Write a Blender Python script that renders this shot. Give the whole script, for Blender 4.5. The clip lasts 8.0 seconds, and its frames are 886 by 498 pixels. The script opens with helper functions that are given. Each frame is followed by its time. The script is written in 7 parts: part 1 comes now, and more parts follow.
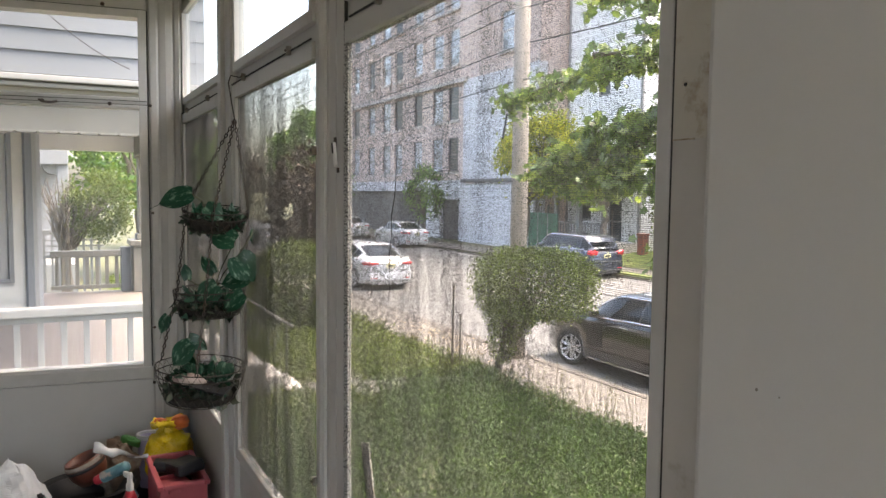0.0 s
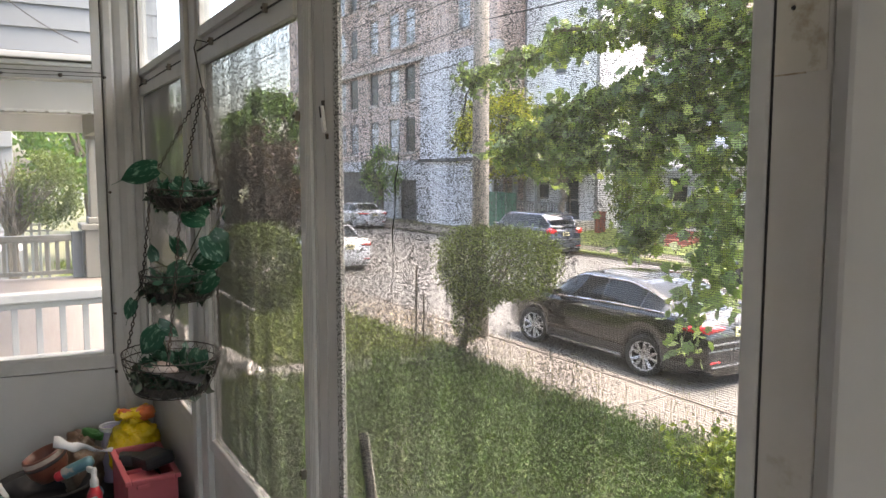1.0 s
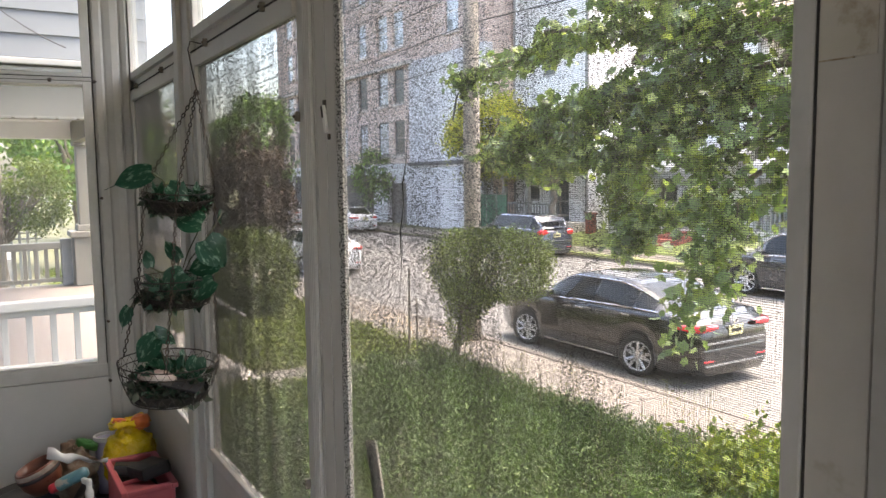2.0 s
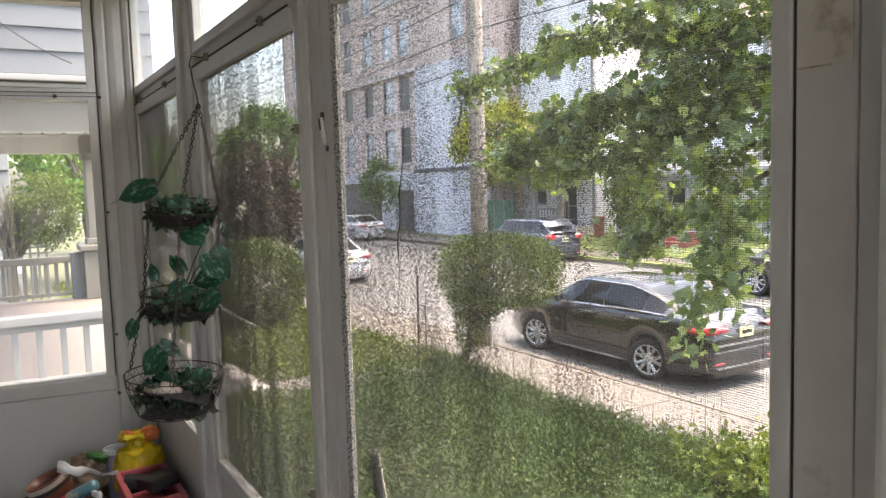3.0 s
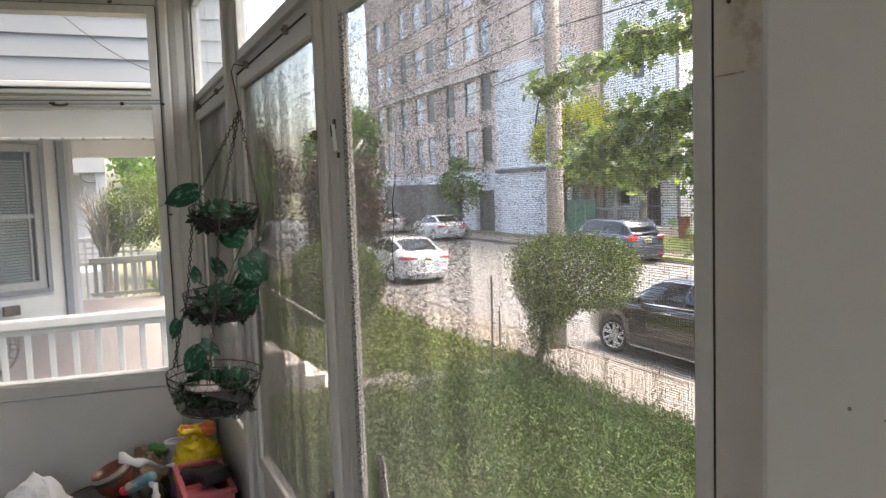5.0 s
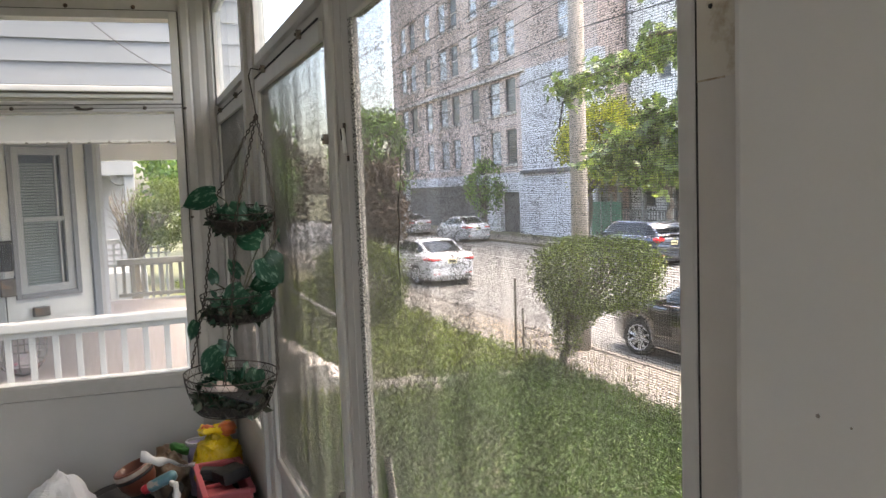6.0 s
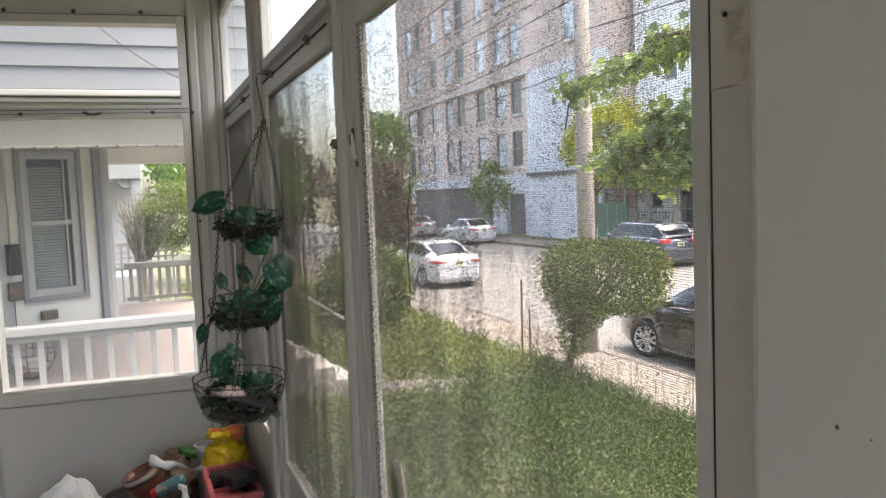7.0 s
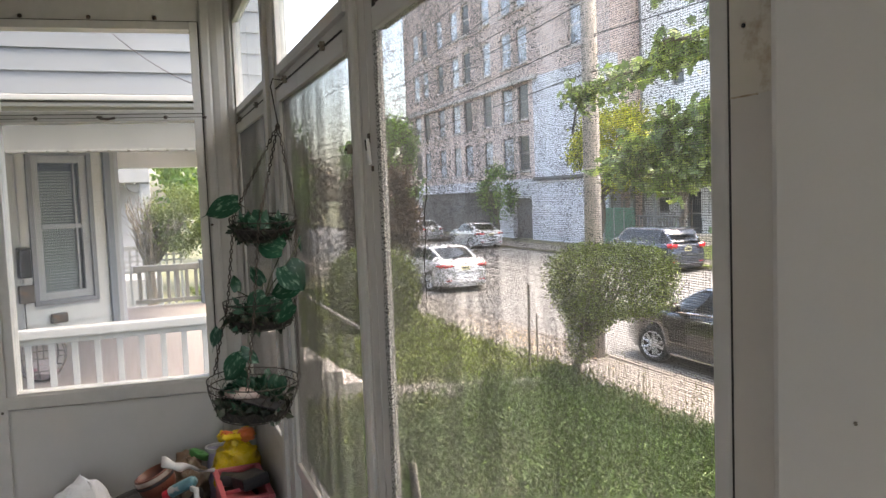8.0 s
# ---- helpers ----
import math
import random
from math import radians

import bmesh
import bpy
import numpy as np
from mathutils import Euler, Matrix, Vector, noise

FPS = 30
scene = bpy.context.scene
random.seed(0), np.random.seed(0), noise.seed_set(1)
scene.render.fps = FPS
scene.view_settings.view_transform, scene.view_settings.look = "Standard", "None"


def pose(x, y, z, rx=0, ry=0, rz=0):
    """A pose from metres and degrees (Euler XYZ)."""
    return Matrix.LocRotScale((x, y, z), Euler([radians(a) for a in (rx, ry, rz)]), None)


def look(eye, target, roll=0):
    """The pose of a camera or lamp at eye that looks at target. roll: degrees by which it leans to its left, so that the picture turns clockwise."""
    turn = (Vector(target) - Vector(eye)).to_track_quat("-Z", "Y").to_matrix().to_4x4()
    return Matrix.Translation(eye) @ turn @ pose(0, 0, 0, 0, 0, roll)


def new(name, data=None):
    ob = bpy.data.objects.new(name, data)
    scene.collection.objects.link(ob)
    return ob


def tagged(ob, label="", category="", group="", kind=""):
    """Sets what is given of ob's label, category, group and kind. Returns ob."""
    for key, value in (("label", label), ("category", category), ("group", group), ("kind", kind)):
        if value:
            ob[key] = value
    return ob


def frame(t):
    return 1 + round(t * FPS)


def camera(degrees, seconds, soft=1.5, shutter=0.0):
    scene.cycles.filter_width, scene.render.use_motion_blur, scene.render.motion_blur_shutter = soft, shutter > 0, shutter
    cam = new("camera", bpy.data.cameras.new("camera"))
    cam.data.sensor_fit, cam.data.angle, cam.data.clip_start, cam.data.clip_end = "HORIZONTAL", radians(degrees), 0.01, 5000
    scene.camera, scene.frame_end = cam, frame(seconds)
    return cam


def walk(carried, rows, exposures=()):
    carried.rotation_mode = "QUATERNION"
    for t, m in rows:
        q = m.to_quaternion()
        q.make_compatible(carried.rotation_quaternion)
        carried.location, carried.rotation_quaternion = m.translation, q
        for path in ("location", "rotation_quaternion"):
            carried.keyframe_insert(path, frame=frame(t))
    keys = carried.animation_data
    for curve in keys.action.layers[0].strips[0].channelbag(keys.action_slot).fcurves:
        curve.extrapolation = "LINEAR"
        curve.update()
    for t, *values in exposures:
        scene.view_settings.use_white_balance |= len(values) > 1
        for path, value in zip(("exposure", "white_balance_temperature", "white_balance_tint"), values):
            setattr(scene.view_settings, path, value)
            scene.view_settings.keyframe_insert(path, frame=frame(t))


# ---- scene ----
cam = camera(60.2, 8.0)
PATH = [
    (0, (0.387, -0.498, 1.519), (-1.39, 0.408, 1.372), 0.6),
    (0.5, (0.297, -0.5, 1.503), (-1.449, 0.457, 1.324), 0.3),
    (1, (0.247, -0.514, 1.495), (-1.473, 0.488, 1.298), -0.0),
    (1.5, (0.2, -0.523, 1.488), (-1.509, 0.497, 1.291), -0.3),
    (3, (0.22, -0.511, 1.494), (-1.501, 0.494, 1.322), -1.8),
    (3.5, (0.216, -0.498, 1.488), (-1.521, 0.478, 1.32), -2.1),
    (4, (0.226, -0.47, 1.487), (-1.539, 0.455, 1.32), -2.3),
    (4.5, (0.252, -0.426, 1.498), (-1.543, 0.439, 1.331), -2.1),
    (6, (0.289, -0.368, 1.502), (-1.557, 0.386, 1.343), -2.1),
    (6.5, (0.285, -0.367, 1.505), (-1.564, 0.377, 1.348), -2.2),
    (7, (0.287, -0.373, 1.507), (-1.565, 0.367, 1.354), -2.3),
    (7.5, (0.294, -0.384, 1.508), (-1.561, 0.349, 1.36), -2.2),
    (8, (0.298, -0.393, 1.508), (-1.56, 0.332, 1.367), -2.2),
]
walk(cam, [(t, look(eye, target, roll)) for t, eye, target, roll in PATH],
     [(0.0, 3.46, 7300, 10), (8.0, 3.46, 7300, 10)])

# ---- world, sun and exposure ----
SUN_ELEVATION, SUN_AZIMUTH = radians(68), radians(15)   # azimuth from +y towards +x
world = bpy.data.worlds.new("sky")
scene.world = world
world.use_nodes = True
wn = world.node_tree
sky = wn.nodes.new("ShaderNodeTexSky")
sky.sky_type, sky.sun_disc = "NISHITA", False
sky.sun_elevation, sky.sun_rotation = SUN_ELEVATION, SUN_AZIMUTH
sky.dust_density, sky.air_density = 5.0, 1.0
wn.links.new(sky.outputs[0], wn.nodes["Background"].inputs[0])
wn.nodes["Background"].inputs[1].default_value = 0.15
sun = new("sun", bpy.data.lights.new("sun", "SUN"))
sun.data.energy, sun.data.angle, sun.data.color = 1.0, radians(45), (1.0, 0.95, 0.88)
sun.matrix_world = look((math.sin(SUN_AZIMUTH) * math.cos(SUN_ELEVATION), math.cos(SUN_AZIMUTH) * math.cos(SUN_ELEVATION), math.sin(SUN_ELEVATION)), (0, 0, 0))


# ---- materials ----
def nodes_of(name):
    m = bpy.data.materials.new(name)
    m.use_nodes = True
    t = m.node_tree
    return m, t, t.nodes, t.links, t.nodes["Principled BSDF"]


def noise_node(t, scale, detail=4.0, rough=0.55, stretch=(1, 1, 1), which="Object"):
    co = t.nodes.new("ShaderNodeTexCoord")
    mp = t.nodes.new("ShaderNodeMapping")
    mp.inputs["Scale"].default_value = stretch
    nz = t.nodes.new("ShaderNodeTexNoise")
    nz.inputs["Scale"].default_value, nz.inputs["Detail"].default_value, nz.inputs["Roughness"].default_value = scale, detail, rough
    t.links.new(co.outputs[which], mp.inputs[0])
    t.links.new(mp.outputs[0], nz.inputs["Vector"])
    return nz


def ramp_node(t, source, stops):
    r = t.nodes.new("ShaderNodeValToRGB")
    while len(r.color_ramp.elements) < len(stops):
        r.color_ramp.elements.new(0.5)
    for el, (at, c) in zip(r.color_ramp.elements, stops):
        el.position, el.color = at, (*c, 1) if len(c) == 3 else (c[0], c[0], c[0], 1)
    t.links.new(source, r.inputs[0])
    return r


def mix_node(t, fac, a, b, kind="MIX"):
    m = t.nodes.new("ShaderNodeMix")
    m.data_type, m.blend_type = "RGBA", kind
    for sock, v in ((m.inputs[0], fac), (m.inputs[6], a), (m.inputs[7], b)):
        if isinstance(v, (int, float)):
            sock.default_value = v
        elif isinstance(v, tuple):
            sock.default_value = (*v, 1)
        else:
            t.links.new(v, sock)
    return m.outputs[2]


def surface(name, c, c2=None, scale=30.0, big=2.0, stain=None, stain_at=(0.58, 0.75), rough=0.6, metal=0.0, bump=0.15, stretch=(1, 1, 1), vary=0.0, coat=0.0, dist=0.004):
    """A principled surface with fine grain, larger stains and a little relief."""
    m, t, n, l, p = nodes_of(name)
    c2 = c2 or tuple(v * 0.8 for v in c)
    fine = noise_node(t, scale, 5, 0.6, stretch)
    col = ramp_node(t, fine.outputs[0], ((0.3, c2), (0.7, c))).outputs[0]
    if stain:
        blot = noise_node(t, big, 5, 0.65, stretch)
        f = ramp_node(t, blot.outputs[0], ((stain_at[0], (0.0,)), (stain_at[1], (1.0,)))).outputs[0]
        col = mix_node(t, f, col, stain)
    if vary:
        info = n.new("ShaderNodeObjectInfo")
        h = n.new("ShaderNodeHueSaturation")
        r = ramp_node(t, info.outputs["Random"], ((0.0, (1 - vary,)), (1.0, (1 + vary,))))
        l.new(r.outputs[0], h.inputs["Value"])
        l.new(col, h.inputs["Color"])
        col = h.outputs[0]
    l.new(col, p.inputs["Base Color"])
    rr = ramp_node(t, fine.outputs[0], ((0.2, (max(rough - 0.12, 0.02),)), (0.8, (min(rough + 0.12, 1),))))
    l.new(rr.outputs[0], p.inputs["Roughness"])
    p.inputs["Metallic"].default_value = metal
    p.inputs["Coat Weight"].default_value = coat
    if bump:
        b = n.new("ShaderNodeBump")
        b.inputs["Strength"].default_value, b.inputs["Distance"].default_value = bump, dist
        l.new(fine.outputs[0], b.inputs["Height"])
        l.new(b.outputs[0], p.inputs["Normal"])
    return m


def leaf_material(name, c1, c2, c3, glow=0.35, rough=0.5, vein=None):
    """Foliage: colour by leaf, some light let through."""
    m, t, n, l, p = nodes_of(name)
    g = n.new("ShaderNodeNewGeometry")
    col = ramp_node(t, g.outputs["Random Per Island"], ((0.0, c1), (0.6, c2), (1.0, c3))).outputs[0]
    nz = noise_node(t, 35.0, 3)
    col = mix_node(t, 0.35, col, ramp_node(t, nz.outputs[0], ((0.3, (0.25,)), (0.7, (0.9,)))).outputs[0], "MULTIPLY")
    if vein:
        w = noise_node(t, 26.0, 6, 0.7, (1, 3.0, 1))
        f = ramp_node(t, w.outputs[0], ((0.54, (0.0,)), (0.64, (0.75,)))).outputs[0]
        col = mix_node(t, f, col, vein)
    l.new(col, p.inputs["Base Color"])
    p.inputs["Roughness"].default_value = rough
    p.inputs["Specular IOR Level"].default_value = 0.35
    tr = n.new("ShaderNodeBsdfTranslucent")
    warm = mix_node(t, 1.0, col, (1.15, 1.15, 0.5), "MULTIPLY")
    l.new(warm, tr.inputs[0])
    ms = n.new("ShaderNodeMixShader")
    ms.inputs[0].default_value = glow
    l.new(p.outputs[0], ms.inputs[1])
    l.new(tr.outputs[0], ms.inputs[2])
    l.new(ms.outputs[0], n["Material Output"].inputs[0])
    return m


def clear_pane(name, tint=(0.93, 0.96, 0.97), gloss=1.0, haze=0.0):
    """Thin window glass: straight view through, mirror by Fresnel, with a thin film of dirt; on the end pane the film
    is painted haze.
    """
    m, t, n, l, p = nodes_of(name)
    n.remove(p)
    tr, gl, fr, ms = n.new("ShaderNodeBsdfTransparent"), n.new("ShaderNodeBsdfGlossy"), n.new("ShaderNodeFresnel"), n.new("ShaderNodeMixShader")
    tr.inputs[0].default_value = (*tint, 1)
    gl.inputs["Roughness"].default_value = 0.03
    fr.inputs[0].default_value = 1.08
    l.new(fr.outputs[0], ms.inputs[0])
    l.new(tr.outputs[0], ms.inputs[1])
    l.new(gl.outputs[0], ms.inputs[2])
    out = ms.outputs[0]
    if haze:
        df, m2 = n.new("ShaderNodeBsdfTranslucent"), n.new("ShaderNodeMixShader")
        df.inputs[0].default_value = (0.27, 0.285, 0.30, 1)
        nz = noise_node(t, 6.0, 6, 0.7, (1, 1, 0.25))
        f = ramp_node(t, nz.outputs[0], ((0.35, (haze * 0.4,)), (0.75, (haze,))))
        l.new(f.outputs[0], m2.inputs[0])
        l.new(out, m2.inputs[1])
        l.new(df.outputs[0], m2.inputs[2])
        out = m2.outputs[0]
    l.new(out, n["Material Output"].inputs[0])
    return m


def dirt_film(name, scale, stretch, thin, thick, veil=(0.0, 0.0), edge=(-1.0, 0.0), colour=(0.04, 0.04, 0.038), dust=(0.20, 0.185, 0.165)):
    """Specks of dirt caught in a fly screen and a dusty veil that also carries painted haze and fold streaks, both
    thickest at x = edge[0] and thinnest at edge[1].
    """
    m, t, n, l, p = nodes_of(name)
    tr, ms = n.new("ShaderNodeBsdfTransparent"), n.new("ShaderNodeMixShader")
    p.inputs["Roughness"].default_value = 0.9
    speck = noise_node(t, scale, 2, 0.5, stretch)
    coarse = noise_node(t, scale * 0.65, 3, 0.6, stretch)
    folds = noise_node(t, 9.0, 5, 0.6, (1.6, 1, 0.16))
    co, sep, mr = n.new("ShaderNodeTexCoord"), n.new("ShaderNodeSeparateXYZ"), n.new("ShaderNodeMapRange")
    l.new(co.outputs["Object"], sep.inputs[0])
    l.new(sep.outputs[0], mr.inputs["Value"])
    for sock, v in zip(("From Min", "From Max", "To Min", "To Max"), (*edge, 1.0, 0.1)):
        mr.inputs[sock].default_value = v
    mix = n.new("ShaderNodeMath")
    mix.operation = "MULTIPLY_ADD"
    # upright streaks imitate the dark folds of slack mesh
    fold = ramp_node(t, folds.outputs[0], ((0.38, (0.0,)), (0.62, (1.0,)))).outputs[0]
    l.new(fold, mix.inputs[0])
    mix.inputs[1].default_value = 0.6
    l.new(mr.outputs[0], mix.inputs[2])
    z = ramp_node(t, mix.outputs[0], ((0.15, (max(thin + 0.2, 0),)), (1.0, (thick + 0.2,)))).outputs[0]
    ad = n.new("ShaderNodeMath")
    ad.operation = "ADD"
    l.new(mix_node(t, mr.outputs[0], speck.outputs[0], coarse.outputs[0]), ad.inputs[0])
    l.new(z, ad.inputs[1])
    f = ramp_node(t, ad.outputs[0], ((0.80, (0.0,)), (0.85, (0.95,)))).outputs[0]
    l.new(mix_node(t, f, dust, colour), p.inputs["Base Color"])
    if veil[1]:
        vv = ramp_node(t, mix.outputs[0], ((0.2, (veil[0],)), (1.0, (veil[1],)))).outputs[0]
        f = mix_node(t, 1.0, f, vv, "LIGHTEN")
    l.new(f, ms.inputs[0])
    l.new(tr.outputs[0], ms.inputs[1])
    l.new(p.outputs[0], ms.inputs[2])
    l.new(ms.outputs[0], n["Material Output"].inputs[0])
    return m


def plain(name, c, rough=0.5, metal=0.0, coat=0.0, emit=None):
    m, t, n, l, p = nodes_of(name)
    p.inputs["Base Color"].default_value = (*c, 1)
    p.inputs["Roughness"].default_value, p.inputs["Metallic"].default_value, p.inputs["Coat Weight"].default_value = rough, metal, coat
    return m


PAINT = surface("porch paint", (0.448, 0.433, 0.402), (0.402, 0.388, 0.357), 18, 3.0, (0.359, 0.335, 0.288), (0.52, 0.85), 0.42, bump=0.12)
PANEL = surface("painted panel", (0.450, 0.434, 0.405), (0.423, 0.409, 0.38), 7, 1.6, (0.406, 0.39, 0.359), (0.5, 0.9), 0.5, bump=0.08)
STAINED = surface("stained paint", (0.468, 0.445, 0.397), (0.421, 0.397, 0.351), 14, 9.0, (0.281, 0.226, 0.147), (0.6, 0.72), 0.5, bump=0.2)
STAIN = surface("water stained peeling paint", (0.50, 0.475, 0.40), (0.45, 0.42, 0.345), 16, 26, (0.27, 0.195, 0.115), (0.54, 0.70), 0.55, bump=0.3)
LAPPED = surface("mesh lapped over paint", (0.46, 0.45, 0.42), (0.38, 0.37, 0.34), 30, 330, (0.045, 0.043, 0.04), (0.50, 0.54), 0.7, bump=0.1, stretch=(0.4, 1, 0.8))
BAND_WOOD = surface("pale weathered slat", (0.55, 0.52, 0.45), (0.45, 0.42, 0.36), 30, 6, (0.34, 0.31, 0.26), (0.5, 0.7), 0.7, bump=0.2, stretch=(1, 1, 0.1))
WHITEPAINT = surface("worn white enamel", (0.72, 0.71, 0.68), (0.62, 0.61, 0.58), 60, 30, (0.30, 0.26, 0.22), (0.6, 0.7), 0.4, bump=0.1)
RUSTSTAIN = surface("brown water stain", (0.25, 0.185, 0.115), (0.19, 0.135, 0.08), 60, 90, (0.36, 0.31, 0.23), (0.5, 0.6), 0.6, bump=0.2)
SEAM = plain("seam shadow gap", (0.03, 0.028, 0.025), 0.9)
ALU = surface("painted aluminium", (0.464, 0.453, 0.424), (0.424, 0.413, 0.384), 24, 5.0, (0.32, 0.304, 0.264), (0.56, 0.8), 0.38, bump=0.08)
RUST = surface("dark corroded steel", (0.10, 0.085, 0.07), (0.05, 0.04, 0.035), 120, 20, (0.16, 0.09, 0.05), (0.5, 0.7), 0.6, 0.6, 0.2)
CLIP = surface("tarnished clip", (0.26, 0.24, 0.21), (0.14, 0.12, 0.10), 160, 30, (0.12, 0.07, 0.045), (0.5, 0.65), 0.5, 0.5, 0.2)
WIRE = surface("fly screen wire", (0.075, 0.073, 0.07), (0.05, 0.049, 0.047), 300, 3, (0.08, 0.078, 0.073), (0.5, 0.7), 0.6, 0.0, 0.0)
SPECK = dirt_film("screen dirt", 330, (0.3, 1, 0.95), 0.06, 0.125, (0.19, 0.78), (-1.99, -1.22), colour=(0.03, 0.03, 0.028), dust=(0.052, 0.049, 0.045))
SPECK_HEAVY = dirt_film("heavily soiled screen", 400, (0.3, 1, 0.6), -0.05, 0.06, (0.55, 0.85), (-3.0, -2.2), dust=(0.19, 0.183, 0.17))
# the faint even veil is light haze put into the film's colour
SPECK_FINE = dirt_film("screen specks and haze", 1150, (0.34, 1, 0.9), -0.008, 0.115, (0.06, 0.09), (-1.0, -0.26), colour=(0.03, 0.03, 0.029), dust=(0.15, 0.146, 0.138))
PANE = clear_pane("transom glass", (0.74, 0.77, 0.80), haze=0.10)
PANE_END = clear_pane("added glass with painted haze", (0.93, 0.94, 0.95), haze=0.14)
PANE_DUSTY = clear_pane("dusty transom glass", (0.80, 0.82, 0.84), haze=0.42)
FLOOR = surface("painted floor board", (0.42, 0.405, 0.38), (0.35, 0.335, 0.315), 12, 3, (0.26, 0.245, 0.225), (0.5, 0.8), 0.5, vary=0.08)
BOARD_W = surface("warm white clapboard", (0.46, 0.445, 0.415), (0.43, 0.415, 0.385), 12, 2.2, (0.385, 0.37, 0.34), (0.58, 0.85), 0.5, bump=0.1, vary=0.02)
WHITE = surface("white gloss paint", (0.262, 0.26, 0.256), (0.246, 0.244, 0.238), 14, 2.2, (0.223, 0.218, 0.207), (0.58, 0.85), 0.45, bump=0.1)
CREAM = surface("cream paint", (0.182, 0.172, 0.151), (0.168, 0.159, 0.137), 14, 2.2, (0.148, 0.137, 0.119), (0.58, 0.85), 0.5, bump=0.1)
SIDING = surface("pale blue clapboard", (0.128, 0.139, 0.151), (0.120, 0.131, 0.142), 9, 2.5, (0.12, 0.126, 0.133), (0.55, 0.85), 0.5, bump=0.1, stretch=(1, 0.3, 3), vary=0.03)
SIDING_W = surface("white clapboard", (0.344, 0.344, 0.355), (0.315, 0.315, 0.326), 6, 1.2, (0.278, 0.278, 0.289), (0.55, 0.85), 0.55, bump=0.1)
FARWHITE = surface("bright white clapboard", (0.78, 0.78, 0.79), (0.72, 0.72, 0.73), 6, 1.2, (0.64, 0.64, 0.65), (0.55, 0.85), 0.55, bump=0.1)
TRIM_GREY = surface("grey trim paint", (0.15, 0.152, 0.158), (0.125, 0.127, 0.132), 14, 3, (0.11, 0.11, 0.115), (0.55, 0.8), 0.5, bump=0.1)
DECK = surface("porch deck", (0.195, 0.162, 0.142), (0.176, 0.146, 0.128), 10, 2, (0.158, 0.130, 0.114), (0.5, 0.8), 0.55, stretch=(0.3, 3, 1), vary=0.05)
BLIND = surface("venetian blind slat", (0.80, 0.78, 0.66), (0.72, 0.70, 0.58), 20, 4, None, rough=0.5, bump=0.0)
DARKROOM = surface("dim room", (0.42, 0.42, 0.40), (0.32, 0.32, 0.31), 4, 1, None, rough=0.8, bump=0.0)
PANE_FAR = plain("window glass over dark room", (0.07, 0.08, 0.09), 0.04)
# bluish white blotches imitate sky reflected in the apartment windows
PANE_REFLECT = surface("window glass with painted pale reflection", (0.58, 0.63, 0.70), (0.46, 0.50, 0.56), 1.2, 0.5, (0.14, 0.16, 0.18), (0.52, 0.62), 0.08, bump=0.0, coat=0.6)
ASPHALT = surface("worn asphalt", (0.128, 0.125, 0.122), (0.105, 0.101, 0.0989), 60, 0.5, (0.0872, 0.0838, 0.0824), (0.5, 0.75), 0.85, bump=0.5)
CONCRETE = surface("pale pavement concrete", (0.134, 0.12, 0.108), (0.114, 0.101, 0.0912), 40, 0.9, (0.098, 0.0833, 0.0714), (0.52, 0.8), 0.85, bump=0.4, vary=0.08)
SOIL = surface("garden soil and grass thatch", (0.10, 0.11, 0.045), (0.06, 0.055, 0.03), 12, 0.8, (0.11, 0.085, 0.05), (0.5, 0.7), 0.95, bump=0.8, dist=0.03)
LAWN = surface("mown grass", (0.16, 0.20, 0.05), (0.085, 0.12, 0.03), 45, 0.6, (0.24, 0.23, 0.08), (0.5, 0.75), 0.95, bump=0.8, dist=0.03)
WEED = leaf_material("weed leaf", (0.035, 0.07, 0.015), (0.065, 0.12, 0.022), (0.12, 0.18, 0.04), 0.3)
WEED_DRY = leaf_material("seeding weed stalk", (0.16, 0.15, 0.07), (0.20, 0.19, 0.09), (0.12, 0.15, 0.06), 0.25)
HEDGE = leaf_material("clipped hedge leaf", (0.056, 0.0952, 0.0202), (0.134, 0.185, 0.0336), (0.28, 0.314, 0.0616), 0.3)
MAPLE = leaf_material("maple leaf", (0.105, 0.165, 0.085), (0.205, 0.29, 0.135), (0.36, 0.44, 0.17), 0.42, 0.33)
YELLOW = leaf_material("yellow green leaf", (0.236, 0.288, 0.0506), (0.371, 0.405, 0.0759), (0.506, 0.473, 0.0844), 0.4)
GREEN = leaf_material("street tree leaf", (0.0911, 0.183, 0.0547), (0.164, 0.291, 0.0728), (0.291, 0.4, 0.109), 0.35)
LIME = leaf_material("lime green shrub leaf", (0.13, 0.19, 0.035), (0.21, 0.28, 0.05), (0.32, 0.36, 0.07), 0.4)
TOPIARY = leaf_material("dense topiary leaf", (0.050, 0.085, 0.020), (0.115, 0.160, 0.032), (0.22, 0.265, 0.055), 0.28)
PALEGREEN = leaf_material("pale garden leaf", (0.07, 0.10, 0.03), (0.12, 0.155, 0.045), (0.17, 0.20, 0.07), 0.45)
LITTER = leaf_material("fallen leaf", (0.30, 0.16, 0.06), (0.36, 0.24, 0.12), (0.42, 0.33, 0.2), 0.1)
COPPER = leaf_material("copper beech leaf", (0.06, 0.035, 0.03), (0.10, 0.06, 0.05), (0.13, 0.10, 0.06), 0.3)
POTHOS = leaf_material("artificial pothos leaf", (0.008, 0.055, 0.03), (0.012, 0.075, 0.04), (0.018, 0.09, 0.048), 0.05, 0.28, vein=(0.26, 0.38, 0.30))
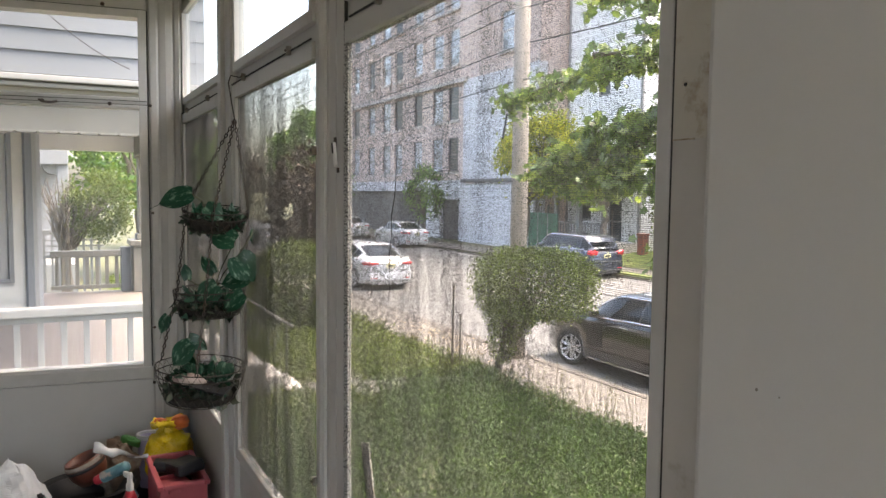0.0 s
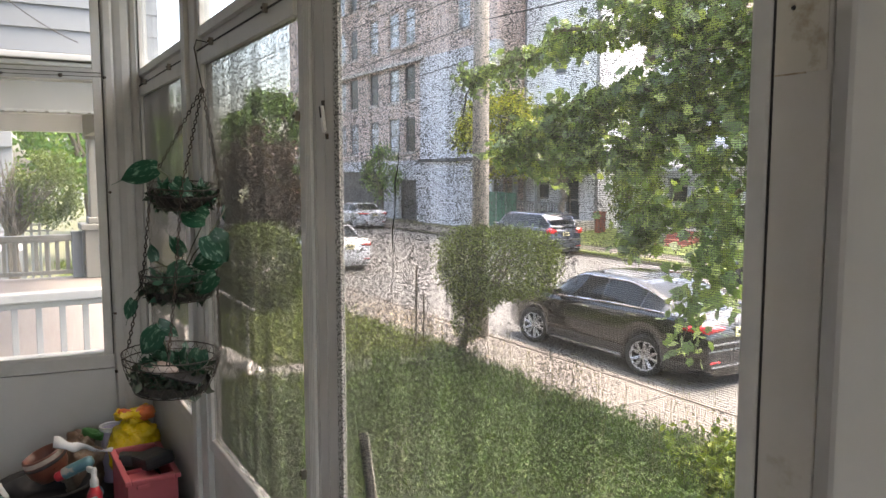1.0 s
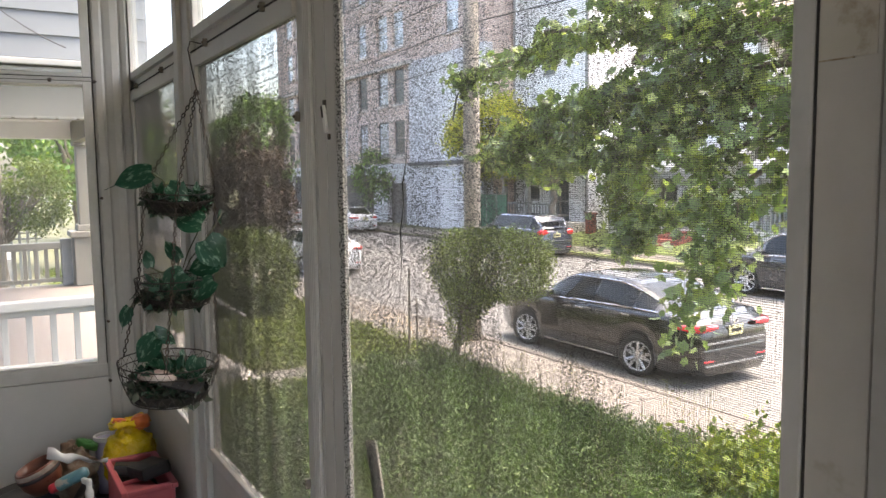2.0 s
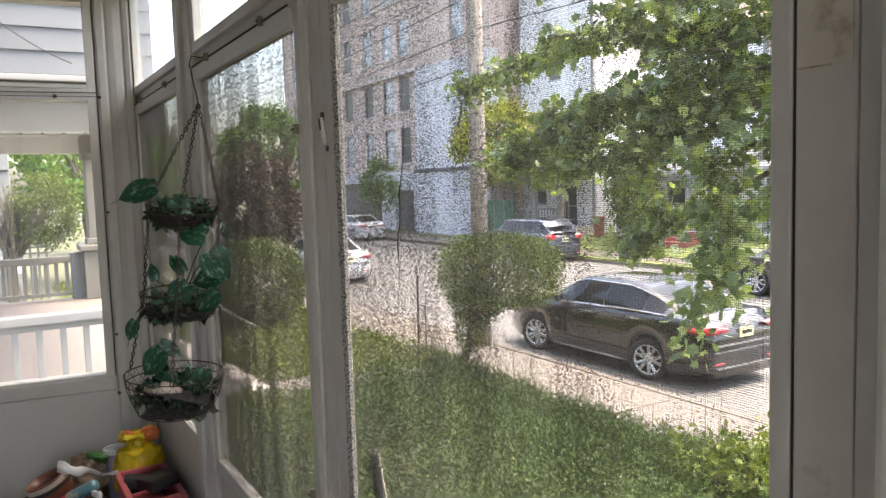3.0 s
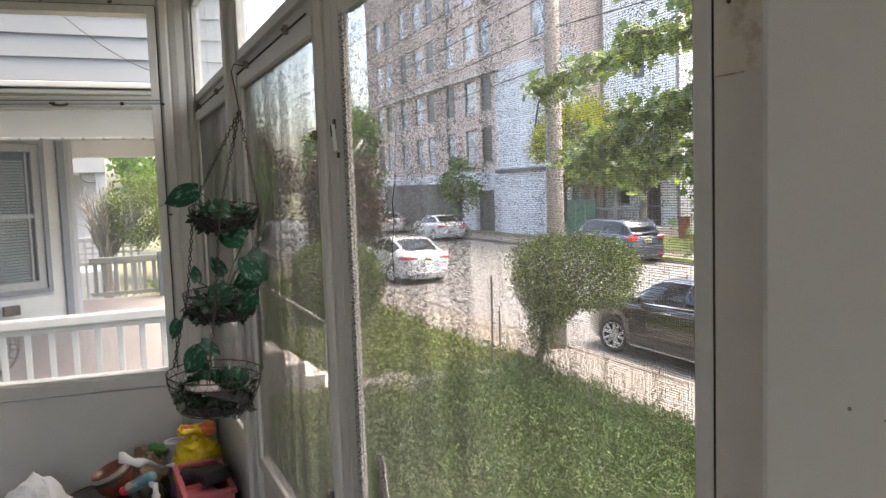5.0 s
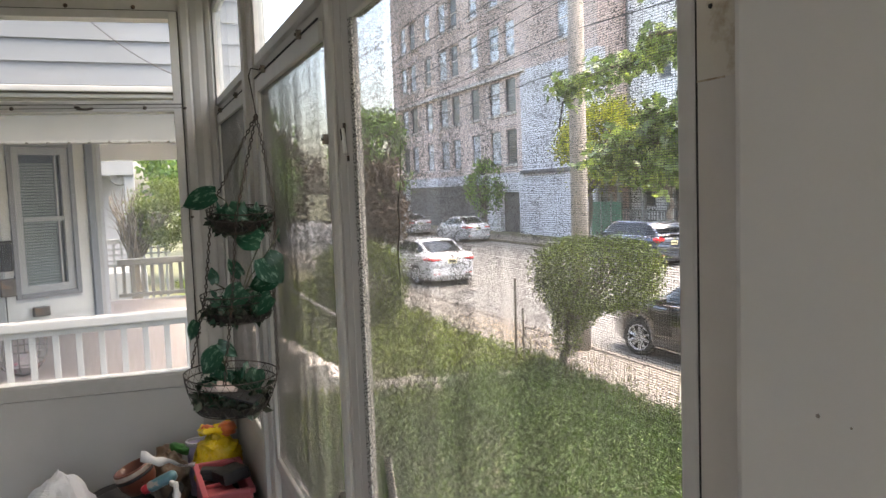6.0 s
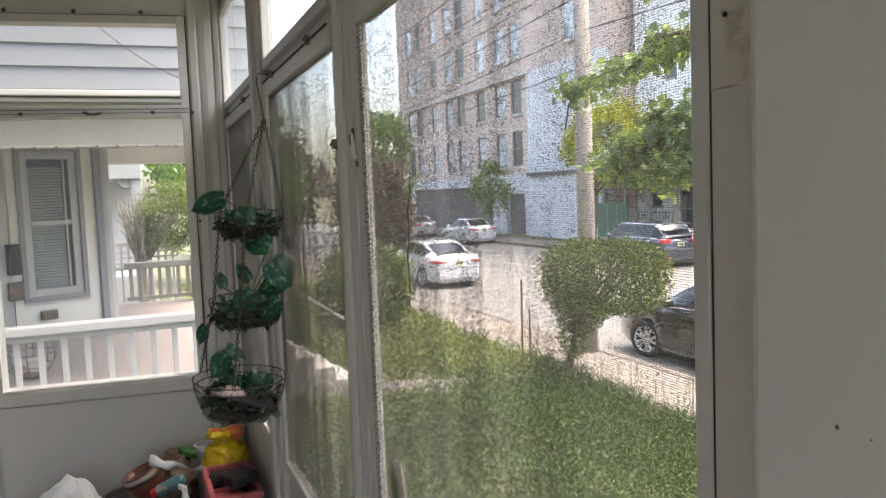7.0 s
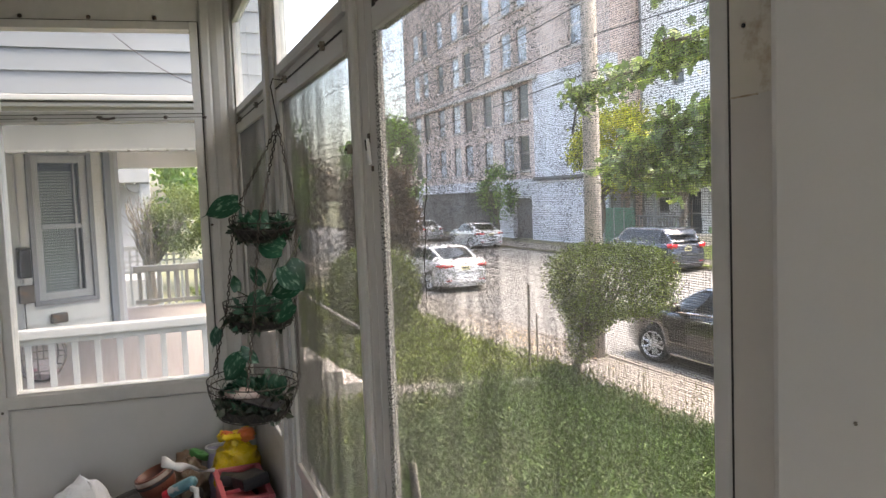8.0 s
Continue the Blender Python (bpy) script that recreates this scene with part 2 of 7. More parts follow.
BARK = surface("bark", (0.17, 0.14, 0.11), (0.09, 0.075, 0.06), 18, 3, (0.20, 0.18, 0.14), (0.5, 0.7), 0.9, bump=0.8, stretch=(1, 1, 0.25), dist=0.02)
POLEWOOD = surface("weathered pole wood", (0.38, 0.34, 0.30), (0.27, 0.24, 0.21), 14, 2, (0.15, 0.13, 0.11), (0.55, 0.75), 0.85, bump=0.4, stretch=(1, 1, 0.06))
PINKWHITE = surface("pink and white paper", (0.24, 0.21, 0.205), (0.19, 0.16, 0.155), 18, 9, (0.26, 0.10, 0.11), (0.55, 0.62), 0.7, bump=0.3)
IRON = surface("weathered painted iron", (0.13, 0.118, 0.108), (0.10, 0.09, 0.083), 60, 10, (0.20, 0.12, 0.08), (0.55, 0.7), 0.6, 0.3, 0.1)
CABLE = plain("black cable", (0.03, 0.03, 0.03), 0.6)
BRICK_WHITE = surface("painted white brickwork", (0.621, 0.632, 0.673), (0.54, 0.552, 0.586), 5, 0.4, (0.471, 0.483, 0.523), (0.52, 0.75), 0.75, bump=0.3)
STONE = surface("pale stone trim", (0.575, 0.54, 0.506), (0.483, 0.454, 0.425), 8, 0.8, (0.38, 0.356, 0.333), (0.55, 0.8), 0.7, bump=0.2)
STEELDOOR = surface("grey shutter", (0.13, 0.13, 0.14), (0.10, 0.10, 0.108), 3, 1, (0.07, 0.07, 0.075), (0.5, 0.8), 0.5, bump=0.1)
ROOF = surface("brown shingle", (0.16, 0.13, 0.105), (0.10, 0.085, 0.07), 10, 1, (0.20, 0.17, 0.14), (0.5, 0.7), 0.9, bump=0.5)
ROOF_GREY = surface("weathered grey shingle", (0.40, 0.39, 0.38), (0.31, 0.30, 0.29), 10, 1, (0.45, 0.43, 0.41), (0.5, 0.7), 0.9, bump=0.5)
GREENPAINT = surface("green painted gate", (0.06, 0.17, 0.11), (0.045, 0.14, 0.09), 8, 1, None, rough=0.45)
REDBRICK = surface("red brick", (0.36, 0.13, 0.09), (0.27, 0.09, 0.065), 12, 2, (0.22, 0.10, 0.08), (0.5, 0.7), 0.8)
CARBLACK = surface("black car lacquer", (0.014, 0.014, 0.016), (0.012, 0.012, 0.013), 3, 0.8, (0.03, 0.029, 0.028), (0.6, 0.9), 0.2, 0.3, 0.0, coat=1.0)
CARBLUE = surface("slate blue car lacquer", (0.05, 0.065, 0.10), (0.045, 0.055, 0.085), 3, 0.8, None, rough=0.22, metal=0.4, bump=0.0, coat=1.0)
CARGREY = surface("charcoal car lacquer", (0.045, 0.045, 0.048), (0.04, 0.04, 0.042), 3, 0.8, None, rough=0.25, metal=0.4, bump=0.0, coat=1.0)
CARWHITE = surface("white car lacquer", (0.626, 0.643, 0.659), (0.595, 0.61, 0.626), 3, 0.8, (0.531, 0.539, 0.546), (0.6, 0.9), 0.25, bump=0.0, coat=1.0)
CARGLASS = plain("tinted car glass", (0.012, 0.015, 0.018), 0.05, 0.0, 0.0)
CARGLASS.node_tree.nodes["Principled BSDF"].inputs["Specular IOR Level"].default_value = 0.3
RUBBER = surface("tyre rubber", (0.03, 0.03, 0.03), (0.02, 0.02, 0.02), 40, 4, (0.06, 0.055, 0.05), (0.55, 0.8), 0.85)
ALLOY = surface("alloy rim", (0.62, 0.62, 0.63), (0.52, 0.52, 0.53), 30, 6, (0.38, 0.37, 0.36), (0.55, 0.8), 0.3, 0.85, 0.0)
CHROME = plain("chrome trim", (0.78, 0.78, 0.80), 0.12, 1.0)
DULLCHROME = plain("dull bright trim", (0.30, 0.30, 0.31), 0.35, 0.9)
REDLENS = plain("red lamp lens", (0.62, 0.02, 0.03), 0.15, 0.0, 1.0)
CLEARLENS = plain("clear lamp lens", (0.70, 0.72, 0.75), 0.08, 0.3, 1.0)
PLATE = surface("pale yellow plate", (0.62, 0.58, 0.33), (0.56, 0.52, 0.29), 20, 8, None, rough=0.4, bump=0.0)
BLACKPLASTIC = plain("black plastic", (0.015, 0.015, 0.016), 0.6)
BLACKPLASTIC.node_tree.nodes["Principled BSDF"].inputs["Specular IOR Level"].default_value = 0.25


def brick_material():
    m, t, n, l, p = nodes_of("buff and red brickwork")
    co = n.new("ShaderNodeTexCoord")
    mp = n.new("ShaderNodeMapping")
    mp.inputs["Rotation"].default_value = (radians(90), 0, 0)
    br = n.new("ShaderNodeTexBrick")
    br.inputs["Color1"].default_value, br.inputs["Color2"].default_value, br.inputs["Mortar"].default_value = (0.57, 0.44, 0.39, 1), (0.50, 0.375, 0.33, 1), (0.62, 0.57, 0.54, 1)
    br.inputs["Scale"].default_value, br.inputs["Mortar Size"].default_value = 1.0, 0.008
    br.inputs["Brick Width"].default_value, br.inputs["Row Height"].default_value = 0.22, 0.075
    l.new(co.outputs["Object"], mp.inputs[0])
    l.new(mp.outputs[0], br.inputs["Vector"])
    nz = noise_node(t, 0.5, 5, 0.65)
    f = ramp_node(t, nz.outputs[0], ((0.45, (0.0,)), (0.75, (0.6,)))).outputs[0]
    l.new(mix_node(t, f, br.outputs[0], (0.62, 0.51, 0.46)), p.inputs["Base Color"])
    p.inputs["Roughness"].default_value = 0.85
    return m


BRICK = brick_material()


# ---- building blocks ----
def empty(name, at=(0, 0, 0), turn=0.0):
    ob = new(name)
    ob.matrix_world = pose(*at, 0, 0, turn)
    ob.empty_display_size = 0.1
    return ob


def part(name, bm, material, parent=None, label="", smooth=False, kind="", shadow=True):
    """Links a bmesh (or a mesh) as one object, under a thing or a part."""
    if isinstance(bm, bmesh.types.BMesh):
        me = bpy.data.meshes.new(name)
        bmesh.ops.recalc_face_normals(bm, faces=bm.faces)
        bm.to_mesh(me)
        bm.free()
    else:
        me = bm
    if not me.materials:
        me.materials.append(material)
    if smooth:
        me.polygons.foreach_set("use_smooth", [True] * len(me.polygons))
    ob = new(name, me)
    if parent:
        ob.parent = parent
    if not shadow:
        ob.visible_shadow = False
    return tagged(ob, label=label, kind=kind)


def box(bm, lo, hi, bevel=0.0, m=None):
    """Adds a box from corner to corner, its edges rounded by bevel."""
    r = bmesh.ops.create_cube(bm, size=1.0)
    c = [(a + b) / 2 for a, b in zip(lo, hi)]
    s = [abs(b - a) for a, b in zip(lo, hi)]
    bmesh.ops.scale(bm, vec=s, verts=r["verts"])
    bmesh.ops.translate(bm, vec=c, verts=r["verts"])
    vs = r["verts"]
    if bevel:
        es = list({e for v in vs for e in v.link_edges})
        g = bmesh.ops.bevel(bm, geom=es, offset=min(bevel, min(s) * 0.45), segments=2, affect="EDGES", profile=0.6)
        vs = list({v for f in g["faces"] for v in f.verts} | {v for v in vs if v.is_valid})
    if m is not None:
        bmesh.ops.transform(bm, matrix=m, verts=vs)
    return vs


def boxes(items, bevel=0.0):
    bm = bmesh.new()
    for lo, hi in items:
        box(bm, lo, hi, bevel)
    return bm


def lathe(bm, profile, segments=24, m=None, squash=(1, 1)):
    """Turns a profile of (radius, height) round z."""
    rings = []
    for r, z in profile:
        rings.append([bm.verts.new((max(r, 1e-4) * math.cos(a) * squash[0], max(r, 1e-4) * math.sin(a) * squash[1], z)) for a in (2 * math.pi * i / segments for i in range(segments))])
    for a, b in zip(rings, rings[1:]):
        for i in range(segments):
            bm.faces.new((a[i], a[(i + 1) % segments], b[(i + 1) % segments], b[i]))
    if m is not None:
        bmesh.ops.transform(bm, matrix=m, verts=[v for r in rings for v in r])
    return rings


def tube(bm, points, radius, sides=6, cap=True):
    """A tube along points; radius is one number or one for each point."""
    pts = [Vector(p) for p in points]
    rad = [radius] * len(pts) if isinstance(radius, (int, float)) else list(radius)
    rings, side = [], None
    for i, p in enumerate(pts):
        d = (pts[min(i + 1, len(pts) - 1)] - pts[max(i - 1, 0)]).normalized()
        if side is None:
            side = d.cross(Vector((0.3, 0.2, 1) if abs(d.z) < 0.9 else (1, 0.2, 0))).normalized()
        side = (side - d * side.dot(d)).normalized()
        up = d.cross(side)
        rings.append([bm.verts.new(p + (side * math.cos(a) + up * math.sin(a)) * rad[i]) for a in (2 * math.pi * k / sides for k in range(sides))])
    for a, b in zip(rings, rings[1:]):
        for k in range(sides):
            bm.faces.new((a[k], a[(k + 1) % sides], b[(k + 1) % sides], b[k]))
    if cap:
        bm.faces.new(rings[0])
        bm.faces.new(rings[-1][::-1])


def bend(a, b, sag, n=8):
    """Points on a hanging line from a to b."""
    a, b = Vector(a), Vector(b)
    return [a.lerp(b, i / n) - Vector((0, 0, sag * 4 * (i / n) * (1 - i / n))) for i in range(n + 1)]


def wall_pieces(x0, x1, z0, z1, y0, y1, openings):
    """The solid boxes of a wall in the xz plane, from y0 to y1, around openings (xa, xb, za, zb)."""
    xs = sorted({x0, x1, *(v for o in openings for v in o[:2] if x0 < v < x1)})
    out = []
    for xa, xb in zip(xs, xs[1:]):
        mid = (xa + xb) / 2
        holes = sorted((o[2], o[3]) for o in openings if o[0] < mid < o[1])
        z = z0
        for a, b in holes:
            if a > z:
                out.append(((xa, y0, z), (xb, y1, a)))
            z = max(z, b)
        if z < z1:
            out.append(((xa, y0, z), (xb, y1, z1)))
    return out


def rect_rim(x0, x1, z0, z1, w, y0, y1):
    """Four bars round a rectangle."""
    return [((x0, y0, z0), (x0 + w, y1, z1)), ((x1 - w, y0, z0), (x1, y1, z1)), ((x0 + w, y0, z0), (x1 - w, y1, z0 + w)), ((x0 + w, y0, z1 - w), (x1 - w, y1, z1))]


def leaf_mesh(name, centres, sizes, shape, rng, droop=0.0, flat=0.5):
    """Many leaves in one mesh: each is a small polygon with a fold, turned by chance."""
    n, k = len(centres), len(shape)
    base = np.array(shape, dtype=float)                     # k x 3, along x
    nrm = rng.normal(size=(n, 3)) * (1 - flat) + np.array((0, 0, 1.0)) * flat
    nrm /= np.linalg.norm(nrm, axis=1)[:, None]
    ax = rng.normal(size=(n, 3))
    ax[:, 2] -= droop
    ax -= nrm * (ax * nrm).sum(1)[:, None]
    ax /= np.linalg.norm(ax, axis=1)[:, None]
    ay = np.cross(nrm, ax)
    s = np.asarray(sizes)[:, None, None]
    v = (base[None, :, 0:1] * ax[:, None] + base[None, :, 1:2] * ay[:, None] + base[None, :, 2:3] * nrm[:, None]) * s + np.asarray(centres)[:, None]
    me = bpy.data.meshes.new(name)
    me.vertices.add(n * k)
    me.vertices.foreach_set("co", v.reshape(-1))
    half = k // 2                                          # the fold runs from vertex 0 to vertex half
    quads = np.array([list(range(0, half + 1)), [0] + list(range(half, k))])
    loops = (quads[None] + (np.arange(n) * k)[:, None, None]).reshape(-1)
    size = quads.shape[1]
    me.loops.add(len(loops))
    me.loops.foreach_set("vertex_index", loops.astype(np.int32))
    me.polygons.add(n * 2)
    me.polygons.foreach_set("loop_start", (np.arange(n * 2) * size).astype(np.int32))
    me.update(calc_edges=True)
    return me


SLIM = [(0, 0, 0), (0.4, 0.13, 0.05), (1, 0, -0.05), (0.4, -0.13, 0.05)]
OVAL = [(0, 0, 0), (0.45, 0.28, 0.07), (1, 0, -0.06), (0.45, -0.28, 0.07)]
LOBED = [(0, 0, 0), (0.12, 0.42, 0.06), (0.42, 0.30, 0.03), (0.62, 0.52, 0.0), (0.70, 0.22, 0.02), (1.0, 0, -0.08), (0.70, -0.22, 0.02), (0.62, -0.52, 0.0), (0.42, -0.30, 0.03), (0.12, -0.42, 0.06)]

# ---- the porch: front wall of screens ----
SILL, HEAD, RAIL, TOP, CEIL = 0.69, 1.812, 1.885, 2.262, 2.46
BAYS = (("C", -3.016, -2.237), ("B", -1.986, -1.207), ("A", -0.985, -0.157))
holes = [(a - (0.065 if n == "A" else 0.0), b, SILL, HEAD) for n, a, b in BAYS] + [(a, b, RAIL, TOP) for _, a, b in BAYS]
# the unseen opening from x 0.75 to 1.95 is added to let daylight in
wall = part("wall_front", boxes(wall_pieces(-3.10, 2.2, 0.0, CEIL, 0.012, 0.030, holes + [(0.75, 1.95, SILL, TOP)])), PAINT, None, "grey-white painted wooden porch wall around the screens", kind="structure")
tagged(wall, category="wall")


def screen_weave(name, x0, x1, z0, z1, y, bulge, rng, pitch=0.0020, r=0.00020, warp=0.5, weft=1.2, segs=36):
    """Woven wires across an opening, slack in places."""
    def line(fixed, lo, hi, upright):
        u = np.linspace(lo, hi, segs + 1)
        return np.array([(fixed, v) if upright else (v, fixed) for v in u])
    lines = [line(f, z0, z1, True) for f in np.arange(x0, x1, pitch)] + [line(f, x0, x1, False) for f in np.arange(z0, z1, pitch)]
    p = np.array(lines)                                     # lines x points x (x, z)
    across = np.zeros((len(lines), 2))
    nv = len(np.arange(x0, x1, pitch))
    across[:nv, 0], across[nv:, 1] = 1, 1
    for k in (0, 1):                                        # uneven weave
        own = (np.arange(len(lines)) < nv) == (k == 0)
        drift = rng.normal(0, 0.05, (own.sum(), 1)) + np.cumsum(rng.normal(0, 0.03, (own.sum(), segs + 1)), 1) * 0.4 + rng.normal(0, 0.05, (own.sum(), segs + 1))
        p[own, :, k] += np.clip(drift, -0.42, 0.42) * pitch
    ux, uz = (p[..., 0] - x0) / (x1 - x0), (p[..., 1] - z0) / (z1 - z0)
    depth = y + bulge * np.sin(np.pi * ux) * np.sin(np.pi * uz) * (1 + 0.5 * np.sin(7 * ux + 3 * uz)) + 0.25 * bulge * np.sin(23 * ux + 4 * uz) * np.sin(np.pi * uz)
    three = np.array(((0.0, 1.0), (0.87, -0.5), (-0.87, -0.5))) * r
    thick = np.where(np.arange(len(lines)) < nv, warp, weft)[:, None]
    v = np.empty((len(lines), segs + 1, 3, 3))
    for k in range(3):
        v[:, :, k, 0] = p[..., 0] + across[:, None, 0] * three[k, 0] * thick
        v[:, :, k, 2] = p[..., 1] + across[:, None, 1] * three[k, 0] * thick
        v[:, :, k, 1] = depth + three[k, 1] * thick
    ids = np.arange(len(lines) * (segs + 1) * 3).reshape(len(lines), segs + 1, 3)
    quads = [np.stack((ids[:, :-1, k], ids[:, :-1, (k + 1) % 3], ids[:, 1:, (k + 1) % 3], ids[:, 1:, k]), -1).reshape(-1, 4) for k in range(3)]
    q = np.concatenate(quads)
    me = bpy.data.meshes.new(name)
    me.vertices.add(v.size // 3)
    me.vertices.foreach_set("co", v.reshape(-1))
    me.loops.add(q.size)
    me.loops.foreach_set("vertex_index", q.reshape(-1).astype(np.int32))
    me.polygons.add(len(q))
    me.polygons.foreach_set("loop_start", (np.arange(len(q)) * 4).astype(np.int32))
    me.update(calc_edges=True)
    return me


def film_sheet(x0, x1, z0, z1, y):
    bm = bmesh.new()
    bm.faces.new([bm.verts.new(c) for c in ((x0, y, z0), (x1, y, z0), (x1, y, z1), (x0, y, z1))])
    return bm


def turn_clip(thing, at, upright=True):
    """A small swivel clip with its screw."""
    s = (0.0042, 0.006, 0.010) if upright else (0.010, 0.006, 0.0042)
    c = part("clip", boxes([(tuple(a - b for a, b in zip(at, s)), tuple(a + b for a, b in zip(at, s)))], 0.002), CLIP, thing, "tarnished swivel clip")
    bm = bmesh.new()
    lathe(bm, ((0.0, 0.009), (0.0025, 0.009), (0.0035, 0.007), (0.0035, 0.0)), 10, Matrix.Translation(at) @ pose(0, 0, 0, 90, 0, 0))
    part("screw", bm, RUST, c)


def screen_window(x0, x1, name, bulge, film, seed):
    rng = np.random.default_rng(seed)
    w = tagged(empty(name, (x0, 0, SILL)), "painted aluminium porch window with a dirty fly screen below glass", "window", kind="structure")
    inv = Matrix.Translation((-x0, 0, -SILL))
    lap = 0.014 if name == "window_3" else -0.002

    def put(nm, bm_or, material, label="", **kw):
        ob = part(nm, bm_or, material, w, label, **kw)
        ob.matrix_local = inv
        return ob
    bars = rect_rim(x0 - 0.028, x1 + 0.028, SILL - 0.012, HEAD + 0.024, 0.038, -0.004, 0.022)
    if name == "window_3":                                  # the right bar is slim
        bars = [((x1, -0.002, SILL - 0.012), (x1 + 0.019, 0.022, HEAD + 0.024))]
        bars += [((x0 - 0.014, -0.004, a), (x1 - 0.001, 0.022, b)) for a, b in ((SILL - 0.012, SILL + 0.026), (HEAD - 0.014, HEAD + 0.024))]
    if name == "window_2":
        bars = [((x0 - 0.028, -0.004, SILL - 0.012), (x0 + 0.010, 0.022, HEAD + 0.024))] + [((x0 + 0.0105, -0.004, a), (x1 + 0.003, 0.022, b)) for a, b in ((SILL - 0.012, SILL + 0.026), (HEAD - 0.014, HEAD + 0.024))]
    put("screen_frame", boxes(bars, 0.003), ALU, "painted aluminium screen frame")
    put("transom_frame", boxes(rect_rim(x0 - 0.022, min(x1 + 0.022, -0.139 if x1 > -0.5 else x1 + (0.003 if name == "window_2" else 0.022)), RAIL - 0.008, TOP + 0.02, 0.028, -0.003, 0.024), 0.003), ALU)
    put("screen_wire", screen_weave("screen_wire", x0 - lap, x1 - 0.002, SILL + 0.003, HEAD - 0.002, 0.006, bulge, rng, r=0.000215 if name == "window_3" else 0.00020, warp=0.85 if name == "window_3" else 0.75), WIRE, "fine grey woven fly screen, slack and dirty", kind="stuff")
    put("screen_dirt", film_sheet(x0 - lap, x1, SILL, HEAD, 0.0115), film, "dirt specks caught in the screen")
    put("pane", film_sheet(x0, x1, RAIL, TOP, 0.012), PANE_DUSTY if name == "window_1" else PANE, shadow=False)
    put("sill", boxes([((x0 - 0.02, 0.031, SILL - 0.03), (x1 + 0.02, 0.042, SILL - 0.004))], 0.003), WHITE, "sunlit white outer sill")
    for u in (0.2, 0.8):
        turn_clip(w, (u * (x1 - x0), -0.009, RAIL - 0.045 - SILL))
    return w


screen_window(-3.016, -2.237, "window_1", 0.003, SPECK_HEAVY, 1)
win_b = screen_window(-1.986, -1.207, "window_2", 0.003, SPECK, 2)
screen_window(-0.985, -0.157, "window_3", 0.003, SPECK_FINE, 3)
turn_clip(win_b, (0.788, -0.001, 1.606 - SILL))
turn_clip(win_b, (0.788, -0.001, 0.884 - SILL))
# the fluted post between the screens, the mullions and the rail's dark seams
post = tagged(empty("porch_post"), "painted fluted post between two porch screens", "post", kind="structure")
for xa, xb in ((-1.202, -1.1165), (-1.1135, -1.0695), (-1.0665, -1.0255)):
    part("shaft", boxes([((xa, 0.004, 0.0), (xb, 0.012, CEIL))], 0.002), PAINT, post)
for x in (-1.154, -1.145, -1.136, -1.127):
    part("bead", boxes([((x - 0.0033, -0.004, 0.0), (x + 0.0033, 0.0042, CEIL))], 0.0028), ALU, post)
part("screen_border", boxes([((-1.0225, 0.003, SILL - 0.012), (-1.000, 0.0118, HEAD + 0.024))], 0.002), LAPPED, post, "frame edge with dirty mesh lapped over it")
latch = bmesh.new()
box(latch, (-0.0050, -0.003, -0.026), (0.0050, 0.003, 0.022), 0.002, pose(-1.0600, -0.002, 1.594, 0, -15, 0))
latch = part("latch", latch, WHITEPAINT, post, "white flat latch lever over a rusted plate")
bm = bmesh.new()
box(bm, (-0.0026, -0.0008, -0.004), (0.0026, 0.0008, 0.017), 0.0006, pose(-1.0612, -0.0058, 1.598, 0, -15, 0))
part("slot", bm, SEAM, latch, "dark slot")
part("plate", boxes([((-1.076, 0.001, 1.608), (-1.066, 0.0045, 1.626)), ((-1.057, 0.001, 1.556), (-1.049, 0.0045, 1.566))], 0.001), RUST, post)
mull = tagged(empty("window_mullion"), "slim painted mullion between two screens", "mullion", kind="structure")
for xa, ya, xb in ((-2.205, -0.010, -2.165), (-2.160, -0.020, -2.105), (-2.100, -0.008, -2.018)):
    part("strip", boxes([((xa, ya, 0.0), (xb, 0.012, CEIL))], 0.004), ALU, mull)
seams = tagged(empty("seam_trim"), "dark open seams between painted boards", "trim", kind="structure")
for a, b in ((-3.04, -2.21), (-2.01, -1.205), (-0.97, -0.14)):
    part("seam", boxes([((a, -0.0062, 1.8385), (b, -0.003, 1.8415))]), SEAM, seams)
for x in (-1.115, -1.068, -1.024):
    part("seam", boxes([((x - 0.0013, 0.0055, 0.0), (x + 0.0013, 0.0119, CEIL))]), SEAM, seams)
# the boards right of the screens, and the proud wall panel beside them
trim_board = tagged(empty("trim_board"), "stained painted upright boards beside the screen", "trim", kind="structure")
part("board", boxes([((-0.1352, -0.0025, 0.0), (-0.0884, 0.012, CEIL))], 0.002), STAINED, trim_board, "water-stained painted board")
part("board", boxes([((-0.1338, -0.0033, 1.568), (-0.0915, -0.0024, 2.0))], 0.0004), STAIN, trim_board, "brown-stained peeling paint")
part("stain_edge", boxes([((-0.1338, -0.0037, 1.5672), (-0.1075, -0.0030, 1.5684))]), RUSTSTAIN, trim_board, "brown line where the old paint ends")
part("strip", boxes([((-0.0878, -0.0015, 0.0), (-0.030, 0.012, CEIL))], 0.0015), PAINT, trim_board)
# the panel leaves the same added light opening free
part("panel", boxes(wall_pieces(-0.042, 2.2, 0.0, CEIL, -0.059, -0.002, [(0.75, 1.95, SILL, TOP)]), 0.006), PANEL, trim_board, "smooth painted wall panel")
for x, z, s in ((0.0155, 1.3828, 0.0011), (0.0345, 1.3818, 0.0006)):
    bm = bmesh.new()
    lathe(bm, ((0.0, 0.0005), (s, 0.0004), (s * 1.1, 0)), 8, Matrix.Translation((x, -0.0592, z)) @ pose(0, 0, 0, 90, 0, 0))
    part("nail_mark", bm, CLIP, trim_board)
bm = bmesh.new()
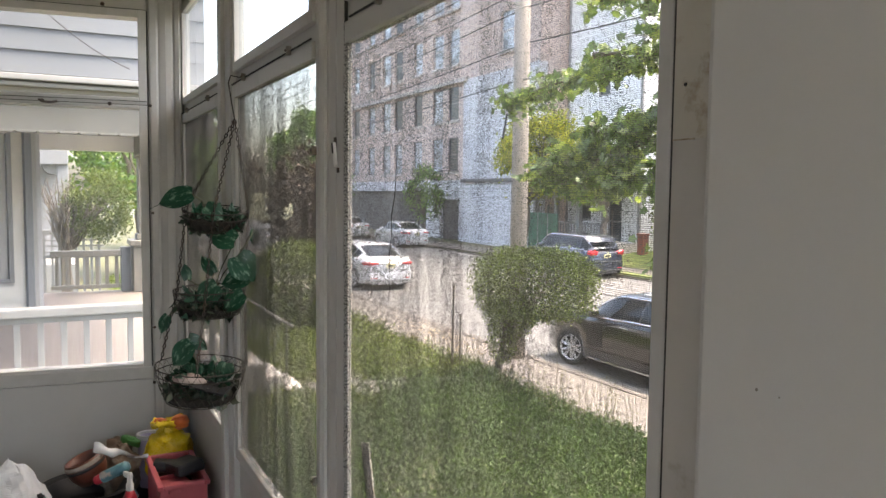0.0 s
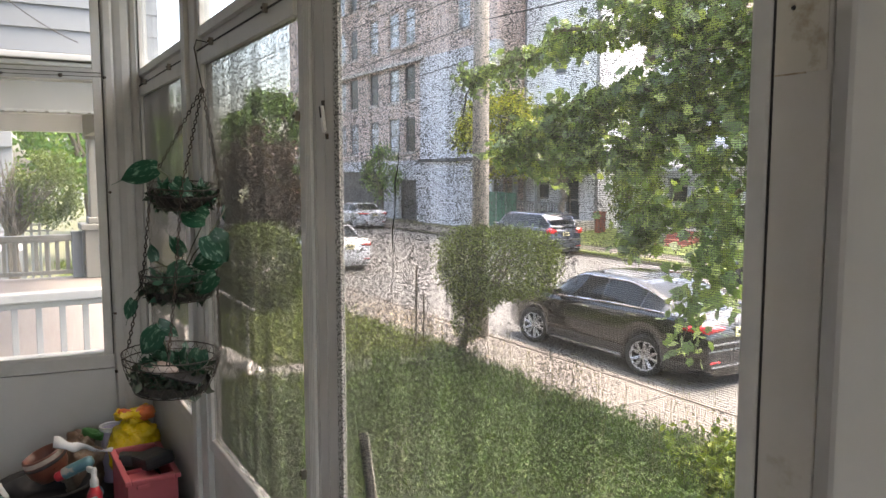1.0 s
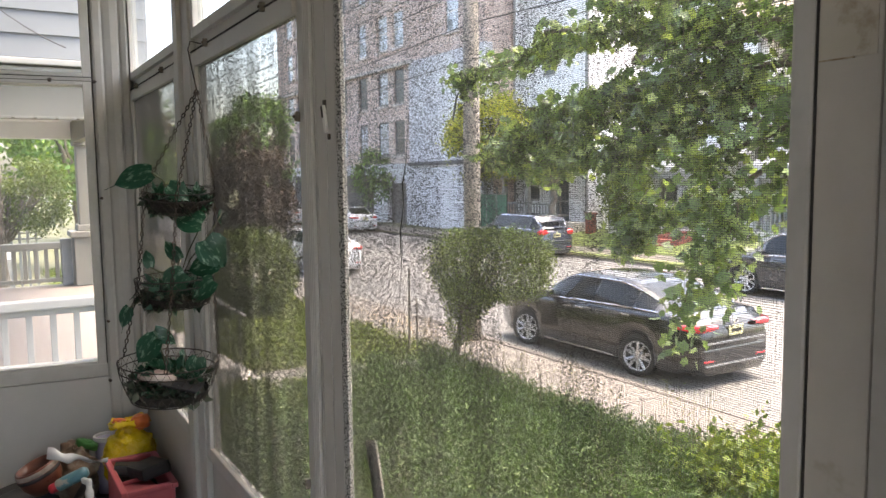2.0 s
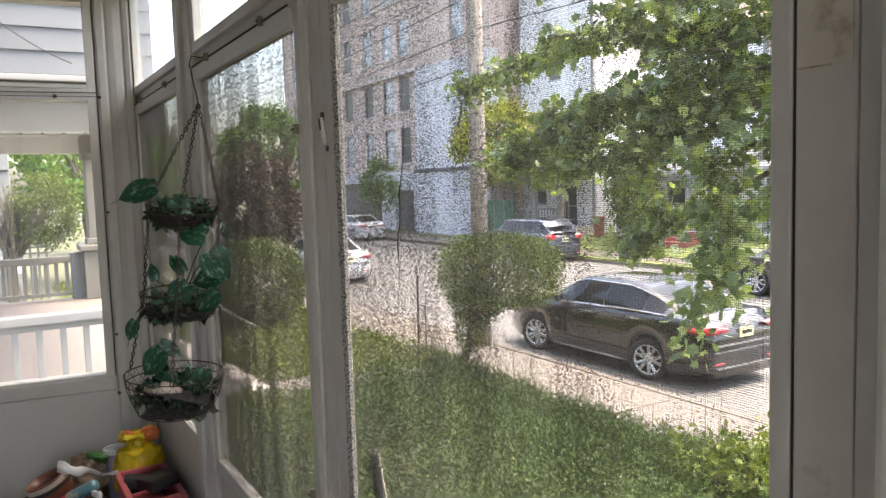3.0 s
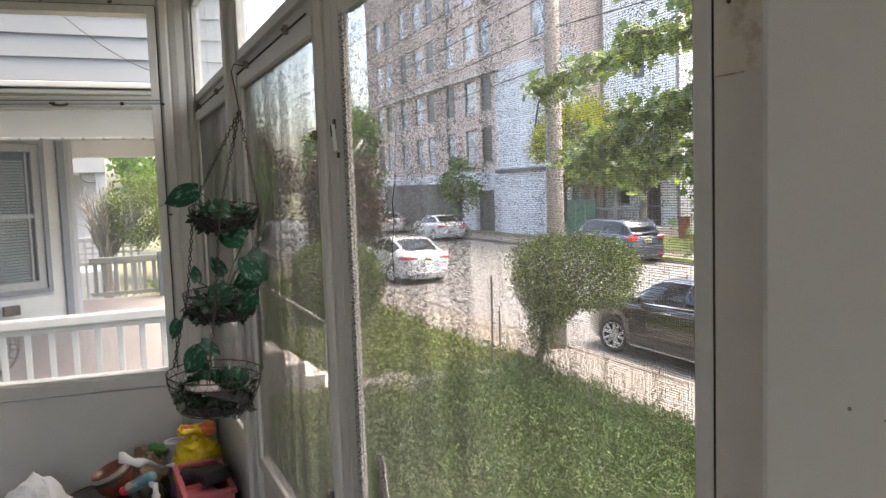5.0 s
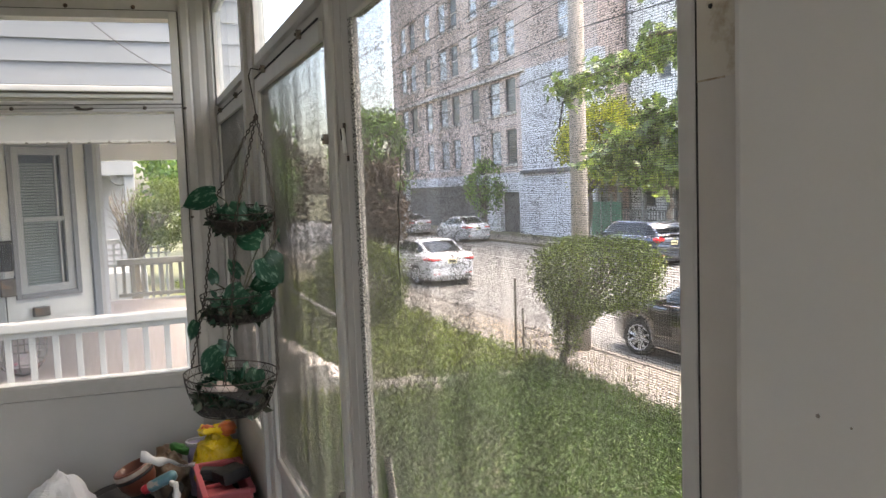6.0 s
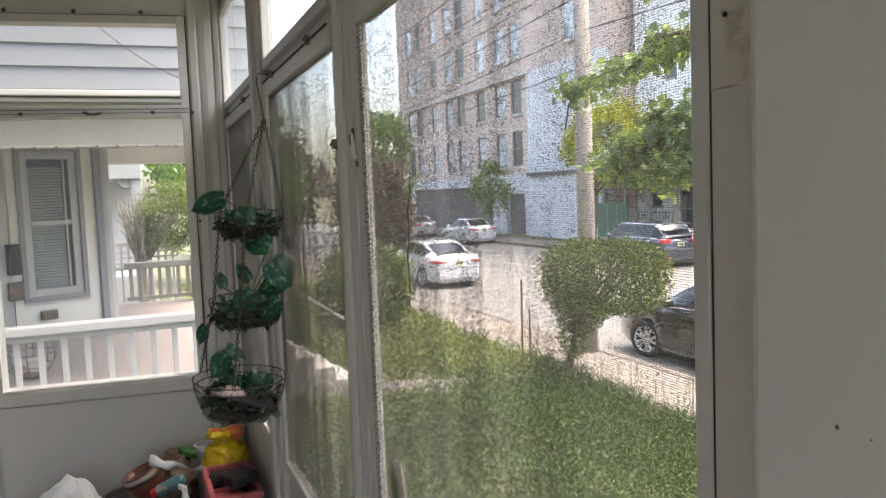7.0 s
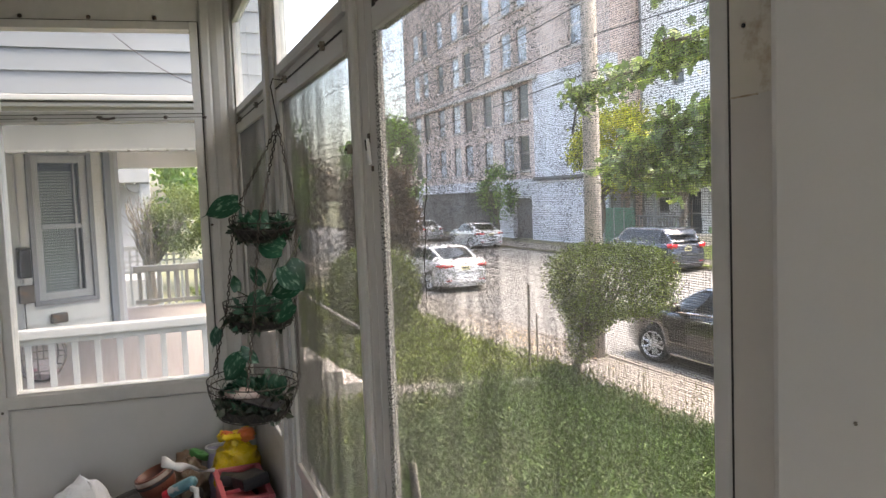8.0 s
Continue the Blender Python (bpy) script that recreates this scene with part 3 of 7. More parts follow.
lathe(bm, ((0.0, 0.001), (0.0014, 0.001), (0.0018, 0)), 10, Matrix.Translation((-0.1190, -0.0042, 1.6153)) @ pose(0, 0, 0, 90, 0, 0))
part("nail_hole", bm, SEAM, trim_board)
for x, w in ((-0.1364, 0.0012),):
    part("seam", boxes([((x - w, -0.0015, 0.0), (x + w, 0.010, CEIL))]), SEAM, trim_board)
slat = tagged(part("wooden_slat", boxes([((-0.021, -0.0015, 0.0), (0.021, 0.0015, 0.372))], 0.001), BAND_WOOD, None, "pale weathered wooden slat leaning outside against the fly screen"), category="slat")
slat.matrix_world = pose(-0.826, 0.016, 0.692, 0, -17.5, 0)
bm = bmesh.new()
tube(bm, [(-0.752, 0.0, 1.60), (-0.757, -0.002, 1.55), (-0.764, -0.001, 1.51), (-0.770, -0.004, 1.48), (-0.772, -0.002, 1.45), (-0.781, -0.003, 1.41), (-0.785, 0.0, 1.36), (-0.792, -0.002, 1.30)], [0.0002, 0.0004, 0.0007, 0.0011, 0.0006, 0.0010, 0.0004, 0.0002], 6)
thread = part("loose_thread", bm, SEAM, None, "dark frayed thread hanging in the fly screen")
tagged(thread, category="thread")

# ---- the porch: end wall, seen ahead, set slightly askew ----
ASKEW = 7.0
end = tagged(empty("wall_end", (-3.08, -0.15, 0.0), 90 - ASKEW), "grey-white painted end wall with a view to the next porch through added glass", "wall", kind="structure")
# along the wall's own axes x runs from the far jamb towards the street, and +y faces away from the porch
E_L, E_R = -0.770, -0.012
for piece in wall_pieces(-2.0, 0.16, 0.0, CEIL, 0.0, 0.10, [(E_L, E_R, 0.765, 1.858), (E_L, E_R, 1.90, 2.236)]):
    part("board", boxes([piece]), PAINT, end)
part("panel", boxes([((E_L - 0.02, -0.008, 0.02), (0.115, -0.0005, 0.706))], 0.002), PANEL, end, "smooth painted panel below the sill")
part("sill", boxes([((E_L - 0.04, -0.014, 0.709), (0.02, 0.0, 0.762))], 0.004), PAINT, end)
def end_frame(z0, z1, low, top):
    """Two uprights and two bars round one opening of the end wall."""
    xa, xb = E_L - 0.026, E_R + 0.026
    return [((xa, -0.010, z0), (xa + 0.032, 0.02, z1)), ((xb - 0.032, -0.010, z0), (xb, 0.02, z1)), ((xa + 0.032, -0.010, z0), (xb - 0.032, 0.02, z0 + low)), ((xa + 0.032, -0.010, z1 - top), (xb - 0.032, 0.02, z1))]


part("lower_frame", boxes(end_frame(0.748, 1.8705, 0.024, 0.0135), 0.003), ALU, end)
part("upper_frame", boxes(end_frame(1.8875, 2.262, 0.0145, 0.032), 0.003), ALU, end)
# pane added to veil the next porch: its haze lifts darks and dims whites
part("pane", boxes([((E_L, 0.006, 0.768), (E_R, 0.009, 1.856))]), PANE_END, end, "added glass with painted haze", shadow=False)
part("rail", boxes([((E_L - 0.026, -0.007, 1.8725), (E_R + 0.026, 0.0, 1.8855))], 0.002), PAINT, end)
for z in (1.8715, 1.8865, 2.263):
    part("seam", boxes([((E_L - 0.026, -0.0085, z - 0.0012), (E_R + 0.026, -0.0, z + 0.0012))]), SEAM, end)
part("seam", boxes([((E_R + 0.0275, -0.009, 0.75), (E_R + 0.0305, 0.0, 2.26))]), SEAM, end)
part("post_left", boxes([((E_L - 0.10, -0.014, 0.0), (E_L - 0.032, 0.0, CEIL))], 0.004), PAINT, end)
profile = ((E_R + 0.034, 0.0), (E_R + 0.034, -0.010), (0.030, -0.015), (0.052, -0.017), (0.060, -0.014), (0.068, -0.019), (0.090, -0.027), (0.112, -0.028), (0.119, -0.026), (0.127, -0.036), (0.142, -0.044), (0.150, -0.042), (0.150, 0.0))
bm = bmesh.new()
low_ring, top_ring = ([bm.verts.new((x, y, z)) for x, y in profile] for z in (0.0, CEIL))
for i in range(len(profile) - 1):
    bm.faces.new((low_ring[i], low_ring[i + 1], top_ring[i + 1], top_ring[i]))
part("corner_post", bm, PAINT, end, "moulded painted corner post")
bm = bmesh.new()
for x, z in ((-0.38, 1.872), (-0.13, 1.872), (-0.62, 1.872), (0.028, 1.87), (-0.40, 2.275), (-0.15, 2.275), (-0.65, 2.275), (0.03, 1.42), (0.03, 0.93), (E_L - 0.05, 0.70), (0.026, 0.69)):
    lathe(bm, ((0.0, 0.009), (0.005, 0.008), (0.007, 0.004), (0.009, 0.0)), 8, Matrix.Translation((x, -0.008, z)) @ pose(0, 0, 0, 90, 0, 0))
part("screw", bm, RUST, end, "rusted screw heads")
bm = bmesh.new()
tube(bm, [(-0.392, -0.012, 1.876), (-0.375, -0.02, 1.868), (-0.35, -0.016, 1.866), (-0.325, -0.012, 1.872)], 0.005, 6)
part("hook", bm, RUST, end, "bent rusted hook")

# the rest of the shell, out of view: house wall behind, far end, ceiling, floor
back = part("wall_house", boxes([((-3.5, -2.05, -0.2), (2.3, -1.95, CEIL + 0.1))]), SIDING_W, None, "pale house wall behind the porch", kind="structure")
# unseen wall with a large opening added to light the interior
part("wall_right", boxes([((2.2, -1.95, 0.0), (2.3, 0.03, SILL)), ((2.2, -1.95, TOP), (2.3, 0.03, CEIL)), ((2.2, -1.95, SILL), (2.3, -1.75, TOP)), ((2.2, -0.15, SILL), (2.3, 0.03, TOP))]), PAINT, None, "unseen painted right porch wall, left open to let light in", kind="structure")
part("ceiling", boxes([((-3.4, -1.95, CEIL), (2.3, 0.03, CEIL + 0.08))] + [((-3.3, y, CEIL - 0.008), (2.2, y + 0.075, CEIL)) for y in np.arange(-1.9, 0.0, 0.085)]), PAINT, None, "beaded board porch ceiling, painted grey-white", kind="structure")
# unseen floor, kept pale to bounce light up the walls
part("floor", boxes([((-3.4, -1.95, -0.12), (2.3, 0.03, 0.0))]), FLOOR, None, "grey painted porch floor boards", kind="structure")
floor = bpy.data.objects["floor"]
part("porch_base", boxes([((-3.35, -0.04, -1.6), (2.25, 0.028, -0.125)), ((-3.36, -1.95, -1.6), (-3.28, 0.02, -0.12))]), SIDING_W, None, "pale boarding under the porch", kind="structure")
# unseen storey; its eave is sized to hold back the sun
upper = part("house_upper_wall", boxes([((-3.4, -2.2, CEIL + 0.08), (2.3, -0.1, 7.0)), ((-3.6, -0.1, CEIL + 0.08), (2.5, 0.30, CEIL + 0.2))]), SIDING_W, None, "unseen upper storey and eave added over the porch", kind="structure")

# ---- ground: yard, pavement, road, far side ----
Y_WALK0, Y_KERB, Y_FAR, Y_LAWN = 5.9, 7.45, 18.9, 21.0
Z_WALK, Z_ROAD = -1.53, -1.67


def yard_z(x, y):
    u = min(max((y - 0.3) / (Y_WALK0 - 0.3), 0), 1)
    return -1.0 - 0.50 * u + 0.05 * noise.noise((x * 0.6, y * 0.6, 0))


def ground_sheet():
    """One sheet to the horizon, higher in the yards than in the road."""
    xs = [-900, -300, -120, -80] + list(np.arange(-60, 12, 1.0)) + [30, 80, 300, 900]
    ys = [-900, -300, -60, -20, -6, -3] + list(np.arange(-2, 6, 0.5)) + [5.88, 5.9, 7.44, 7.46, 12, 18.89, 18.91, 20.9, 21.0, 23, 25, 30, 60, 300, 900]
    ys = sorted(set(round(v, 3) for v in ys))
    bm = bmesh.new()
    grid = []
    for y in ys:
        row = []
        for x in xs:
            if y < 5.89:
                z = yard_z(x, y) if -60 < x < 12 else -1.3
            elif y < 7.45 or 18.9 < y < 21:
                z = Z_WALK - 0.03
            elif y <= 18.9:
                z = Z_ROAD
            else:
                z = Z_WALK + 0.35 * min(max((y - 21) / 5, 0), 1)
            row.append(bm.verts.new((x, y, z)))
        grid.append(row)
    for a, b in zip(grid, grid[1:]):
        for i in range(len(xs) - 1):
            bm.faces.new((a[i], a[i + 1], b[i + 1], b[i]))
    return bm


ground = part("ground", ground_sheet(), SOIL, None, "rough yard soil under weeds and grass", smooth=False, kind="structure")
road = part("road", boxes([((-160, Y_KERB + 0.02, Z_ROAD - 0.1), (60, Y_FAR - 0.02, Z_ROAD + 0.006))]), ASPHALT, None, "worn light grey asphalt street", kind="structure")
slab_bm = bmesh.new()
box(slab_bm, (0, 0, 0), (1.49, 1.40, 0.06), 0.012)
slab_me = bpy.data.meshes.new("slab")
slab_bm.to_mesh(slab_me)
slab_bm.free()
slab_me.materials.append(CONCRETE)
pavement = tagged(empty("pavement"), "pale worn concrete pavement slabs", "pavement", kind="structure")
for i in range(34):
    s = part("slab", slab_me, CONCRETE, pavement)
    s.matrix_local = pose(-46 + i * 1.5, Y_WALK0 + 0.02, Z_WALK - 0.06 + 0.004 * math.sin(i * 5.1))
far_pavement = tagged(empty("far_pavement"), "pale concrete pavement across the street", "pavement", kind="structure")
for i in range(44):
    s = part("slab", slab_me, CONCRETE, far_pavement)
    s.matrix_local = pose(-70 + i * 1.5, 19.55, Z_WALK - 0.056 + 0.004 * math.sin(i * 3.7))
part("slab_edge", boxes([((-70, 19.05, Z_WALK - 0.06), (-30.02, 19.54, Z_WALK))], 0.01), CONCRETE, far_pavement)
kerb = tagged(empty("kerb"), "pale concrete kerb", "kerb", kind="structure")
for i in range(26):
    part("kerbstone", boxes([((-60 + i * 2.9, Y_KERB - 0.13, Z_ROAD - 0.05), (-60 + i * 2.9 + 2.885, Y_KERB + 0.02, Z_WALK + 0.012))], 0.02), CONCRETE, kerb)
    part("kerbstone", boxes([((-70 + i * 2.9, Y_FAR - 0.02, Z_ROAD - 0.05), (-70 + i * 2.9 + 2.885, Y_FAR + 0.13, Z_ROAD + 0.065))], 0.02), CONCRETE, kerb)
strip = part("grass_verge", boxes([((-30, Y_FAR + 0.14, Z_WALK - 0.05), (20, 19.5, Z_WALK + 0.02))]), LAWN, None, "narrow mown grass verge", kind="structure")
bm = bmesh.new()
for i in range(30):
    xa, xb = -36 + i * 1.1, -36 + (i + 1) * 1.1
    v = [bm.verts.new(c) for c in ((xa, 21.0, Z_WALK + 0.02), (xb, 21.0, Z_WALK + 0.02), (xb, 23.2, Z_WALK + 0.40), (xa, 23.2, Z_WALK + 0.40), (xa, 26.5, Z_WALK + 0.5), (xb, 26.5, Z_WALK + 0.5))]
    bm.faces.new((v[0], v[1], v[2], v[3]))
    bm.faces.new((v[3], v[2], v[5], v[4]))
bmesh.ops.remove_doubles(bm, verts=bm.verts, dist=0.001)
part("far_lawn", bm, LAWN, None, "sloping sunlit lawn before the houses", kind="structure")


# ---- plants ----
def stems_and_leaves(name, spots, heights, leaves_each, leaf_len, rng, mat_leaf, lean=0.25, stem_r=0.003, shape=SLIM):
    """A mass of upright weeds: thin stems with leaves up their length."""
    cs, ss = [], []
    bm_v, bm_f = [], []
    for (x, y, z), h in zip(spots, heights):
        tip = np.array((x, y, z)) + np.array((rng.normal() * lean * h, rng.normal() * lean * h, h))
        base = np.array((x, y, z - 0.03))
        u = rng.random(leaves_each) ** 0.7
        pts = base[None] + (tip - base)[None] * u[:, None] + rng.normal(size=(leaves_each, 3)) * np.array((0.035, 0.035, 0.02))
        cs.append(pts)
        ss.append(leaf_len * (0.6 + 0.8 * rng.random(leaves_each)))
        k = len(bm_v)
        for q, r in ((base, stem_r), (tip, stem_r * 0.4)):
            bm_v += [tuple(q + np.array(o) * r) for o in ((1, 0, 0), (-0.5, 0.87, 0), (-0.5, -0.87, 0))]
        bm_f += [(k + a, k + (a + 1) % 3, k + 3 + (a + 1) % 3, k + 3 + a) for a in range(3)]
    stems = bpy.data.meshes.new(name + "_stems")
    stems.from_pydata(bm_v, [], bm_f)
    return leaf_mesh(name, np.concatenate(cs), np.concatenate(ss), shape, rng, droop=-0.6, flat=0.35), stems


rng = np.random.default_rng(11)
spots, hs = [], []
while len(spots) < 4800:
    x, y = rng.uniform(-15, 1.5), 0.35 + 5.5 * rng.random() ** 0.9
    if y > 5.75 + 0.15 * rng.normal() or x < -8.2 - 0.85 * (y - 3.2) + 0.25 * math.sin(y * 3) + 0.15 * rng.normal():
        continue
    spots.append((x, y, yard_z(x, y)))
    near = 0.62 if y < 3 else 0.62 - 0.15 * (y - 3)
    tall = 0.10 if x > -5.2 and y > 4.2 else 0.0
    hs.append((near + tall) * rng.uniform(0.6, 1.15))
me_l, me_s = stems_and_leaves("weeds", spots, hs, 46, 0.052, rng, WEED)
weeds = part("weeds", me_l, WEED, None, "dense tall green weeds filling the front yard", kind="stuff")
tagged(weeds, category="weeds")
part("stems", me_s, WEED, weeds, kind="stuff")
spots, hs = [], []
for i in range(190):
    x = rng.uniform(-10.5, -3)
    y = rng.uniform(4.6, 5.8)
    spots.append((x, y, yard_z(x, y)))
    hs.append(rng.uniform(0.40, 0.85))
me_l, me_s = stems_and_leaves("seeding_weeds", spots, hs, 12, 0.04, rng, WEED_DRY, 0.1)
tall_w = tagged(part("seeding_weeds", me_l, WEED_DRY, None, "thin seeding weed stalks along the pavement", kind="stuff"), category="weeds")
part("stems", me_s, WEED_DRY, tall_w, kind="stuff")
spots, hs = [], []
for i in range(420):
    x, y = rng.normal(-3.75, 0.36), rng.normal(5.15, 0.30)
    spots.append((x, min(y, 5.8), yard_z(x, y)))
    hs.append(rng.uniform(0.35, 0.62))
me_l, me_s = stems_and_leaves("light_shrub", spots, hs, 18, 0.07, rng, YELLOW, 0.25, shape=OVAL)
light_shrub = tagged(part("light_shrub", me_l, LIME, None, "bright yellow-green low shrub by the pavement"), category="shrub")
part("stems", me_s, WEED_DRY, light_shrub, kind="stuff")
spots, hs = [], []
for i in range(6500):
    x = -6.3 - 17 * rng.random() ** 1.3
    y = rng.uniform(0.8, 5.85)
    if x > -8.0 - 0.85 * (y - 3.2) or (-10.15 < x < -9.1 and y > 0.8):
        continue
    spots.append((x, y, yard_z(x, y)))
    hs.append(rng.uniform(0.07, 0.2))
litter = np.column_stack((rng.normal(-13.8, 1.4, 420), rng.normal(6.75, 0.35, 420), np.full(420, Z_WALK + 0.012)))
tagged(part("leaf_litter", leaf_mesh("leaf_litter", litter, rng.uniform(0.04, 0.09, 420), OVAL, rng, 0.0, 0.92), LITTER, None, "scattered orange-brown fallen leaves on the pavement", kind="stuff"), category="leaves")
patch, ph = [], []
for i in range(110):
    x, y = rng.uniform(-4.0, -2.4), rng.uniform(4.3, 5.6)
    patch.append((x, y, yard_z(x, y)))
    ph.append(rng.uniform(0.45, 0.8))
me_p, me_ps = stems_and_leaves("broadleaf_weeds", patch, ph, 34, 0.075, rng, HEDGE, 0.3, shape=OVAL)
tagged(part("broadleaf_weeds", me_p, HEDGE, None, "bright yellow-green broadleaf weeds by the pavement", kind="stuff"), category="weeds")
me_l, me_s = stems_and_leaves("lawn_grass", spots, hs, 12, 0.09, rng, YELLOW, 0.5)
tagged(part("lawn_grass", me_l, HEDGE, None, "short sunlit lawn grass beside the weeds", kind="stuff"), category="grass")
walkway = tagged(empty("garden_path"), "pale concrete garden path between the steps and the pavement", "path", kind="structure")
for i in range(4):
    y = 2.62 + i * 0.82
    part("slab", boxes([((-10.05, y, -1.6), (-9.2, y + 0.80, yard_z(-9.6, y + 0.4) + 0.05))], 0.015), CONCRETE, walkway)


def limb_points(a, b, rng, n=7, wob=0.08, sag=0.0):
    a, b = np.array(a, float), np.array(b, float)
    L = np.linalg.norm(b - a)
    return [tuple(a + (b - a) * i / n + (rng.normal(size=3) * wob * L * 0.3 if 0 < i < n else 0) - np.array((0, 0, sag * 4 * (i / n) * (1 - i / n)))) for i in range(n + 1)]


def tree(name, base, fork, crown, radii, leaves, leaf_len, mat_leaf, label, category, seed, limbs=9, trunk_r=0.12, shape=OVAL, shell=0.5, square=2.0, gaps=0.0, lobes=()):
    """A trunk, limbs into the crown and many leaves; square above 2 gives a clipped outline."""
    rng = np.random.default_rng(seed)
    t = tagged(empty(name, base), label, category)
    off = np.array(base)
    bm = bmesh.new()
    tube(bm, [tuple(np.array(p) - off) for p in limb_points(np.array(base) - (0, 0, 0.05), fork, rng, 6, 0.06)], list(np.linspace(trunk_r * 1.25, trunk_r * 0.8, 7)), 8)
    part("trunk", bm, BARK, t, "rough brown trunk", smooth=True)
    bm = bmesh.new()
    crown, radii = np.array(crown), np.array(radii)
    for i in range(limbs):
        d = rng.normal(size=3)
        d[2] = abs(d[2]) * 0.8 + 0.1
        d /= np.linalg.norm(d)
        tip = crown + d * radii * rng.uniform(0.5, 0.85)
        tube(bm, [tuple(np.array(p) - off) for p in limb_points(fork, tip, rng, 5, 0.1)], list(np.linspace(trunk_r * 0.6, trunk_r * 0.12, 6)), 5)
    part("branchwork", bm, BARK, t, smooth=True)
    n = leaves
    d = rng.normal(size=(n * 2, 3))
    d /= (np.abs(d) ** square).sum(1)[:, None] ** (1 / square)
    r = (shell + (1 - shell) * rng.random(n * 2)) ** 0.6
    p = crown + d * radii * r[:, None] * (1 + 0.10 * rng.normal(size=(n * 2, 1)) * (2.2 / square))
    if gaps:
        keep = np.array([noise.noise(Vector(q) * (1.6 / max(radii.mean(), 0.3))) for q in p]) > gaps - 0.35
        p = p[keep]
    p = p[:n]
    for lc, lr, ln in lobes:
        q = rng.normal(size=(ln, 3))
        q /= np.linalg.norm(q, axis=1)[:, None]
        p = np.concatenate((p, np.array(lc) + q * np.array(lr) * (0.4 + 0.6 * rng.random((ln, 1))) ** 0.6))
    p = p - off
    part("crown", leaf_mesh("crown", p, leaf_len * rng.uniform(0.7, 1.3, len(p)), shape, rng, 0.3, 0.3), mat_leaf, t)
    return t


tree("topiary", (-9.95, 5.75, -1.5), (-9.75, 5.78, -0.72), (-8.98, 5.8, 0.19), (0.80, 0.80, 0.52), 18000, 0.043, TOPIARY, "clipped evergreen topiary with a flat round crown on bare stems", "topiary", 3, 14, 0.06, shell=0.72, square=3.4, lobes=(((-9.62, 5.78, -0.36), (0.42, 0.42, 0.42), 3200), ((-9.80, 5.76, -0.80), (0.24, 0.24, 0.40), 1300)))
tree("topiary", (-15.3, 4.05, -1.45), (-15.25, 4.05, -1.1), (-15.2, 4.05, -0.40), (0.90, 0.90, 0.84), 9500, 0.075, TOPIARY, "clipped evergreen topiary with a rounded yellow-green top", "topiary", 4, 10, 0.07, shell=0.75, square=2.6)
tree("copper_tree", (-30, 8.4, -1.6), (-30, 8.4, 0.0), (-30, 8.8, 0.9), (1.5, 1.5, 2.3), 9000, 0.22, COPPER, "dark coppery street tree with dense foliage", "tree", 5, 12, 0.2, gaps=0.25)
tree("street_tree", (-45, 14.0, -1.6), (-45, 14.0, 2), (-45, 13.6, 3.4), (2.6, 2.4, 3.1), 10000, 0.25, GREEN, "tall green street tree", "tree", 6, 12, 0.2, gaps=0.3)
tree("street_tree", (-36, 4.6, -1.5), (-36, 4.6, 1.0), (-36, 4.6, 2.6), (3.0, 2.4, 3.3), 9000, 0.24, GREEN, "leafy green garden tree along the street", "tree", 41, 12, 0.2, gaps=0.3)
tree("garden_tree", (-48, 8.2, -1.5), (-48, 8.2, 1.0), (-48, 8.2, 2.4), (3.4, 2.6, 3.0), 8000, 0.28, COPPER, "dark leafy tree farther along the street", "tree", 42, 12, 0.2, gaps=0.3)
tree("young_tree", (-43, 20.3, -1.5), (-43, 20.3, -0.1), (-43, 20.3, 1.5), (1.25, 1.2, 1.7), 3500, 0.16, GREEN, "small young street tree before the apartment block", "tree", 7, 8, 0.06, gaps=0.2)
tree("yellow_tree", (-31.5, 20.4, -1.5), (-31.5, 20.4, 1.0), (-30.4, 20.5, 3.3), (3.3, 1.6, 2.1), 6500, 0.2, YELLOW, "yellow-green street tree across the road", "tree", 8, 10, 0.12, gaps=0.35)
tree("street_tree", (-25.5, 20.4, -1.5), (-25.5, 20.4, 0.8), (-26.3, 20.4, 2.5), (2.2, 1.5, 1.3), 4000, 0.2, GREEN, "spreading green street tree before the houses", "tree", 9, 10, 0.13, gaps=0.3)
tree("round_shrub", (-23.1, 22.3, -1.3), (-23.1, 22.3, -0.6), (-23.1, 22.3, 0.72), (1.1, 1.0, 1.5), 5000, 0.14, HEDGE, "large light green shrub on the far lawn", "shrub", 10, 8, 0.08, gaps=0.1)


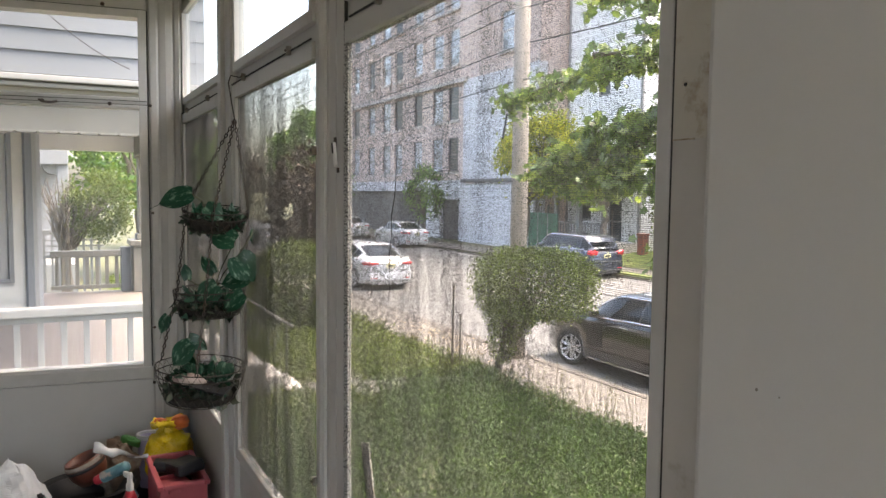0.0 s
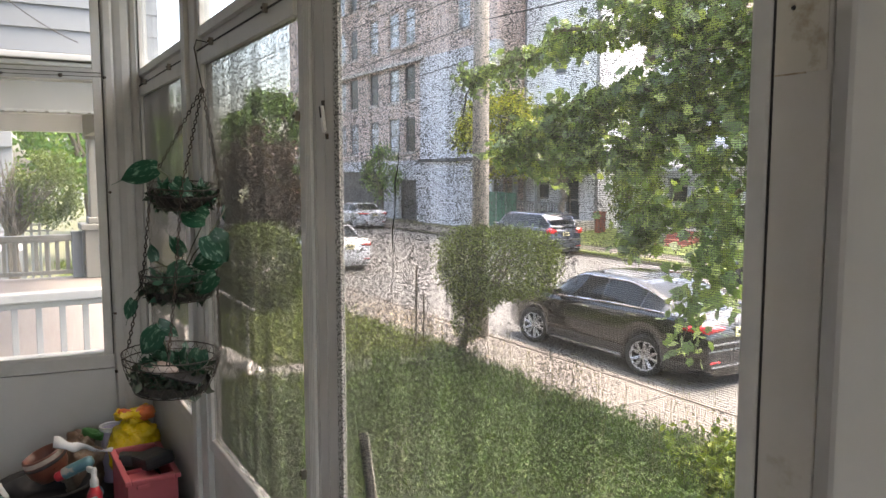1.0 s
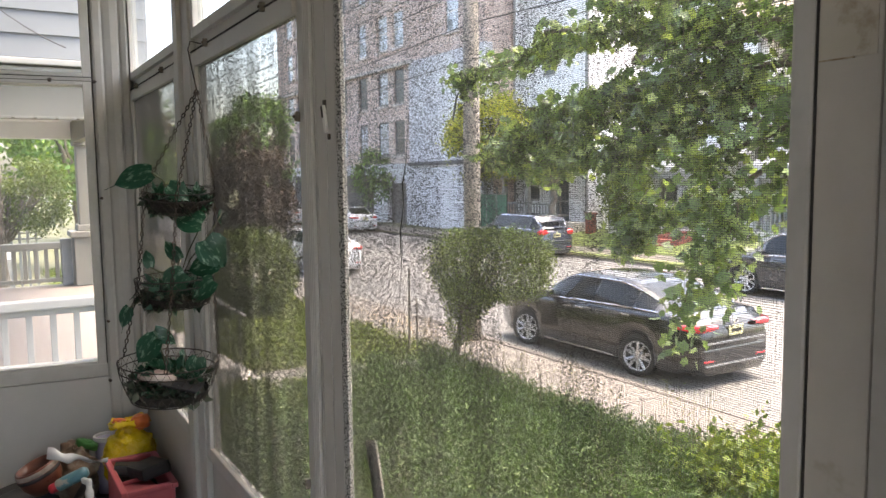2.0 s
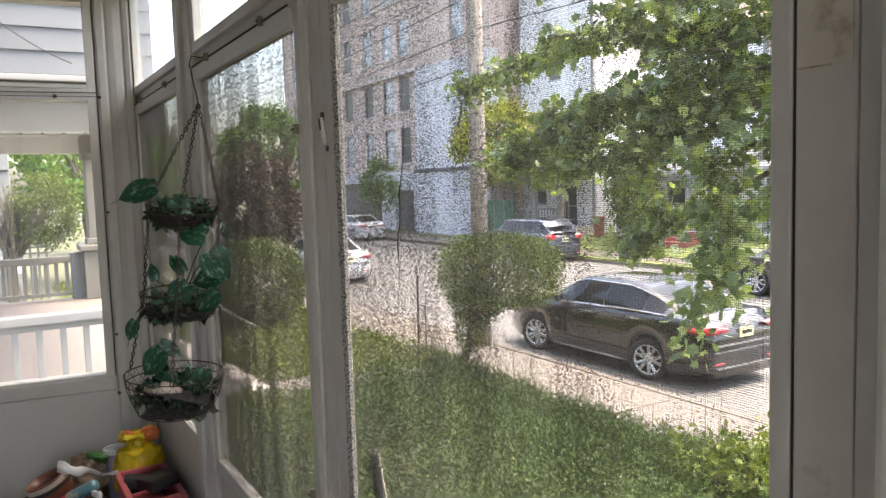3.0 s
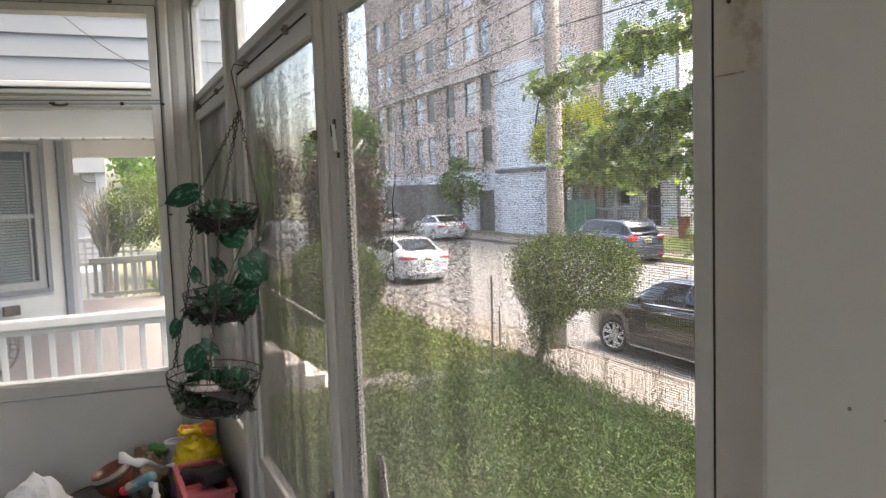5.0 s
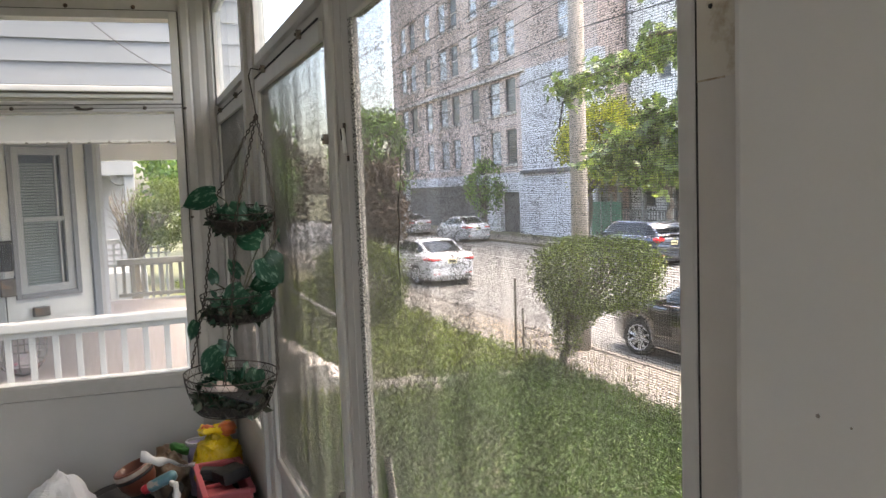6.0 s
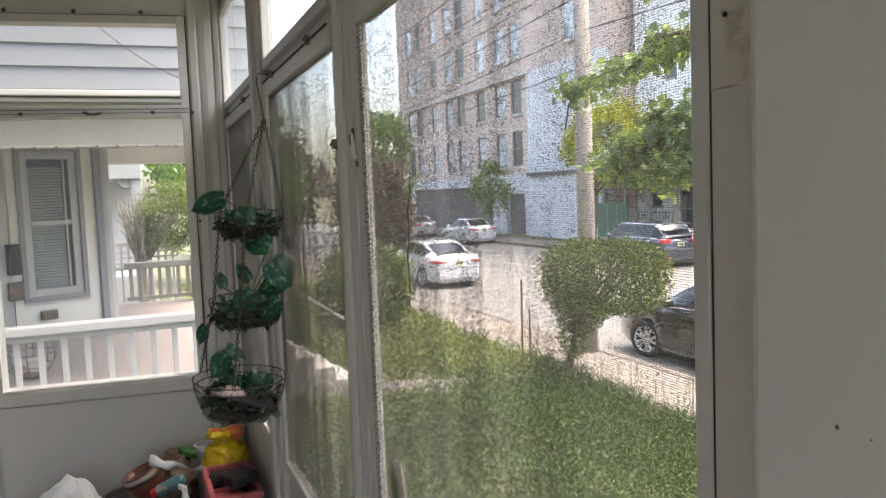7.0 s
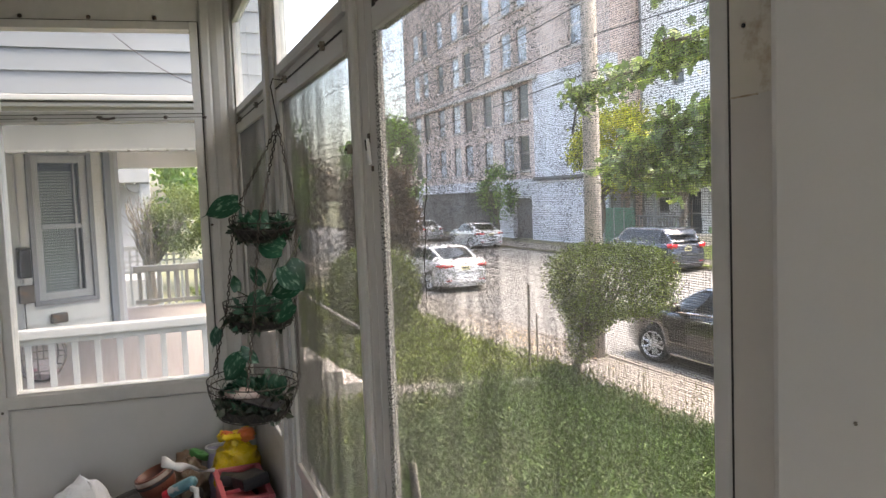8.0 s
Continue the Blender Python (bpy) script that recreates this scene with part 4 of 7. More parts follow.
def maple():
    """A street maple: the trunk stands by the kerb, long limbs reach out low over the yard."""
    rng = np.random.default_rng(21)
    base = np.array((-2.9, 6.5, -1.5))
    t = tagged(empty("maple_tree", tuple(base)), "street maple with long leafy limbs hanging over the yard", "tree")
    bm = bmesh.new()
    tube(bm, [tuple(np.array(p) - base) for p in ((-2.9, 6.5, -1.6), (-2.92, 6.5, -0.5), (-2.85, 6.5, 1.0), (-2.95, 6.45, 2.4), (-2.8, 6.5, 4.6), (-2.9, 6.5, 7.0))], [0.24, 0.20, 0.18, 0.16, 0.12, 0.05], 10)
    part("trunk", bm, BARK, t, "rough grey-brown trunk", smooth=True)
    # start on the trunk, tip, spread of the twigs, twigs a metre, where the leaves begin
    tips = [((-2.9, 6.5, 3.0), (-10.75, 6.25, 3.03), 0.26, 30, 0.30), ((-2.9, 6.5, 3.3), (-8.3, 6.2, 4.15), 0.36, 16, 0.40), ((-2.9, 6.5, 3.2), (-7.0, 6.1, 3.45), 0.45, 24, 0.35),
            ((-2.9, 6.5, 2.3), (-9.6, 6.25, 1.86), 0.30, 36, 0.34), ((-2.9, 6.5, 2.4), (-8.4, 6.2, 2.32), 0.34, 32, 0.40), ((-2.9, 6.5, 2.0), (-9.1, 6.3, 1.68), 0.20, 24, 0.45),
            ((-2.9, 6.5, 2.2), (-6.7, 6.1, 1.85), 0.50, 30, 0.30), ((-2.9, 6.5, 2.1), (-6.65, 6.2, 0.72), 0.20, 20, 0.62), ((-2.9, 6.5, 2.6), (-6.0, 6.0, 2.75), 0.62, 26, 0.30),
            ((-2.9, 6.5, 2.1), (-5.7, 6.0, 1.55), 0.36, 22, 0.30), ((-2.9, 6.5, 1.8), (-5.2, 6.0, 1.05), 0.22, 14, 0.45), ((-2.9, 6.5, 3.2), (-5.4, 5.9, 3.4), 0.70, 24, 0.30),
            ((-2.9, 6.5, 3.8), (-6.4, 6.6, 4.6), 0.80, 14, 0.35), ((-2.9, 6.5, 2.2), (-4.6, 5.8, 1.9), 0.55, 24, 0.30), ((-2.9, 6.5, 3.4), (-4.2, 5.6, 3.2), 0.70, 22, 0.35), ((-2.9, 6.5, 4.4), (-1.6, 5.8, 5.4), 0.80, 22, 0.35)]
    bm = bmesh.new()
    cs = []
    for a, b, spread, twigs, first in tips:
        pts = limb_points(a, b, rng, 8, 0.07, -0.15)
        tube(bm, [tuple(np.array(p) - base) for p in pts], list(np.linspace(0.055, 0.009, 9)), 6)
        L = np.linalg.norm(np.array(b) - np.array(a))
        for k in range(int(twigs * L)):
            u = first + (1 - first) * rng.random()
            i = min(int(u * 8), 7)
            q = np.array(pts[i]) + (np.array(pts[i + 1]) - np.array(pts[i])) * (u * 8 - i)
            e = q + rng.normal(size=3) * np.array((0.42, 0.42, 0.34)) * spread * 1.1 - np.array((0, 0, 0.08))
            tube(bm, [tuple(q - base), tuple((q + e) / 2 + (0, 0, 0.04) - base), tuple(e - base)], [0.006, 0.004, 0.002], 3)
            m = rng.integers(3, 7)
            cs.append(q + (e - q) * rng.uniform(0.3, 1.15, (m, 1)) + rng.normal(size=(m, 3)) * 0.075)
    # the spray that hangs low before the street
    for a, b in (((-5.2, 6.0, 1.0), (-5.62, 5.95, -0.42)), ((-5.1, 6.0, 1.0), (-5.25, 5.9, 0.05)), ((-6.3, 6.2, 1.3), (-6.62, 6.15, 0.60)), ((-4.8, 5.9, 1.2), (-4.95, 5.85, 0.35))):
        pts = limb_points(a, b, rng, 6, 0.05)
        tube(bm, [tuple(np.array(p) - base) for p in pts], list(np.linspace(0.010, 0.003, 7)), 4)
        for p in pts:
            m = 15
            cs.append(np.array(p) + rng.normal(size=(m, 3)) * np.array((0.15, 0.15, 0.12)))
    part("branchwork", bm, BARK, t, smooth=True)
    p = np.concatenate(cs) - base
    part("crown", leaf_mesh("crown", p, rng.uniform(0.10, 0.17, len(p)), LOBED, rng, 0.7, 0.35), MAPLE, t, "broad lobed maple leaves")
    return t


maple()

# ---- street furniture ----
pole = tagged(empty("utility_pole", (-11.55, 7.15, Z_WALK)), "weathered wooden utility pole by the kerb", "utility pole")
bm = bmesh.new()
tube(bm, [(0, 0, -0.1), (0.01, 0, 4), (0.03, 0, 11)], [0.165, 0.15, 0.115], 14)
part("shaft", bm, POLEWOOD, pole, smooth=True)
part("crossarm", boxes([((-0.06, -1.2, 8.6), (0.06, 1.2, 8.72))], 0.01), POLEWOOD, pole)
bm = bmesh.new()
tube(bm, [(-0.1, 0.1, 4.55), (-0.45, 0.15, 4.7), (-0.8, 0.2, 4.55), (-0.95, 0.2, 4.1)], 0.02, 6)
part("cable_loop", bm, CABLE, pole, "looped black cable")
for i, (z, y, sag) in enumerate(((5.1, 7.1, 0.35), (5.75, 7.15, 0.4), (6.4, 7.2, 0.4), (7.2, 7.2, 0.45), (7.3, 8.2, 0.45), (7.3, 6.2, 0.45))):
    w = tagged(empty("overhead_wire", (0, 0, 0)), "black overhead cable along the street", "cable", "overhead wires")
    bm = bmesh.new()
    for xa, xb in ((-45, -11.55), (-11.55, 22)):
        tube(bm, bend((xa, y, z + Z_WALK), (xb, y, z + Z_WALK), sag, 14), 0.012, 5)
    part("cable", bm, CABLE, w)
for ya, za, xb, yb, zb in ((7.1, 4.2, -33, 22, 8.0), (7.1, 4.9, -4.0, 0.4, 4.0)):
    w = tagged(empty("service_wire"), "thin service cable from the pole", "cable", "overhead wires")
    bm = bmesh.new()
    tube(bm, bend((-11.55, ya, za), (xb, yb, zb), 0.3, 12), 0.009, 5)
    part("cable", bm, CABLE, w)
stake = tagged(empty("steel_stake", (-10.62, 5.3, -1.5)), "leaning rusty steel stake in the yard", "stake")
bm = bmesh.new()
tube(bm, [(0, 0, -0.1), (0.04, 0, 1.52)], 0.018, 8)
part("shaft", bm, CLIP, stake)
bm = bmesh.new()
tube(bm, [(0.16, 0.06, -0.1), (0.17, 0.06, 1.05)], 0.012, 8)
part("brace", bm, CLIP, stake)
sign = tagged(empty("sign_post", (-25.6, 20.9, Z_WALK)), "thin steel sign post on the far pavement", "sign post")
bm = bmesh.new()
tube(bm, [(0, 0, -0.1), (0, 0, 2.4)], 0.035, 8)
part("shaft", bm, RUST, sign)


# ---- cars ----
def smoothstep(a, b, v):
    u = min(max((v - a) / (b - a), 0), 1)
    return u * u * (3 - 2 * u)


def car(name, at, paint, label, length=4.85, width=1.84, height=1.45, base=2.83, hood=0.96, deck=1.04, tail=None, suv=False, wheel_r=0.335, turn=0.0):
    """A car with its nose towards -x; at is the middle of its rear axle on the ground."""
    tail = tail if tail is not None else 1.05
    c = tagged(empty(name, at, turn), label, "car")
    nose, end_x = -(length - tail), tail
    fx, rx = -base, 0.0
    hw = width / 2
    arch = wheel_r + 0.055
    n = 96
    xs = [nose + (end_x - nose) * i / n for i in range(n + 1)]

    def half_width(x):
        a, b = (x - nose) / 0.75, (end_x - x) / 0.6
        return hw * (0.80 + 0.20 * math.sin(min(max(a, 0), 1) * math.pi / 2)) * (0.78 + 0.22 * math.sin(min(max(b, 0), 1) * math.pi / 2))

    def belt(x):
        lo = 0.62 + (hood - 0.62) * math.sin(min((x - nose) / 1.0, 1) * math.pi / 2)
        rear = 0.80 + (deck - 0.80) * math.sin(min((end_x - x) / 0.22, 1) * math.pi / 2)
        mid = hood + (deck - hood) * smoothstep(nose + 1.0, end_x - 0.9, x)
        return min(lo, rear, mid) if x < nose + 1.0 or x > end_x - 0.3 else mid

    def low(x):
        z = 0.20 + 0.10 * smoothstep(end_x - 0.5, end_x, x) + 0.06 * smoothstep(nose + 0.4, nose, x)
        for xc in (fx, rx):
            d = abs(x - xc)
            if d < arch:
                z = max(z, wheel_r + math.sqrt(arch * arch - d * d))
        return z

    bm = bmesh.new()
    rows = []
    for x in xs:
        w, zt, zb = half_width(x), belt(x), low(x)
        sec = [(0.0, 0.20), (w * 0.80, 0.20), (w * 0.955, zb), (w * 0.985, zb + 0.03)]
        for u in (0.35, 0.62, 0.80):
            zz = zb + 0.03 + (zt - zb - 0.03) * u
            sec.append((w * (0.995 if u < 0.7 else 0.985), zz))
        sec += [(w * 0.955, zt - 0.035), (w * 0.90, zt), (w * 0.5, zt + 0.025), (0.0, zt + 0.035)]
        rows.append([[bm.verts.new((x, s * y, z)) for y, z in sec] for s in (1, -1)])
    for a, b in zip(rows, rows[1:]):
        for s in (0, 1):
            for k in range(len(a[s]) - 1):
                bm.faces.new((a[s][k], a[s][k + 1], b[s][k + 1], b[s][k]))
    for r in (rows[0], rows[-1]):
        for s in (0, 1):
            bm.faces.new(r[s])
    bmesh.ops.remove_doubles(bm, verts=bm.verts, dist=0.0005)
    part("body", bm, paint, c, smooth=True)
    # roof and glass
    top = height
    g0, g1 = nose + (1.15 if not suv else 1.0), end_x - (0.42 if not suv else 0.12)
    r0, r1 = g0 + (0.85 if not suv else 0.7), g1 - (1.05 if not suv else 0.28)

    def roofline(x):
        a = smoothstep(g0 - 0.25, r0 + 0.25, x) if x < (r0 + r1) / 2 else 1 - smoothstep(r1 - 0.3, g1 + 0.22, x)
        crown = 1 - 0.10 * ((x - (r0 + r1) / 2) / (r1 - r0 + 0.6)) ** 2
        return belt(x) + (top - belt(x)) * a * crown

    def shell(xa, xb, ya, yb, outward, m=24, sides=(1, -1)):
        """A strip of the greenhouse's side, from height share ya to yb."""
        bmx = bmesh.new()
        for s in sides:
            prev = None
            for i in range(m + 1):
                x = xa + (xb - xa) * i / m
                z0, z1 = belt(x) - 0.01, roofline(x)
                w = half_width(x)
                row = []
                for u in np.linspace(ya, yb, 5):
                    yy = w * (0.925 - 0.255 * u ** 1.25) + outward
                    row.append(bmx.verts.new((x, s * yy, z0 + (z1 - z0) * u)))
                if prev:
                    for k in range(4):
                        bmx.faces.new((prev[k], prev[k + 1], row[k + 1], row[k]))
                prev = row
        return bmx
    bm = shell(g0, g1, 0.0, 0.97, 0.0, 40)
    rows = []
    for i in range(41):
        x = g0 + (g1 - g0) * i / 40
        z0, z1, w = belt(x) - 0.01, roofline(x), half_width(x)
        y1 = w * (0.925 - 0.255 * 0.97 ** 1.25)
        zz = z0 + (z1 - z0) * 0.97
        rows.append([bm.verts.new((x, y1 * v, zz + (z1 - zz + 0.012) * (1 - v * v))) for v in np.linspace(-1, 1, 9)])
    for a, b in zip(rows, rows[1:]):
        for k in range(8):
            bm.faces.new((a[k], a[k + 1], b[k + 1], b[k]))
    bmesh.ops.remove_doubles(bm, verts=bm.verts, dist=0.0005)
    part("roof", bm, paint, c, smooth=True)
    def lamp_strip(s, x_from, y_to, zc, h):
        """A lens that wraps the rear corner."""
        path = [(x, half_width(x)) for x in np.linspace(x_from, end_x, 10)] + [(end_x, half_width(end_x) * v) for v in np.linspace(0.96, y_to, 8)]
        bmx = bmesh.new()
        prev, last_i = None, len(path) - 1
        for i, (x, y) in enumerate(path):
            hh = h * (0.25 + 0.75 * math.sin(math.pi * (0.12 + 0.76 * i / last_i)))
            ox, oy = (0.0, 0.010) if i < 9 else ((0.008, 0.008) if i == 9 else (0.012, 0.0))
            row = [bmx.verts.new((x + ox * k - 0.03 * (1 - k), s * (y + oy * k - 0.03 * (1 - k)), zc + z)) for z, k in ((-hh, 0), (-hh, 1), (-hh * 0.3, 1.5), (hh * 0.4, 1.5), (hh, 1), (hh, 0))]
            if prev:
                for k in range(5):
                    bmx.faces.new((prev[k], prev[k + 1], row[k + 1], row[k]))
            prev = row
        return bmx
    d0, d1 = g0 + 0.52, g1 - (0.42 if not suv else 0.10)
    mid = (d0 + d1) / 2 - 0.10
    for a, b in ((d0, mid - 0.03), (mid + 0.03, d1 - 0.42), (d1 - 0.38, d1)):
        for sd in (1, -1):
            part("side_window", shell(a, b, 0.10, 0.84, 0.006, 12, (sd,)), CARGLASS, c, smooth=True)

    def screen_strip(xa, xb, inset):
        bmx = bmesh.new()
        prev = None
        for i in range(11):
            x = xa + (xb - xa) * i / 10
            z0, z1, w = belt(x) - 0.01, roofline(x), half_width(x)
            y1 = w * (0.925 - 0.255 * 0.97 ** 1.25) * inset
            zz = z0 + (z1 - z0) * 0.97
            row = [bmx.verts.new((x, y1 * v, zz + (z1 - zz + 0.012) * (1 - v * v) + 0.007)) for v in np.linspace(-1, 1, 9)]
            if prev:
                for k in range(8):
                    bmx.faces.new((prev[k], prev[k + 1], row[k + 1], row[k]))
            prev = row
        return bmx
    part("windscreen", screen_strip(g0 + 0.06, r0 + 0.02, 0.92), CARGLASS, c, smooth=True)
    part("rear_window", screen_strip(r1 + 0.10, g1 - 0.06, 0.90), CARGLASS, c, smooth=True)
    for s in (1, -1):
        bm = bmesh.new()
        pts = []
        for i in range(21):
            x = d0 - 0.30 + (d1 + 0.10 - d0 + 0.30) * i / 20
            z0, z1, w = belt(x) - 0.01, roofline(x), half_width(x)
            pts.append((x, s * (w * (0.925 - 0.255 * 0.90 ** 1.25) + 0.012), z0 + (z1 - z0) * 0.90))
        tube(bm, pts, 0.012, 6)
        tube(bm, [(x, s * (half_width(x) * 0.925 + 0.008), belt(x) + 0.012) for x in np.linspace(d0 - 0.25, d1 + 0.12, 12)], 0.012, 6)
        part("window_trim", bm, CHROME, c, "bright window trim")
        part("sill_strip", boxes([((fx + 0.55, s * hw * 0.985 - 0.012, 0.235), (rx - 0.50, s * hw * 0.985 + 0.014, 0.262))], 0.006), CHROME, c, "bright sill strip")
        for hx in (mid - 0.42, d1 - 0.62):
            part("door_handle", boxes([((hx, s * (hw * 0.985) - 0.01, belt(hx) - 0.115), (hx + 0.20, s * (hw * 0.985) + 0.028, belt(hx) - 0.085))], 0.010), CHROME, c, "chrome door handle")
        bm = bmesh.new()
        mx = g0 + 0.50
        box(bm, (mx - 0.05, s * (hw * 0.93), belt(mx) + 0.02), (mx + 0.09, s * (hw * 0.93) + s * 0.21, belt(mx) + 0.15), 0.035)
        part("mirror", bm, paint, c, smooth=True)
        part("tail_light", lamp_strip(s, (end_x - 0.34 if not suv else end_x - 0.16), 0.56 if not suv else 0.62, deck - (0.155 if not suv else 0.10), 0.055 if not suv else 0.10), REDLENS, c, "red tail light", smooth=True)
        part("headlight", boxes([((nose - 0.006, min(s * hw * 0.45, s * hw * 0.74), 0.60), (nose + 0.24, max(s * hw * 0.45, s * hw * 0.74), 0.70))], 0.03), CLEARLENS, c)
        part("reflector", boxes([((end_x - 0.05, min(s * hw * 0.5, s * hw * 0.74), 0.40), (end_x + 0.012, max(s * hw * 0.5, s * hw * 0.74), 0.43))], 0.008), REDLENS, c)
    part("rear_bumper_strip", boxes([((end_x - 0.02, -hw * 0.72, 0.66), (end_x + 0.016, hw * 0.72, 0.69)), ((end_x - 0.02, -hw * 0.70, 0.33), (end_x + 0.02, hw * 0.70, 0.355))], 0.008), DULLCHROME, c, "dull bright bumper strip")
    part("bumper", boxes([((end_x - 0.12, -hw * 0.76, 0.34), (end_x + 0.008, hw * 0.76, 0.60))], 0.03), paint, c)
    part("plate", boxes([((end_x - 0.004, -0.155, deck - 0.30), (end_x + 0.014, 0.155, deck - 0.15))], 0.004), PLATE, c, "pale yellow plate with plain dark bars")
    part("plate_bar", boxes([((end_x + 0.014, -0.11, deck - 0.25), (end_x + 0.0165, 0.11, deck - 0.20))]), BLACKPLASTIC, c)
    bm = bmesh.new()
    lathe(bm, ((0.0, 0.012), (0.05, 0.010), (0.055, 0.0)), 16, Matrix.Translation((end_x + 0.004, 0, deck - 0.075)) @ pose(0, 0, 0, 0, 90, 0))
    part("badge", bm, CHROME, c)
    if suv:
        part("spoiler", boxes([((end_x - 0.28, -hw * 0.62, top - 0.07), (end_x - 0.02, hw * 0.62, top - 0.035))], 0.012), BLACKPLASTIC, c, "dark roof spoiler")
    part("underside", boxes([((nose + 0.25, -hw * 0.74, 0.16), (end_x - 0.2, hw * 0.74, 0.5))], 0.03), BLACKPLASTIC, c)
    # wheels
    for xc in (fx, rx):
        for s in (1, -1):
            w = part("wheel", wheel_hub(wheel_r), BLACKPLASTIC, c)
            w.matrix_local = pose(xc, s * (hw - 0.12), wheel_r, 90 * s, 0, 17)
            part("tyre", wheel_tyre(wheel_r), RUBBER, w, "black tyre", smooth=True)
            part("rim", wheel_rim(wheel_r), ALLOY, w, "bright alloy rim with paired spokes")
    return c


def wheel_hub(r):
    bm = bmesh.new()
    lathe(bm, ((0.0, 0.02), (r * 0.62, 0.02), (r * 0.66, -0.06), (r * 0.66, -0.14), (0.0, -0.14)), 20, pose(0, 0, 0, 180, 0, 0))
    return bm


def wheel_tyre(r):
    bm = bmesh.new()
    lathe(bm, ((r * 0.69, -0.105), (r * 0.72, -0.118), (r * 0.90, -0.120), (r * 0.985, -0.095), (r, -0.05), (r, 0.05), (r * 0.985, 0.09), (r * 0.90, 0.115), (r * 0.72, 0.110), (r * 0.69, 0.09)), 36)
    return bm


def wheel_rim(r):
    bm = bmesh.new()
    lathe(bm, ((r * 0.64, -0.10), (r * 0.70, -0.118), (r * 0.72, -0.112), (r * 0.66, -0.08)), 36)
    lathe(bm, ((0.0, -0.105), (0.05, -0.105), (0.075, -0.09), (0.08, -0.02)), 16)
    for i in range(5):
        for da in (-8, 8):
            a = radians(72 * i + da)
            p0, p1 = Vector((0.05 * math.cos(a), 0.05 * math.sin(a), -0.095)), Vector((r * 0.67 * math.cos(a + radians(da * 0.9)), r * 0.67 * math.sin(a + radians(da * 0.9)), -0.10))
            tube(bm, [p0, p1], [0.032, 0.026], 5)
    return bm


car("sedan", (-8.31, 8.98, Z_ROAD), CARBLACK, "black sedan with chrome window trim parked at the kerb", 4.90, 1.86, 1.47, 2.83, hood=0.99, deck=1.06, tail=1.12)
car("white_sedan", (-23.4, 9.2, Z_ROAD), CARWHITE, "white sedan parked farther along the kerb", 4.8, 1.82, 1.46, 2.75, tail=1.05)
car("white_sedan", (-40.2, 18.0, Z_ROAD), CARWHITE, "white sedan parked across the street", 4.7, 1.8, 1.46, 2.7, tail=1.0, turn=0)
car("crossover", (-23.3, 18.05, Z_ROAD), CARBLUE, "slate blue crossover with a roof spoiler parked across the street", 4.65, 1.88, 1.66, 2.7, hood=1.05, deck=1.10, tail=0.95, suv=True, wheel_r=0.36)
car("dark_crossover", (-9.9, 17.2, Z_ROAD), CARGREY, "charcoal crossover parked across the street", 4.7, 1.9, 1.68, 2.75, hood=1.06, deck=1.12, tail=0.95, suv=True, wheel_r=0.38)
car("white_sedan", (-49.5, 18.0, Z_ROAD), CARWHITE, "white car at the far end of the row", 4.7, 1.8, 1.46, 2.7, tail=1.0)


# ---- the apartment block across the street ----
def window_unit(parent, x0, x1, z0, z1, y, pane_mat, rim_mat, bars=1, rim=0.09):
    """A sash window set back in its opening."""
    w = part("window", boxes(rect_rim(x0, x1, z0, z1, rim, y + 0.10, y + 0.18)), rim_mat, parent)
    part("pane", boxes([((x0 + rim, y + 0.13, z0 + rim), (x1 - rim, y + 0.15, z1 - rim))]), pane_mat, w)
    for i in range(bars):
        zz = z0 + (z1 - z0) * (i + 1) / (bars + 1)
        part("sash_bar", boxes([((x0 + rim, y + 0.09, zz - 0.04), (x1 - rim, y + 0.17, zz + 0.04))]), rim_mat, w)
    return w


BX0, BX1, BTOP = -64.8, -32.9, 18.5
rows_z = ((2.85, 5.0), (6.05, 8.15), (9.5, 11.7), (12.9, 15.1))
cols = []
x = -43.2
while x > -90:
    cols += [(x, x + 1.4), (x - 2.25, x - 0.75), (x - 5.2, x - 3.85)]
    x -= 8.6
cols = [c for c in cols if c[0] > BX0 + 1]
block = tagged(empty("apartment_building"), "four-storey brick apartment block with a painted white base", "apartment building")
openings = [(a, b, z0, z1) for a, b in cols for z0, z1 in rows_z] + [(-36.9, -35.5, 9.4, 11.6), (-36.9, -35.5, 12.8, 15.0)]
brick_boxes = wall_pieces(BX0, BX1, 8.35, BTOP, 22.0, 22.45, [o for o in openings if o[2] > 8.4]) + wall_pieces(BX0, -41.0, 2.3, 8.35, 22.0, 22.45, [o for o in openings if o[2] < 8.4])
part("wall", boxes(brick_boxes), BRICK, block, "pinkish buff brick wall")
part("painted_wall", boxes(wall_pieces(-41.0, BX1, -1.6, 8.35, 21.9, 22.45, [])), BRICK_WHITE, block, "white painted brick wall")
part("ground_floor", boxes(wall_pieces(BX0, -41.0, -1.6, 2.3, 21.95, 22.45, [(-62.0, -46.2, -1.6, 1.6), (-44.2, -41.6, -1.6, 1.1)])), BRICK_WHITE, block, "white painted ground floor")
part("shutter", boxes([((-62.0, 22.25, -1.6), (-46.2, 22.4, 1.6))] + [((-62.0, 22.22, z), (-46.2, 22.25, z + 0.05)) for z in np.arange(-1.5, 1.6, 0.22)]), STEELDOOR, block, "dark grey garage shutter")
part("side_door", boxes([((-44.2, 22.25, -1.6), (-41.6, 22.4, 1.1))] + [((-44.2, 22.22, z), (-41.6, 22.25, z + 0.05)) for z in np.arange(-1.5, 1.1, 0.22)]), STEELDOOR, block, "dark grey garage door")
part("cornice", boxes([((BX0, 21.75, 8.25), (-40.4, 22.0, 8.48))], 0.02), STONE, block)
